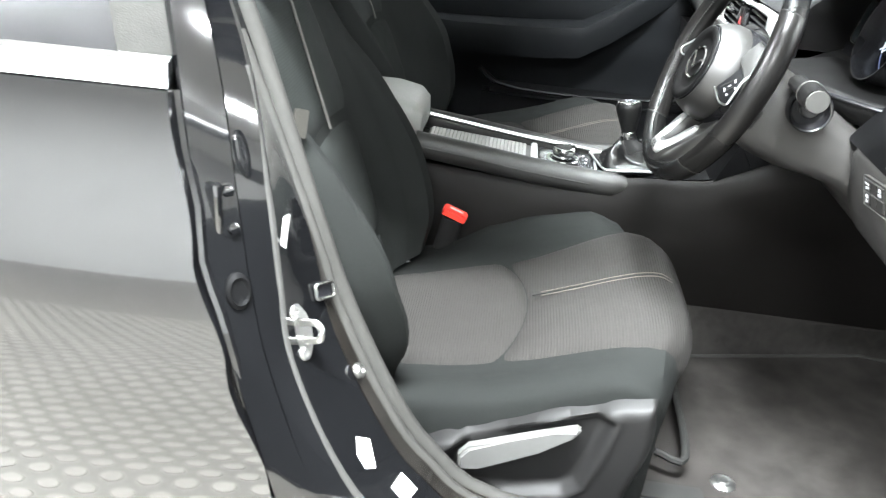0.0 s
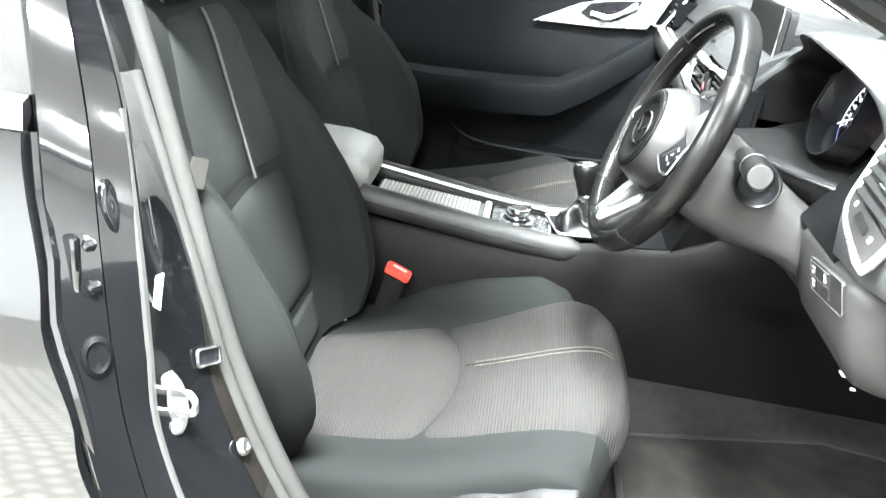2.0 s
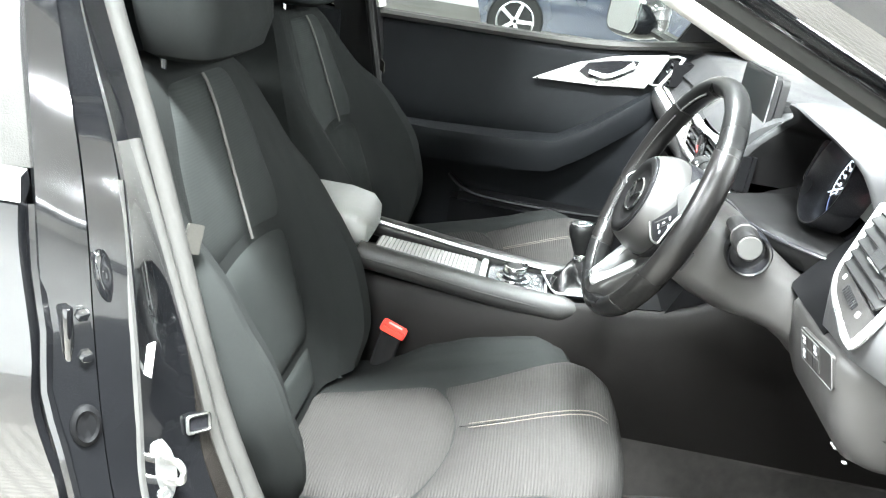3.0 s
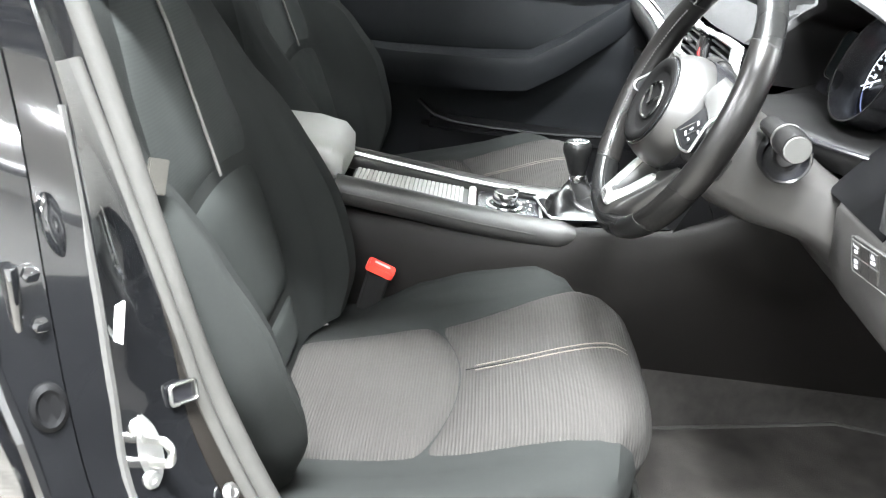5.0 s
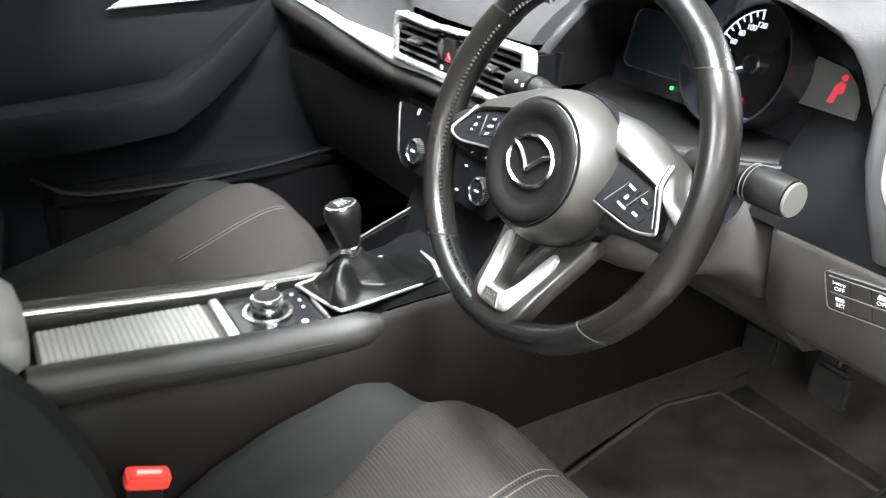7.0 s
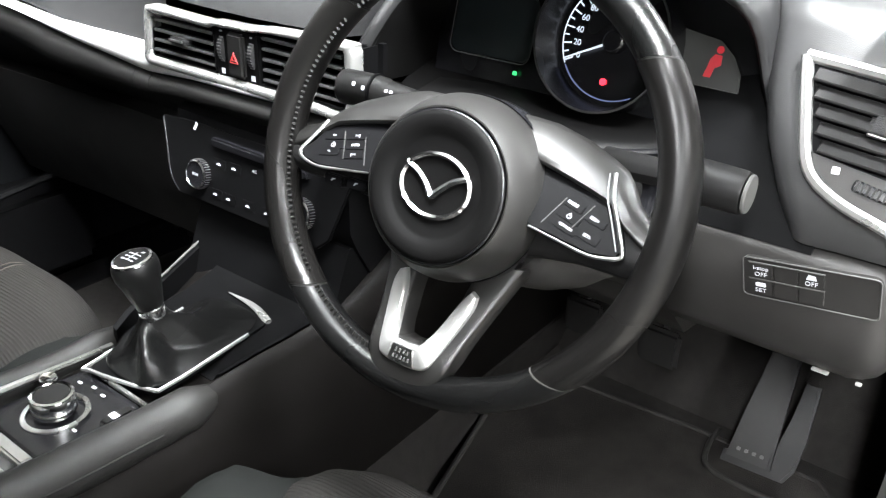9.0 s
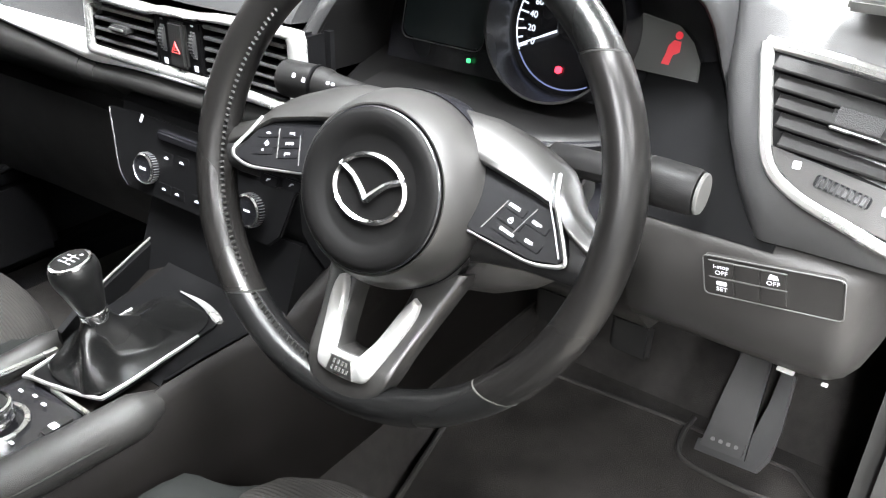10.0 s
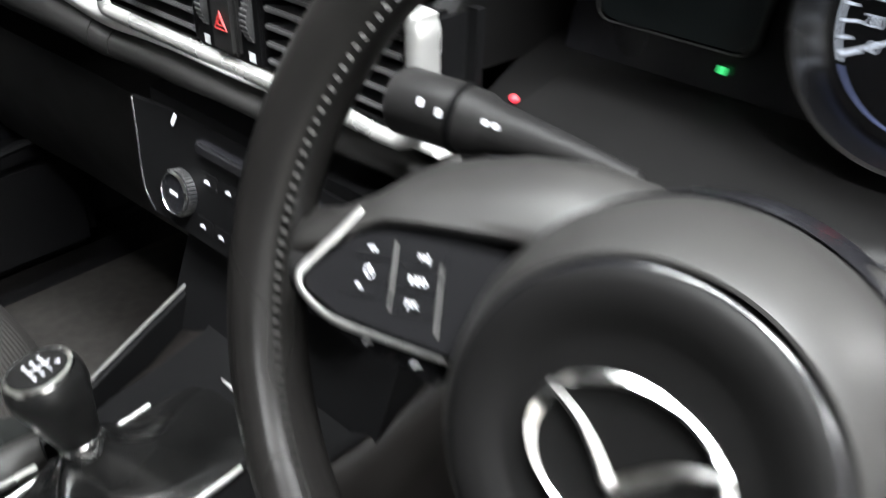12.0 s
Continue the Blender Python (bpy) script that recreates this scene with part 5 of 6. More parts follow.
KNEE_END = [(-0.675, 0.14), (-0.668, 0.085), (-0.660, 0.045), (-0.653, 0.022), (-0.645, 0.009), (-0.636, 0.003), (-0.625, 0.0), (-0.56, 0.0), (-0.50, 0.0), (-0.478, 0.0), (-0.470, 0.0)]
part("knee_panel", rings([[(x, y, z) for x, z in knee_at(y, min(b, 0.06) if b > 0.1 else b)] if b <= 0.1 else [(min(x + 0.08, 0.47), y, z) for x, z in knee_at(y, 0.06)] for y, b in KNEE_END]), LOWER, dash, "dark lower dashboard panel with a rounded end", 50)
part("column_recess", across([-0.468, -0.30, -0.165], lambda y: [(0.34, 0.885), (0.265, 0.872), (0.242, 0.84), (0.236, 0.80), (0.244, 0.765), (0.262, 0.73), (0.30, 0.695), (0.40, 0.675), (0.48, 0.70), (0.48, 0.86)]), LOWER, dash, "dark panel under the column")
swm = frame_at((0.2015, -0.585, 0.835), (-0.966, -0.03, -0.258)) @ Matrix.Rotation(radians(8), 4, "Z")
sw = part("switch_panel", prism(rounded(0.100, 0.038, 0.005), 0.004, swm @ Matrix.Translation((0, 0, -0.0025)), 0.001), LOWER, dash, "switch panel with two rows of buttons")
part("panel_line", tube([swm @ Vector((u, v, 0.0018)) for u, v in rounded(0.1005, 0.0385, 0.004) + rounded(0.1005, 0.0385, 0.004)[:1]], 0.0006, 0.0006, 6, 0), CAPGREY, sw, "thin grey outline")
part("row_line", join(*[tube([swm @ Vector((u, v, 0.0031)) for u in (-0.0455, 0.012)], 0.0005, 0.0005, 6, 0) for v in (0.0160, -0.0002)]), CAPGREY, sw)
for r in range(2):
    for c in range(3):
        um, vm = -0.036 + 0.0190 * c, 0.0078 - 0.0160 * r
        key = part("switch", prism(rounded(0.0183, 0.0152, 0.001), 0.0022, swm @ Matrix.Translation((um, vm, 0.0010)), 0.0005), LOWER, sw)
        if (r, c) == (0, 0):
            lettering("word", "i-stop", 0.0052, swm @ Matrix.Translation((um, vm + 0.003, 0.0034)), PRINT, key)
            lettering("word", "OFF", 0.0056, swm @ Matrix.Translation((um, vm - 0.003, 0.0034)), PRINT, key)
        if (r, c) == (0, 2):
            part("symbol", prism([(-0.004, 0), (0.004, 0), (0.003, 0.004), (-0.002, 0.005)], 0.0004, swm @ Matrix.Translation((um, vm + 0.001, 0.0034))), PRINT, key)
            lettering("word", "OFF", 0.0056, swm @ Matrix.Translation((um, vm - 0.003, 0.0034)), PRINT, key)
        if (r, c) == (1, 0):
            part("symbol", prism(rounded(0.008, 0.004, 0.001), 0.0004, swm @ Matrix.Translation((um, vm + 0.003, 0.0034))), PRINT, key)
            lettering("word", "SET", 0.0056, swm @ Matrix.Translation((um, vm - 0.003, 0.0034)), PRINT, key)
part("under_clip", box(0.2395, 0.246, -0.611, -0.597, 0.7412, 0.7428, 0.0006), TAMBOUR, dash, "small white clip under the panel")
part("under_clip", box(0.2405, 0.246, -0.637, -0.632, 0.7412, 0.7426, 0.0005), TAMBOUR, dash, "small white clip under the panel")

# end of the dashboard with the side vent
end_r = []
for x, y, dy, z1 in ((0.262, -0.505, 0.022, 1.035), (0.245, -0.509, 0.022, 1.038), (0.230, -0.514, 0.022, 1.040), (0.216, -0.520, 0.021, 1.042), (0.207, -0.528, 0.020, 1.043), (0.201, -0.540, 0.016, 1.043), (0.199, -0.556, 0.010, 1.042), (0.200, -0.574, 0.004, 1.039), (0.2015, -0.595, 0.0, 1.035), (0.203, -0.65, 0.0, 1.022), (0.222, -0.70, 0.0, 1.0), (0.28, -0.735, 0.0, 0.97)):
    end_r.append([(x + 0.18, y + dy, z1 + 0.006), (x + 0.085, y + dy, z1), (x + 0.058, y + dy, z1 - 0.008), (x + 0.045, y + 0.7 * dy, z1 - 0.025), (x + 0.026, y + 0.4 * dy, 0.972), (x + 0.008, y - 0.25 * dy, 0.935), (x + 0.001, y - 0.9 * dy, 0.905), (x + 0.001, y - 1.65 * dy, 0.868), (x + 0.018, y - 1.7 * dy, 0.860), (x + 0.12, y - 1.7 * dy, 0.860)])
# light on this end is carried by the paler skin colour
part("end_pod", rings(end_r), LITSKIN, dash, "rounded end of the dashboard", 70)
evm = frame_at((0.206, -0.59, 0.918), (-0.91, -0.07, 0.41)) @ Matrix.Translation((0.0148, 0.0265, 0))
side_ring = [(-0.066, 0.061), (-0.055, 0.018), (-0.043, -0.019), (-0.020, -0.037), (0.014, -0.049), (0.050, -0.060), (0.062, -0.050), (0.065, 0.030), (0.058, 0.042), (-0.005, 0.054)]
part("side_vent_surround", tube([evm @ Vector((u, v, 0.004)) for u, v in side_ring + side_ring[:1]], 0.0048, 0.005, 8, 4, evm.to_3x3() @ Vector((0, 0, 1))), BRIGHT, dash, "satin silver vent surround")
sv = part("side_vent", prism([(u * 0.95, v * 0.93) for u, v in side_ring], 0.004, evm @ Matrix.Translation((0, 0, 0.0002))), STACK, dash, "dark side vent")
for k in range(5):
    v = 0.041 - 0.0122 * k
    part("slat", box((-0.057, -0.053, -0.049, -0.045, -0.040)[k], 0.058, -0.0062, 0.0062, -0.001, 0.002, 0.0008, 1, evm @ Matrix.Translation((0, v, 0.0062)) @ Matrix.Rotation(radians(-7), 4, "Z") @ Matrix.Rotation(radians(-32), 4, "X")), PLASTIC, sv)
part("tab", box(-0.012, 0.024, -0.009, 0.009, 0.0, 0.008, 0.003, 2, evm @ Matrix.Translation((0.000, 0.019, 0.003)) @ Matrix.Rotation(radians(-7), 4, "Z")), SOFT, sv, "adjusting tab")
part("tab_edge", box(-0.011, 0.023, -0.0098, -0.0075, 0.004, 0.0090, 0.001, 1, evm @ Matrix.Translation((0.000, 0.019, 0.003)) @ Matrix.Rotation(radians(-7), 4, "Z")), SATIN, sv)
part("sill_plate", prism([(-0.044, -0.008), (0.060, -0.026), (0.056, -0.056), (0.014, -0.046), (-0.018, -0.035), (-0.038, -0.020)], 0.0072, evm), LOWER, sv)
dialm = evm @ Matrix.Translation((0.008, -0.0285, 0.0056)) @ Matrix.Rotation(radians(-12), 4, "Z")
vd = part("vent_dial", box(-0.019, 0.019, -0.0045, 0.0045, -0.003, 0.003, 0.0015, 1, dialm), GLOSS, sv, "ribbed vent dial")
for k in range(9):
    part("rib", box(-0.0165 + 0.0040 * k, -0.0150 + 0.0040 * k, -0.0042, 0.0042, 0.003, 0.0042, 0.0, 1, dialm), SOFT, vd)
part("mark", prism(rounded(0.0055, 0.0055, 0.001), 0.0004, evm @ Matrix.Translation((-0.024, -0.0175, 0.0074))), PRINT, sv)
part("mark", prism(rounded(0.007, 0.006, 0.001), 0.0004, evm @ Matrix.Translation((0.038, -0.035, 0.0074))), PRINT, sv)
demist = part("demist_vent", box(0.21, 0.27, -0.70, -0.585, 1.026, 1.034, 0.002, 2, Matrix.Translation((0, 0, 0.006))), SATIN, dash, "silver-edged window demister vent")
for k in range(3):
    part("slat", box(0.218 + 0.016 * k, 0.226 + 0.016 * k, -0.693, -0.592, 1.041, 1.044), PLASTIC, demist)

# steering column with both stalks
column = thing("steering_column", (0.15, -0.365, 0.86), "dark steering column cover with two stalks", "car part")
V = Vector((math.sin(TAU), 0, math.cos(TAU)))
W = Vector((-math.cos(TAU), 0, math.sin(TAU)))
EMB = Vector((0.0, -0.368, 0.920))
WC = EMB - 0.030 * W + 0.006 * V
cx = basis(WC, (0, -1, 0), V, W)     # u to the driver's right, v up, w to the driver
part("column_cover", rings([[cx @ Vector((sx * c, sy * s - dv, w)) for c, s in ((math.copysign(abs(math.cos(a)) ** 0.6, math.cos(a)), math.copysign(abs(math.sin(a)) ** 0.6, math.sin(a))) for a in [2 * math.pi * k / 24 for k in range(24)])] for sx, sy, dv, w in ((0.050, 0.046, 0.005, -0.035), (0.066, 0.052, 0.008, -0.042), (0.073, 0.056, 0.010, -0.055), (0.077, 0.058, 0.012, -0.09), (0.080, 0.054, 0.014, -0.13), (0.082, 0.046, 0.012, -0.17), (0.088, 0.042, 0.010, -0.20), (0.100, 0.045, 0.010, -0.225), (0.12, 0.050, 0.010, -0.24))]), LOWER, column, "dark plastic column cover")
stalk = part("wiper_stalk", tube([(0.118, -0.44, 0.925), (0.116, -0.48, 0.927), (0.113, -0.505, 0.930)], 0.012, 0.010, 12, 3), PLASTIC, column, "dark right-hand stalk")
part("grip", lathe([(0.011, 0), (0.0148, 0.004), (0.0158, 0.015), (0.0150, 0.042), (0.0142, 0.0445), (0.001, 0.0455)], 28, basis((0.1125, -0.502, 0.930), (1, 0, 0.05), (0.05, 0, -1), (-0.06, -1, 0.02))), PLASTIC, stalk, "ribbed grip")
part("end_cap", lathe([(0.0135, 0.0456), (0.0135, 0.047), (0.0127, 0.048), (0.001, 0.0482)], 28, basis((0.1125, -0.502, 0.930), (1, 0, 0.05), (0.05, 0, -1), (-0.06, -1, 0.02))), CAPGREY, stalk, "flat grey end cap")
for w in (0.006, 0.0105):
    part("grip_ring", lathe([(0.0150, w - 0.0008), (0.0158, w), (0.0150, w + 0.0008)], 28, basis((0.1125, -0.502, 0.930), (1, 0, 0.05), (0.05, 0, -1), (-0.06, -1, 0.02)), True), CAPGREY, stalk, "pale printed ring")
lock = part("ignition_ring", lathe([(0.0275, -0.02), (0.0275, 0.006), (0.0255, 0.009), (0.0235, 0.008), (0.021, -0.006), (0.001, -0.006)], 32, frame_at((0.137, -0.457, 0.895), (-0.08, -1, 0.05))), GLOSS, column, "round black ignition collar")
part("ignition_barrel", lathe([(0.012, -0.006), (0.012, 0.001), (0.010, 0.003), (0.001, 0.003)], 24, frame_at((0.137, -0.457, 0.897), (-0.08, -1, 0.05))), PLASTIC, lock)
lst = part("lamp_stalk", tube([(0.126, -0.300, 0.928), (0.1225, -0.258, 0.930), (0.1192, -0.228, 0.930)], 0.0135, 0.0130, 16, 3, taper=lambda t: 0.32 + 0.63 * t), PLASTIC, column, "dark left-hand stalk")
lm = frame_at((0.1197, -0.232, 0.930), (-0.14, 0.99, 0.0))
part("grip", lathe([(0.0115, 0), (0.0142, 0.006), (0.0150, 0.017), (0.0155, 0.019), (0.0158, 0.048), (0.0145, 0.051), (0.001, 0.052)], 28, lm), PLASTIC, lst, "turning grip with lamp symbols")
part("band", lathe([(0.0150, 0.0145), (0.0162, 0.015), (0.0162, 0.0175), (0.0150, 0.018)], 28, lm, True), STACK, lst)
for w, sy, a in ((0.034, 0.0038, 0.42), (0.024, 0.0038, 0.30), (0.002, 0.0026, 0.42), (-0.003, 0.0026, 0.40)):
    out_v = Vector((-0.80, -0.30, 0.52 * a / 0.42)).normalized()
    part("symbol", prism(rounded(0.0030, sy, 0.0008), 0.0004, frame_at(lm @ Vector((0, 0, w)) + out_v * (0.0157 if w > 0.02 else 0.0118), out_v)), PRINT, lst, "small pale lamp symbol")

# steering wheel
PODSKIN = material("black_button_plastic", (0.0032, 0.0032, 0.0036), 0.42, 0, 0.1, 30, spec=0.10)
sw_thing = thing("steering_wheel", WC, "leather steering wheel with silver spoke trim and buttons", "steering wheel")
RM, RN = 0.1605, 0.0128
RW = Vector((-0.9385, -0.0623, 0.3394)).normalized()
RU = (Vector((0, -1, 0)) - RW * Vector((0, -1, 0)).dot(RW)).normalized()
RC = Vector((0.0325, -0.3630, 0.9200)) + 0.0015 * RU
rm = basis(RC, RU, RW.cross(RU), RW)                                   # the rim
wm = rm @ Matrix.Translation((0.004, -0.006, 0))                       # hub and spokes: u to the right, v up, w to the driver


def rim_part(a0, a1, n, r=RN, s0=0.0, s1=0.0):
    """A stretch of the rim; s0 and s1 slant its ends."""
    rows = []
    for k in range(n + 1):
        q = k / n
        row = []
        for j in range(20):
            b = 2 * math.pi * j / 20
            a = radians(a0 + (a1 - a0) * q + math.cos(b) * (s0 * (1 - q) ** 5 + s1 * q ** 5))
            rr = RM + r * math.cos(b)
            row.append(rm @ Vector((rr * math.cos(a), rr * math.sin(a), 1.28 * r * math.sin(b))))
        rows.append(row)
    return rings(rows)


SEAMS = ((40, -2.0), (140, 2.0), (228.5, -3.2), (314, 3.4), (400, -2.0))
for k in range(4):
    (a0, s0), (a1, s1) = SEAMS[k], SEAMS[k + 1]
    grip = k % 2 == 1
    part("rim", rim_part(a0 + 0.35, a1 - 0.35, 40, RN * (1.05 if grip else 1.0), s0, s1), WORN if grip else LEATHER, sw_thing, "worn black leather grip" if grip else "smooth black leather rim")
    part("seam", rim_part(a0 - 0.20, a0 + 0.20, 1, RN * 1.03, s0, s0), PIPING if k == 3 else RUBBER, sw_thing, "seam between two hides")
for a0, a1 in ((112, 138), (144, 226), (232, 262)):
    n = int((a1 - a0) / 1.7)
    st = [box(-0.0030, 0.0030, -0.0008, 0.0008, -0.0007, 0.0007, 0, 1, rm @ Matrix.Rotation(radians(a), 4, "Z") @ Matrix.Translation((RM - RN * 0.93, 0, 0.0078)) @ Matrix.Rotation(radians(25), 4, "X")) for a in steps(a0, a1, n)]
    part("stitches", join(*st), RAIL, sw_thing, "raised black stitching")
    part("stitch_groove", rings([[rm @ Vector(((RM - RN * 1.02 + r) * math.cos(radians(a)), (RM - RN * 1.02 + r) * math.sin(radians(a)), 0.0035 + w)) for r, w in ((0, 0), (0.0012, 0.0014), (0.0012, -0.0014))] for a in steps(a0, a1, n)]), STACK, sw_thing, "dark joint along the hide")


# hub: domed cushion with the round middle and its dark groove
hub_m = wm @ Matrix.Translation((0, -0.005, 0.0))
part("hub_shoulder", lathe([(0.0655, -0.036), (0.0672, -0.020), (0.0680, -0.006), (0.0676, 0.002), (0.0655, 0.010), (0.0618, 0.0185), (0.0580, 0.0262), (0.0560, 0.0290), (0.0548, 0.0290), (0.0542, 0.024), (0.001, 0.020)], 72, hub_m), HUBSKIN, sw_thing, "satin black hub shoulder", 50)
part("hub_gap", lathe([(0.0686, -0.034), (0.0692, -0.012), (0.0688, -0.009), (0.0680, -0.010), (0.0670, -0.034)], 72, hub_m, True), GLOSS, sw_thing, "dark gap round the hub")
airbag = part("airbag_cover", lathe([(0.0534, 0.018), (0.0534, 0.0300), (0.0522, 0.0322), (0.0490, 0.0334), (0.0450, 0.0332), (0.0405, 0.0318), (0.0370, 0.0296), (0.0345, 0.0286), (0.001, 0.0284)], 72, hub_m), PADSKIN, sw_thing, "round dished horn pad", 60)
part("pad_edge", lathe([(0.0533, 0.0298), (0.0539, 0.0306), (0.0535, 0.0312), (0.0527, 0.0316)], 72, hub_m, True), GLOSS, airbag, "gloss edge of the pad")
em_ring = [(0.0275 * math.cos(radians(a)), 0.0216 * math.sin(radians(a))) for a in range(0, 360, 8)]
eo = hub_m @ Matrix.Translation((0, 0.001, 0.0302))
part("badge_ring", tube([eo @ Vector((u, v, 0)) for u, v in em_ring], 0.0018, 0.0017, 4, 0, RW, True), CHROME, airbag, "chrome oval ring")
part("badge_wing", tube([eo @ Vector(p) for p in ((-0.0255, 0.011, 0), (-0.014, 0.006, 0.0008), (-0.005, -0.002, 0.0008), (0, -0.007, 0.0012), (0.005, -0.002, 0.0008), (0.014, 0.006, 0.0008), (0.0255, 0.011, 0))], 0.0023, 0.0017, 4, 5, RW, taper=lambda t: 1.15 - 0.35 * abs(2 * t - 1)), CHROME, airbag, "chrome chevron")
# horizontal spokes: a swept upper wing, a recessed button pod and a silver edge
def pod_w(v):
    """Face of the button pods, leaning back upwards."""
    return 0.0135 - 0.45 * (v + 0.013)


for s in (-1, 1):
    wing = []
    for u, vt, pt, wf, wb in ((0.030, 0.058, 0.030, -0.002, -0.020), (0.055, 0.057, 0.029, 0.000, -0.024), (0.080, 0.051, 0.0235, 0.001, -0.027), (0.100, 0.043, 0.0185, 0.002, -0.028), (0.112, 0.0375, 0.0150, 0.003, -0.026), (0.120, 0.031, 0.009, 0.004, -0.020), (0.129, 0.020, 0.001, 0.004, -0.014), (0.140, 0.011, -0.006, 0.003, -0.010), (0.152, 0.006, -0.013, 0.002, -0.008)):
        wing.append([wm @ Vector((s * u, v, w)) for v, w in ((pt, wf - 0.014), (pt, wf - 0.003), (pt + 0.0008, wf - 0.0004), (pt + 0.003, wf + 0.0008), (0.75 * pt + 0.25 * vt, 0.82 * wf + 0.18 * wb + 0.003), (0.5 * pt + 0.5 * vt, 0.62 * wf + 0.38 * wb + 0.004), (0.25 * pt + 0.75 * vt, 0.35 * wf + 0.65 * wb + 0.0035), (vt - 0.003, 0.15 * wf + 0.85 * wb + 0.002), (vt, wb), (vt - 0.004, wb - 0.008), (pt, wb - 0.006))])
    part("spoke", rings(wing), HUBSKIN, sw_thing, "satin black upper spoke wing", 60)
    low = []
    for u, vt, vb, w in ((0.040, 0.030, -0.045, -0.012), (0.070, 0.026, -0.036, -0.010), (0.100, 0.016, -0.031, -0.006), (0.125, 0.004, -0.030, -0.002), (0.142, 0.0, -0.030, 0.000), (0.156, 0.0, -0.028, 0.000)):
        low.append([wm @ Vector((s * u, v, w + d)) for v, d in ((vt, -0.004), (vb + 0.016, 0.004), (vb + 0.008, 0.0025), (vb + 0.002, -0.002), (vb, -0.008), (vb + 0.004, -0.020), (vt, -0.022))])
    part("spoke_back", rings(low), PLASTIC, sw_thing, "dark lower half of the spoke", 60)
    pod = [(0.058, 0.0290), (0.090, 0.0225), (0.1150, 0.0140), (0.1225, 0.0075), (0.1320, -0.0100), (0.1305, -0.0145), (0.1130, -0.0170), (0.066, -0.0110)]
    pod_p = part("button_pod", rings([[wm @ Vector((s * u, v, pod_w(v) + d)) for u, v in pod] for d in (-0.001, -0.018)]), PODSKIN, sw_thing, "black button pod")
    edge_l = [(0.1245, 0.0165, -0.0005), (0.1290, 0.0040, 0.0055), (0.1342, -0.0085, 0.0120), (0.1338, -0.0125, 0.0140), (0.1290, -0.0160, 0.0155), (0.1130, -0.0185, 0.0165), (0.090, -0.0155, 0.0158), (0.066, -0.0120, 0.0145)]
    edge_r = [(0.1085, 0.0345, -0.0100), (0.1165, 0.0200, 0.0050), (0.1255, 0.0050, 0.0100), (0.1342, -0.0105, 0.0140), (0.1335, -0.0145, 0.0148), (0.1270, -0.0168, 0.0158), (0.1130, -0.0185, 0.0165), (0.090, -0.0155, 0.0158), (0.068, -0.0122, 0.0145)]
    part("pod_trim", tube([wm @ Vector((s * u, v, w)) for u, v, w in (edge_r if s > 0 else edge_l)], 0.0016, 0.0014, 10, 5, RW, taper=lambda t: 1.0 if t < 0.45 else 1.0 - 0.9 * (t - 0.45)), SATIN, pod_p, "silver pod edge")
    if s > 0:
        part("trim_line", tube([wm @ Vector((u - 0.0042, v - 0.0008, w - 0.0006)) for u, v, w in edge_r[:4]], 0.0006, 0.0006, 8, 5, RW), SATIN, pod_p, "second thin silver line")
    dirs = wm.to_3x3()
    du = dirs @ Vector((1, -s * 0.24, 0.108 * s)).normalized()
    dw = du.cross(dirs @ Vector((0, 1, -0.45))).normalized()
    turn = basis((0, 0, 0), du, dw.cross(du), dw).to_3x3().to_4x4()
    words = {-1: (("<+", 0.112, 0.0063), ("", 0.109, -0.0007), ("<-", 0.110, -0.0060), (">>|", 0.092, 0.0108), ("INFO", 0.090, 0.0036), ("|<<", 0.088, -0.0034)),
             1: (("MODE", 0.0905, 0.0086), ("", 0.0915, 0.0004), ("OFF/CAN", 0.092, -0.0065), ("RES/+", 0.1085, 0.0030), ("SET/-", 0.1082, -0.0082))}[s]
    for text, u, v in words:
        pm = Matrix.Translation(wm @ Vector((s * u, v, pod_w(v) - 0.001))) @ turn
        kb = part("button", prism(rounded(0.0178, 0.0066, 0.0010), 0.0007, pm, 0.0003), PODSKIN, pod_p)
        if text:
            lettering("word", text, 0.0030 if len(text) < 6 else 0.0026, pm @ Matrix.Translation((0, 0, 0.0009)), PRINT, kb, 0.00006)
        else:
            part("symbol", join(lathe([(0.0014, 0), (0.0018, 0), (0.0018, 0.0003), (0.0014, 0.0003)], 16, pm @ Matrix.Translation((0, 0, 0.0008)), True), prism([(-0.0002, 0), (0.0002, 0), (0.0002, 0.0026), (-0.0002, 0.0026)], 0.0003, pm @ Matrix.Translation((0, 0, 0.0008)))), PRINT, kb)
    for uu in (0.0800, 0.1000):
        pm = Matrix.Translation(wm @ Vector((s * uu, 0.0020, pod_w(0.0020) - 0.001))) @ turn
        part("gap_line", prism([(-0.00025, -0.0125), (0.00025, -0.0125), (0.00025, 0.0115), (-0.00025, 0.0115)], 0.0008, pm @ Matrix.Rotation(radians(-10 * s), 4, "Z")), CAPGREY, pod_p, "fine silver joint")
for u, v in ((-0.1055, -0.0268), (-0.0835, -0.0250)):
    ph = part("phone_button", prism(rounded(0.019, 0.009, 0.003), 0.007, wm @ Matrix.Translation((u, v, -0.004)), 0.001), PODSKIN, sw_thing, "small phone button")
    part("phone_mark", prism([(-0.002, -0.0012), (-0.001, -0.0012), (0.0004, 0.0002), (0.0020, 0.0006), (0.0020, 0.0014), (-0.0008, 0.0010)], 0.0004, wm @ Matrix.Translation((u, v, 0.0032))), PRINT, ph)


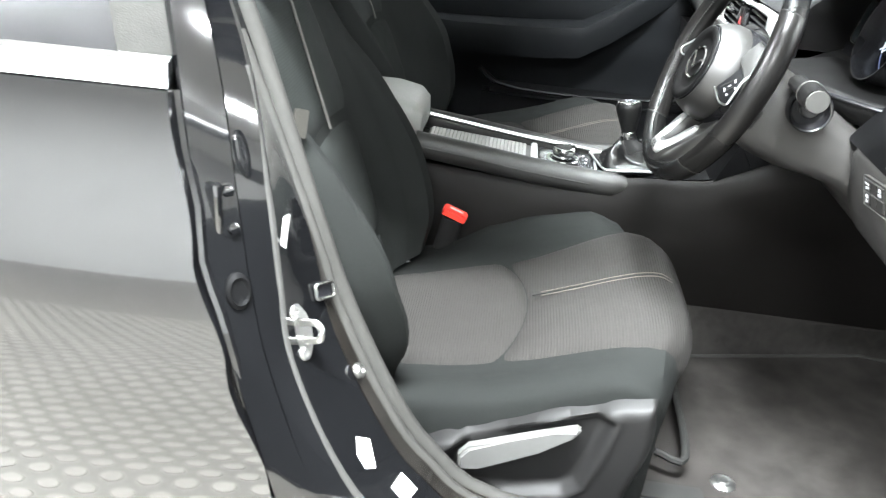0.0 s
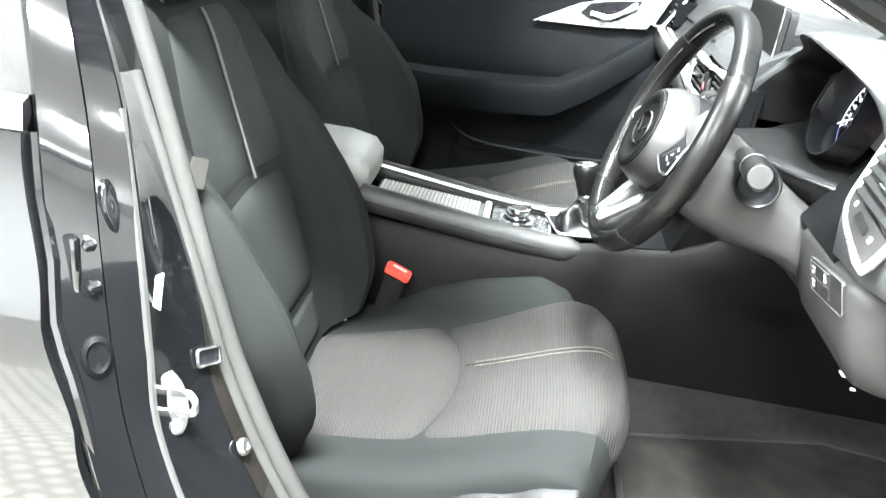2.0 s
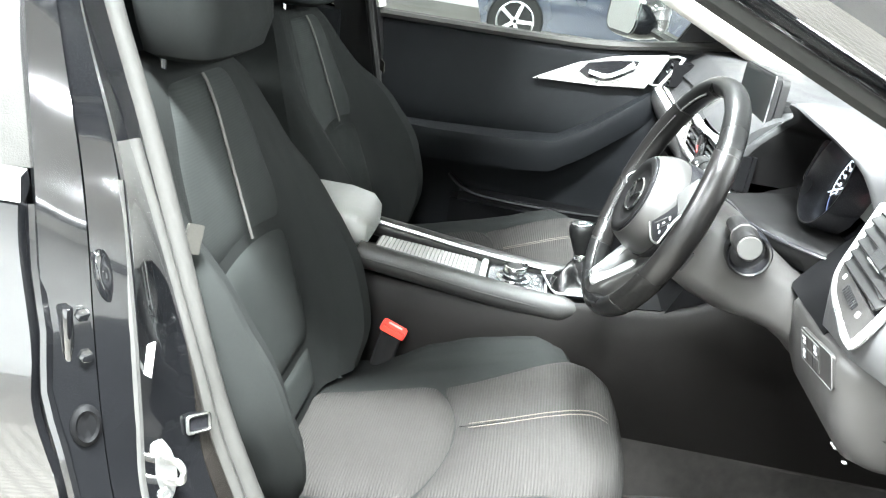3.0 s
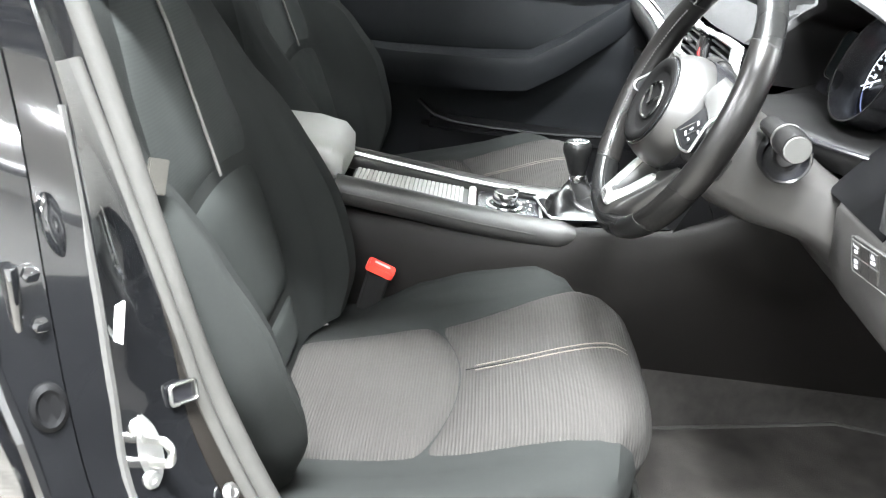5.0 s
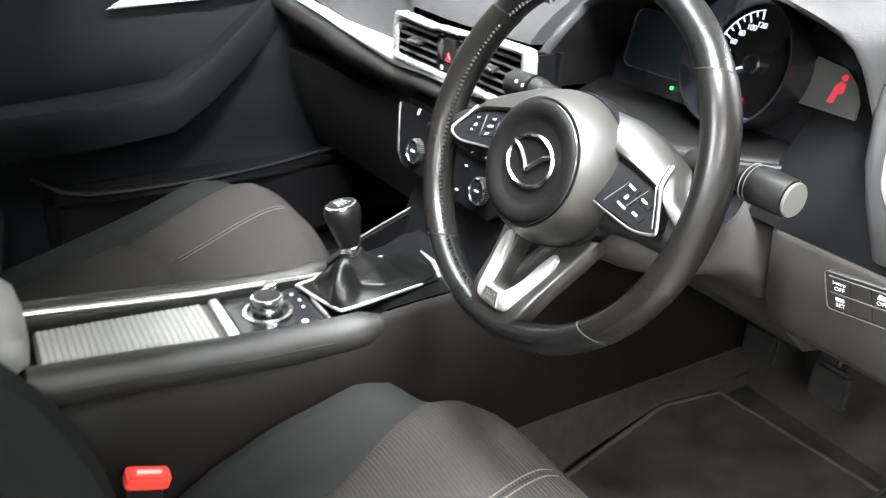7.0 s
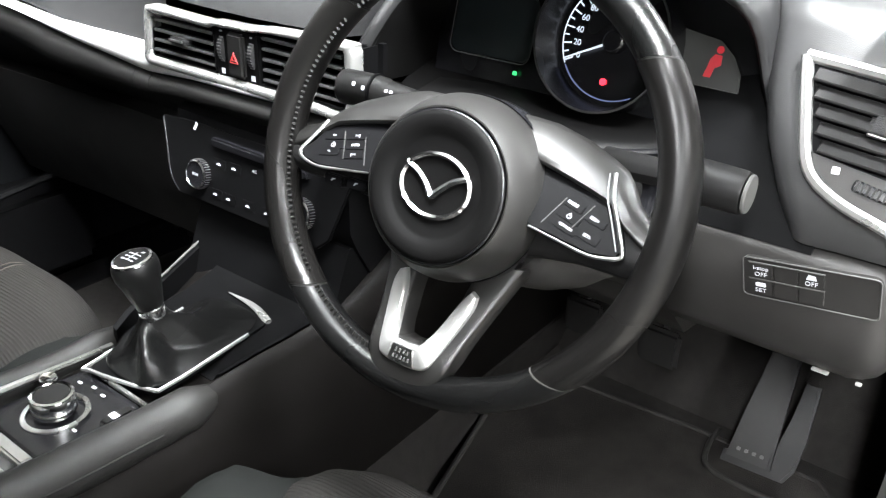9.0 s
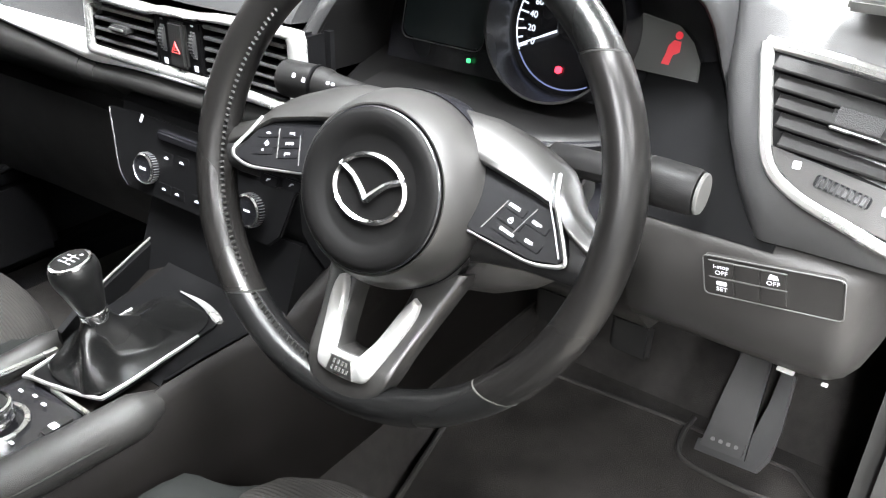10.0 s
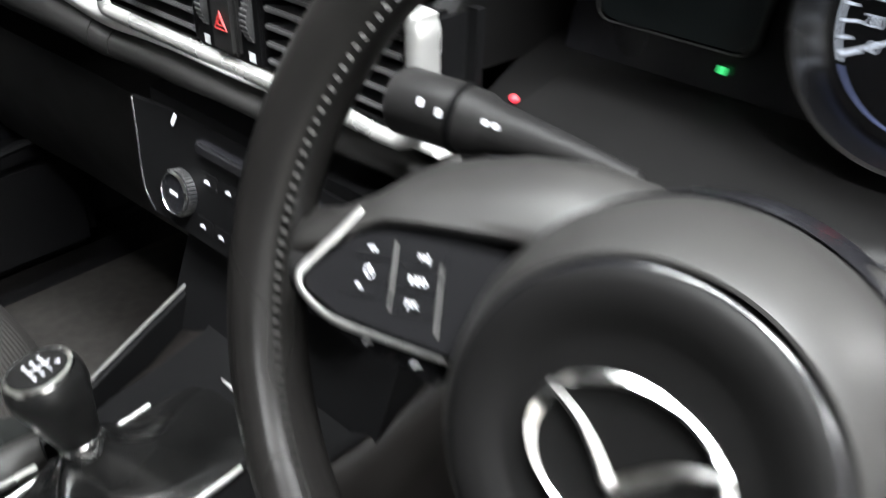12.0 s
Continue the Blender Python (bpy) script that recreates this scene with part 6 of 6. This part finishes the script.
def u_loft(half, depth, lip):
    """A horseshoe between an outer and an inner line, given as one half."""
    full = [(-a, b, -c, d, w) for a, b, c, d, w in half] + [(a, b, c, d, w) for a, b, c, d, w in reversed(half[:-1])]
    line = [list(p) for p in zip(*[[Vector((a, b, w)) for a, b, c, d, w in full], [Vector((c, d, w)) for a, b, c, d, w in full]])]
    out, inn = spline([p[0] for p in line], 3), spline([p[1] for p in line], 3)
    rows = []
    for o, i in zip(out, inn):
        mix = lambda k, d: wm @ (o.lerp(i, k) + Vector((0, 0, d)))
        rows.append([mix(0, -depth), mix(0, -0.0022), mix(0.05, -0.0008), mix(0.14, 0), mix(0.82, 0), mix(0.93, -0.0008), mix(1.0, -lip), mix(1.0, -depth)])
    return rings(rows)


# lower spoke: dark body with a silver horseshoe on it
part("lower_spoke", u_loft([(0.058, -0.050, 0.022, -0.056, -0.021), (0.0465, -0.083, 0.0220, -0.080, -0.011), (0.0385, -0.112, 0.0160, -0.107, 0.003), (0.0350, -0.130, 0.0105, -0.1185, 0.0115), (0.0270, -0.1465, 0.006, -0.1195, 0.0145), (0.013, -0.154, 0.003, -0.1198, 0.0155), (0.0, -0.1555, 0.0, -0.12, 0.0155)], 0.022, 0.003), HUBSKIN, sw_thing, "satin black lower spoke", 50)
part("silver_arm", u_loft([(0.0345, -0.0775, 0.0290, -0.0745, -0.0075), (0.0350, -0.0880, 0.0235, -0.0850, -0.0025), (0.0290, -0.1120, 0.0165, -0.1070, 0.0075), (0.0225, -0.1320, 0.0108, -0.1195, 0.0165), (0.0150, -0.1375, 0.0080, -0.1208, 0.0178), (0.0, -0.1385, 0.0, -0.1212, 0.0180)], 0.008, 0.003), BRIGHT, sw_thing, "satin silver horseshoe on the lower spoke", 40)
part("badge_plate", prism([(-0.0118, -0.0068), (0.0118, -0.0068), (0.0085, 0.0068), (-0.0085, 0.0068)], 0.0012, wm @ Matrix.Translation((0, -0.1300, 0.0176)) @ Matrix.Rotation(radians(4), 4, "X"), 0.0005), SATIN, sw_thing, "silver plate with small marks")
part("badge_bars", join(*[prism([(u - 0.0012, v - 0.0016), (u + 0.0006, v - 0.0016), (u + 0.0012, v + 0.0016), (u - 0.0004, v + 0.0016)], 0.0004, wm @ Matrix.Translation((0, -0.1300, 0.0189)) @ Matrix.Rotation(radians(4), 4, "X")) for v, us in ((0.0026, (-0.0050, -0.0015, 0.0020, 0.0052)), (-0.0026, (-0.0062, -0.0030, 0.0002, 0.0032, 0.0064))) for u in us]), CAPGREY, sw_thing, "small illegible marks")

# ---- centre console ----
console = thing("centre_console", (-0.15, CY, 0.34), "dark centre console with padded edges and silver trim", "console")
EDGE = [(-0.62, -0.112, 0.590, 0.590), (-0.42, -0.112, 0.618, 0.620), (-0.18, -0.113, 0.612, 0.618), (-0.06, -0.119, 0.628, 0.622), (-0.01, -0.125, 0.643, 0.624), (0.04, -0.132, 0.650, 0.640), (0.08, -0.139, 0.655, 0.645), (0.12, -0.148, 0.664, 0.655), (0.16, -0.157, 0.684, 0.68), (0.22, -0.166, 0.72, 0.72), (0.42, -0.175, 0.75, 0.75), (0.84, -0.18, 0.75, 0.75)]
part("tunnel", rings([[(x, max(ye - 0.016, -0.147), 0.335), (x, max(ye - 0.016, -0.152), ze - 0.12), (x, ye - 0.010, ze - 0.05), (x, ye - 0.002, ze - 0.012), (x, ye + 0.004, ze - 0.003), (x, ye + 0.010, ze), (x, ye + 0.018, ze - 0.006), (x, ye + 0.026, zm), (x, 0.045, zm), (x, 0.056 + 0.2 * max(0, x), zm - 0.012), (x, 0.066 + 0.2 * max(0, x), zm - 0.08), (x, 0.075 + 0.2 * max(0, x), 0.335)] for x, ye, ze, zm in EDGE]), CONSOLE, console, "dark plastic console body", 60)
def black_top(x):
    """Cross-section of the gloss-free black top in front of the gear lever."""
    ye, ze, zm = (lerp([(e[0], e[k]) for e in EDGE], x) for k in (1, 2, 3))
    return [(x, ye + 0.013, ze + 0.0006), (x, ye + 0.020, ze - 0.0028), (x, ye + 0.028, zm + 0.003), (x, 0.046, zm + 0.003), (x, 0.046, zm - 0.004), (x, ye + 0.028, zm - 0.004)]


part("console_top", rings([black_top(x) for x in (0.0, 0.02, 0.04, 0.06, 0.08, 0.10, 0.12, 0.14, 0.165)]), STACK, console, "black console top in front of the lever", 50)
for y, x1 in ((-0.106, -0.012), (0.048, 0.0)):
    pts = [(-0.405, y, 0.655), (-0.30, y, 0.644), (-0.18, y, 0.630), (-0.08, y, 0.622), (x1, y - (0.008 if y < 0 else -0.004), 0.625)]
    pad = part("padded_rail", tube(pts, 0.021 if y < 0 else 0.016, 0.024 if y < 0 else 0.020, 14, 5, taper=lambda t: 1 if t < 0.9 else 1 - 4.0 * (t - 0.9)), RAIL, console, "padded leatherette side rail")
    part("seam", tube([(px, py - 0.020 * (1 if y < 0 else -0.7), pz + 0.003) for px, py, pz in pts[:-1]], 0.0012, 0.0012, 6, 5), PIPING if y > 0 else RUBBER, pad, "stitched seam")
part("rail_trim", tube([(-0.40, 0.026, 0.672), (-0.2, 0.026, 0.648), (-0.03, 0.030, 0.632)], 0.004, 0.004, 8, 5), SATIN, console, "thin silver line")
# sliding ribbed cover
tamb = part("sliding_cover", patch(lambda u, v: (-0.39 + 0.205 * u, -0.082 + 0.104 * v, 0.645 - 0.014 * u), 4, 4, 0.006), CAPGREY, console, "ribbed sliding cover")
for k in range(26):
    x = -0.386 + 0.0072 * k
    part("slat", box(x, x + 0.0062, -0.082, 0.022, 0.6455 - 0.0005 * k, 0.6478 - 0.0005 * k, 0.001, 1), TAMBOUR, tamb)
part("cover_handle", box(-0.190, -0.178, -0.080, 0.020, 0.630, 0.640, 0.002), SATIN, console, "silver lip of the cover")
arml = thing("console_box", (-0.5, -0.02, 0.62), "storage box between the seats with a grey padded lid", "storage box")
part("pad", rings([[(x, -0.02 + sy * c, z0 + h * s) for c, s in ((math.copysign(abs(math.cos(a)) ** 0.5, math.cos(a)), math.copysign(abs(math.sin(a)) ** 0.5, math.sin(a))) for a in [2 * math.pi * k / 24 for k in range(24)])] for x, sy, z0, h in ((-0.70, 0.06, 0.69, 0.02), (-0.69, 0.078, 0.69, 0.032), (-0.60, 0.084, 0.695, 0.036), (-0.46, 0.084, 0.695, 0.037), (-0.415, 0.080, 0.690, 0.034), (-0.398, 0.066, 0.685, 0.024), (-0.393, 0.03, 0.684, 0.010))]), material("grey_leatherette", (0.165, 0.165, 0.158), 0.42, 0, 0.1, 60, 0.3, 1200, kind="grain"), arml, "smooth grey leatherette pad")
part("base", box(-0.68, -0.42, -0.10, 0.06, 0.60, 0.668, 0.01), PLASTIC, arml)
# control knobs
plate = part("control_plate", prism(rounded(0.104, 0.098, 0.008), 0.004, basis((-0.122, -0.030, 0.627), (1, 0, -0.05), (0, 1, 0), (0.05, 0, 1)), 0.0015), GLOSS, console, "gloss black control plate")
cmd = part("control_knob", lathe([(0.0195, 0.0), (0.0205, 0.003), (0.0205, 0.017), (0.0195, 0.0195), (0.017, 0.0200), (0.016, 0.0185), (0.001, 0.018)], 40, Matrix.Translation((-0.129, -0.030, 0.636))), CHROME, console, "chrome ridged control knob")
part("knob_ring", lathe([(0.0265, 0.0), (0.031, 0.0008), (0.031, 0.003), (0.0265, 0.0035)], 40, Matrix.Translation((-0.129, -0.030, 0.631)), True), SATIN, cmd, "silver ring round the knob")
part("knob_top", lathe([(0.0158, 0.0186), (0.0158, 0.0192), (0.001, 0.0194)], 32, Matrix.Translation((-0.129, -0.030, 0.636))), PLASTIC, cmd)
part("volume_knob", lathe([(0.0085, 0), (0.0085, 0.015), (0.0075, 0.017), (0.001, 0.0165)], 28, Matrix.Translation((-0.113, 0.006, 0.632))), CHROME, console, "small chrome volume knob")
for x, y in ((-0.088, -0.004), (-0.084, -0.022), (-0.086, -0.040), (-0.132, -0.066)):
    part("plate_mark", prism(rounded(0.006, 0.003, 0.0006), 0.0004, basis((x, y, 0.6325), (0, 1, 0), (-1, 0, 0), (0, 0, 1))), PRINT, plate)
part("brake_switch", box(-0.112, -0.079, -0.084, -0.070, 0.624, 0.634, 0.003), PLASTIC, console, "dark parking brake switch")
part("brake_mark", prism(rounded(0.010, 0.007, 0.001), 0.0004, basis((-0.098, -0.077, 0.6345), (0, 1, 0), (-1, 0, 0), (0, 0, 1))), PRINT, console)
part("front_strip", box(-0.070, -0.066, -0.085, 0.015, 0.628, 0.634, 0.001), SATIN, console, "thin silver strip")

lever = thing("gear_lever", (0.01, -0.045, 0.63), "gear lever with leather boot and round topped knob", "gear lever")
plate_poly = [(-0.042, -0.083), (-0.056, -0.072), (-0.073, 0.000), (-0.064, 0.010), (0.085, 0.012), (0.100, -0.004), (0.095, -0.078), (0.082, -0.085)]


def plate_z(x):
    return 0.634 + 0.10 * (x + 0.07)


part("gate_plate", prism([(x, y) for x, y in plate_poly], 0.006, basis((0, 0, plate_z(0) - 0.004), (1, 0, 0.10), (0, 1, 0), (0, 0, 1))), STACK, lever, "black surround")
part("boot_frame", tube([(x, y, plate_z(x) + 0.003) for x, y in [(0.05, 0.012)] + plate_poly[3::-1] + [(0.02, -0.0845), (0.06, -0.0850)]], 0.0018, 0.0024, 8, 4), BRIGHT, lever, "bright silver boot frame")
part("frame_end", tube([(0.098, -0.010, plate_z(0.1) + 0.006), (0.098, -0.050, plate_z(0.1) + 0.004), (0.088, -0.086, plate_z(0.1) + 0.002)], 0.0046, 0.003, 8, 6, taper=lambda t: 0.15 + 1.0 * math.sin(0.5 * math.pi * t) if t < 0.92 else 0.9), BRIGHT, lever, "bright silver end piece")
boot = []
for k in range(15):
    q = k / 14
    hgt = (1 - (1 - q) ** 0.75) if q < 0.999 else 1.0
    big = (1 - q) ** 1.25
    row = []
    for j in range(64):
        a = 2 * math.pi * j / 64
        ca, sa = math.cos(a), math.sin(a)
        fold = math.sin(math.pi * min(q * 1.1, 1)) * (0.30 * abs(math.sin(2 * a + 0.5)) ** 0.55 - 0.21 + 0.08 * math.sin(5 * a + 3 * q) + 0.03 * math.sin(11 * a - 5 * q))
        rx, ry = 0.0125 + 0.063 * big, 0.0125 + 0.034 * big
        pw = 0.45 + 0.55 * q
        cx_, cyy = 0.014 - 0.030 * q ** 0.6, -0.0365 + 0.0025 * q
        x = cx_ + rx * (1 + fold) * math.copysign(abs(ca) ** pw, ca)
        y = cyy + ry * (1 + fold) * math.copysign(abs(sa) ** pw, sa)
        sag = 0.009 * math.sin(math.pi * q) * math.sin(3 * a + 1.0 + 4 * q)
        row.append((x, y, (plate_z(x) + 0.004) * (1 - hgt) + 0.700 * hgt + sag))
    boot.append(row)
part("boot", rings(boot), BOOTSKIN, lever, "creased black leather boot", 60)
kx = Vector((-0.010, 0.006, 0.06)).normalized()
km = frame_at((-0.0165, -0.034, 0.697), kx, (1, 0, 0))
knob = part("knob", lathe([(0.0115, 0.0), (0.0135, 0.006), (0.0165, 0.018), (0.0195, 0.032), (0.0225, 0.042), (0.0232, 0.050), (0.0222, 0.056), (0.0195, 0.060), (0.001, 0.0605)], 40, km), LEATHER, lever, "black leather knob")
part("collar", lathe([(0.0128, -0.008), (0.0140, -0.006), (0.0140, 0.004), (0.0125, 0.006)], 32, km, True), CHROME, knob, "chrome collar")
part("top_ring", lathe([(0.0172, 0.0598), (0.0203, 0.0590), (0.0198, 0.0612), (0.0172, 0.0618)], 40, km, True), CHROME, knob, "chrome ring")
part("top_cap", lathe([(0.0172, 0.0606), (0.0172, 0.0616), (0.001, 0.0624)], 32, km), PADSKIN, knob, "black cap")
gt = km @ Matrix.Translation((0, 0, 0.0626)) @ Matrix.Rotation(radians(-90), 4, "Z")
gate_bars = [prism([(u - 0.0004, -0.005), (u + 0.0004, -0.005), (u + 0.0004, 0.005), (u - 0.0004, 0.005)], 0.0003, gt) for u in (-0.005, 0, 0.005)] + [prism([(-0.008, -0.0004), (0.005, -0.0004), (0.005, 0.0004), (-0.008, 0.0004)], 0.0003, gt)]
part("gate_pattern", join(*gate_bars), PRINT, knob, "white gear pattern")
for t_, u, v in (("1", -0.005, 0.0075), ("3", 0, 0.0075), ("5", 0.005, 0.0075), ("2", -0.005, -0.0075), ("4", 0, -0.0075), ("6", 0.005, -0.0075), ("R", -0.0105, 0.005)):
    lettering("gear_number", t_, 0.0048, gt @ Matrix.Translation((u, v, 0)), PRINT, knob)
part("stack_edge", tube([(0.02, 0.050, 0.660), (0.06, 0.063, 0.6665), (0.13, 0.085, 0.677), (0.20, 0.106, 0.687)], 0.0015, 0.0015, 8, 4), CAPGREY, console, "raised edge rising to the centre stack")
part("stack_cheek", rings([[(x, y + 0.002, z), (x, y - 0.004, z - 0.003), (x, y - 0.006, 0.55), (x, y + 0.008, 0.55)] for x, y, z in ((-0.02, 0.038, 0.648), (0.0, 0.044, 0.655), (0.03, 0.054, 0.660), (0.06, 0.063, 0.665), (0.09, 0.073, 0.669), (0.13, 0.085, 0.675), (0.20, 0.106, 0.685))]), STACK, console, "dark side rising to the centre stack")
part("stack_foot", rings([[(0.11, y0, 0.625), (0.125, y0, 0.66), (0.155, y0, 0.735), (0.30, y0, 0.74), (0.30, y0, 0.60)] for y0 in (-0.145, 0.095)]), STACK, console, "dark stack foot")

# ---- footwell ----
fm = thing("floor_mat", (0.2, -0.42, 0.335), "dark carpet floor mat with a sewn hem", "floor mat")
matp = [(-0.02, -0.66), (-0.02, -0.255), (0.12, -0.236), (0.47, -0.152), (0.58, -0.17), (0.60, -0.42), (0.60, -0.60), (0.52, -0.68)]
part("carpet", prism(matp, 0.008, Matrix.Translation((0, 0, 0.350)), 0.003), MAT, fm, "worn dark carpet pile")
part("hem", tube([(x, y, 0.357) for x, y in matp + matp[:1]], 0.005, 0.004, 8, 0), HEM, fm, "sewn hem")
part("fixing_stud", lathe([(0.018, 0), (0.018, 0.002), (0.012, 0.005), (0.008, 0.004), (0.006, 0.008), (0.001, 0.008)], 24, Matrix.Translation((0.138, -0.562, 0.358))), SATIN, fm, "round fixing stud")
part("tunnel_carpet", rings([[(x, -0.10, 0.336), (x, y, 0.338), (x, y + 0.012, 0.352), (x, -0.152, 0.415), (x, -0.146, 0.42), (x, -0.11, 0.42)] for x, y in ((-0.1, -0.232), (0.0, -0.232), (0.12, -0.226), (0.3, -0.184), (0.47, -0.160), (0.80, -0.158))]), CARPET, console, "carpeted tunnel side")
acc = thing("accelerator_pedal", (0.57, -0.51, 0.345), "floor-hinged black accelerator pedal", "pedal")
pl = basis((0.565, -0.512, 0.368), (0.06, -1, 0), (0.55, 0.0, 0.835), (-0.835, 0, 0.55))
part("pedal_plate", prism([(-0.030, 0.0), (0.030, 0.0), (0.026, 0.06), (0.018, 0.175), (-0.018, 0.175), (-0.026, 0.06)], 0.014, pl, 0.004), PEDAL, acc, "long black pedal plate")
part("pads", join(*[prism(rounded(0.005, 0.005, 0.0015), 0.002, pl @ Matrix.Translation((-0.016 + 0.0105 * k, 0.014, 0.014))) for k in range(4)]), CAPGREY, acc, "four grip studs")
part("pedal_base", prism([(-0.045, -0.012), (0.040, -0.012), (0.050, 0.01), (0.052, 0.05), (0.046, 0.13), (0.026, 0.13), (0.022, 0.02), (-0.045, 0.006)], 0.012, pl @ Matrix.Translation((0.008, 0, -0.010)), 0.004), PLASTIC, acc, "moulded pedal base")
part("cut_out_hem", tube([(0.62, -0.452, 0.36), (0.58, -0.452, 0.362), (0.535, -0.462, 0.362), (0.520, -0.490, 0.362), (0.518, -0.550, 0.362), (0.525, -0.60, 0.36)], 0.004, 0.004, 8, 4), HEM, acc)
for y, nm in ((-0.36, "brake_pedal"), (-0.24, "clutch_pedal")):
    pd = thing(nm, (0.55, y, 0.52), "hanging pedal with a black rubber pad", "pedal")
    part("pad", box(0.55, 0.565, y - 0.03, y + 0.03, 0.47, 0.53, 0.006, 2), PEDAL, pd)
    part("arm", tube([(0.565, y, 0.51), (0.61, y, 0.60), (0.65, y, 0.72)], 0.006, 0.012, 8, 4), PLASTIC, pd)

# ---- beyond the side window ----
other = thing("parked_car", (-0.4, 8.9, 0), "dark blue parked car across the hall", "car")
NAVY = material("navy_paint", (0.012, 0.018, 0.035), 0.25, 0, 0.1, 8, coat=1.0)
part("body", rings([[(x, y, z) for x, z in ((-0.9, 0.25), (-1.0, 0.55), (-0.85, 0.78), (0.1, 0.95), (0.75, 1.40), (2.4, 1.42), (3.1, 1.0), (3.3, 0.9), (3.3, 0.3))] for y in (8.25, 9.9)]), NAVY, other, "dark blue body")
for x in (-0.52, 2.2):
    hub = frame_at((x, 8.24, 0.32), (0, -1, 0))
    ty = part("wheel", lathe([(0.20, -0.1), (0.30, -0.1), (0.32, -0.06), (0.32, 0.03), (0.30, 0.05), (0.22, 0.05), (0.2, 0.03)], 40, hub), RUBBER, other, "black tyre")
    part("rim", join(lathe([(0.02, -0.02), (0.2, -0.02), (0.225, 0.048), (0.21, 0.052), (0.19, 0.02), (0.03, 0.0)], 40, hub), *[box(0.02, 0.21, -0.022, 0.022, 0.0, 0.045, 0.004, 1, hub @ Matrix.Rotation(radians(72 * k), 4, "Z")) for k in range(5)]), SATIN, ty, "five-spoke alloy rim")
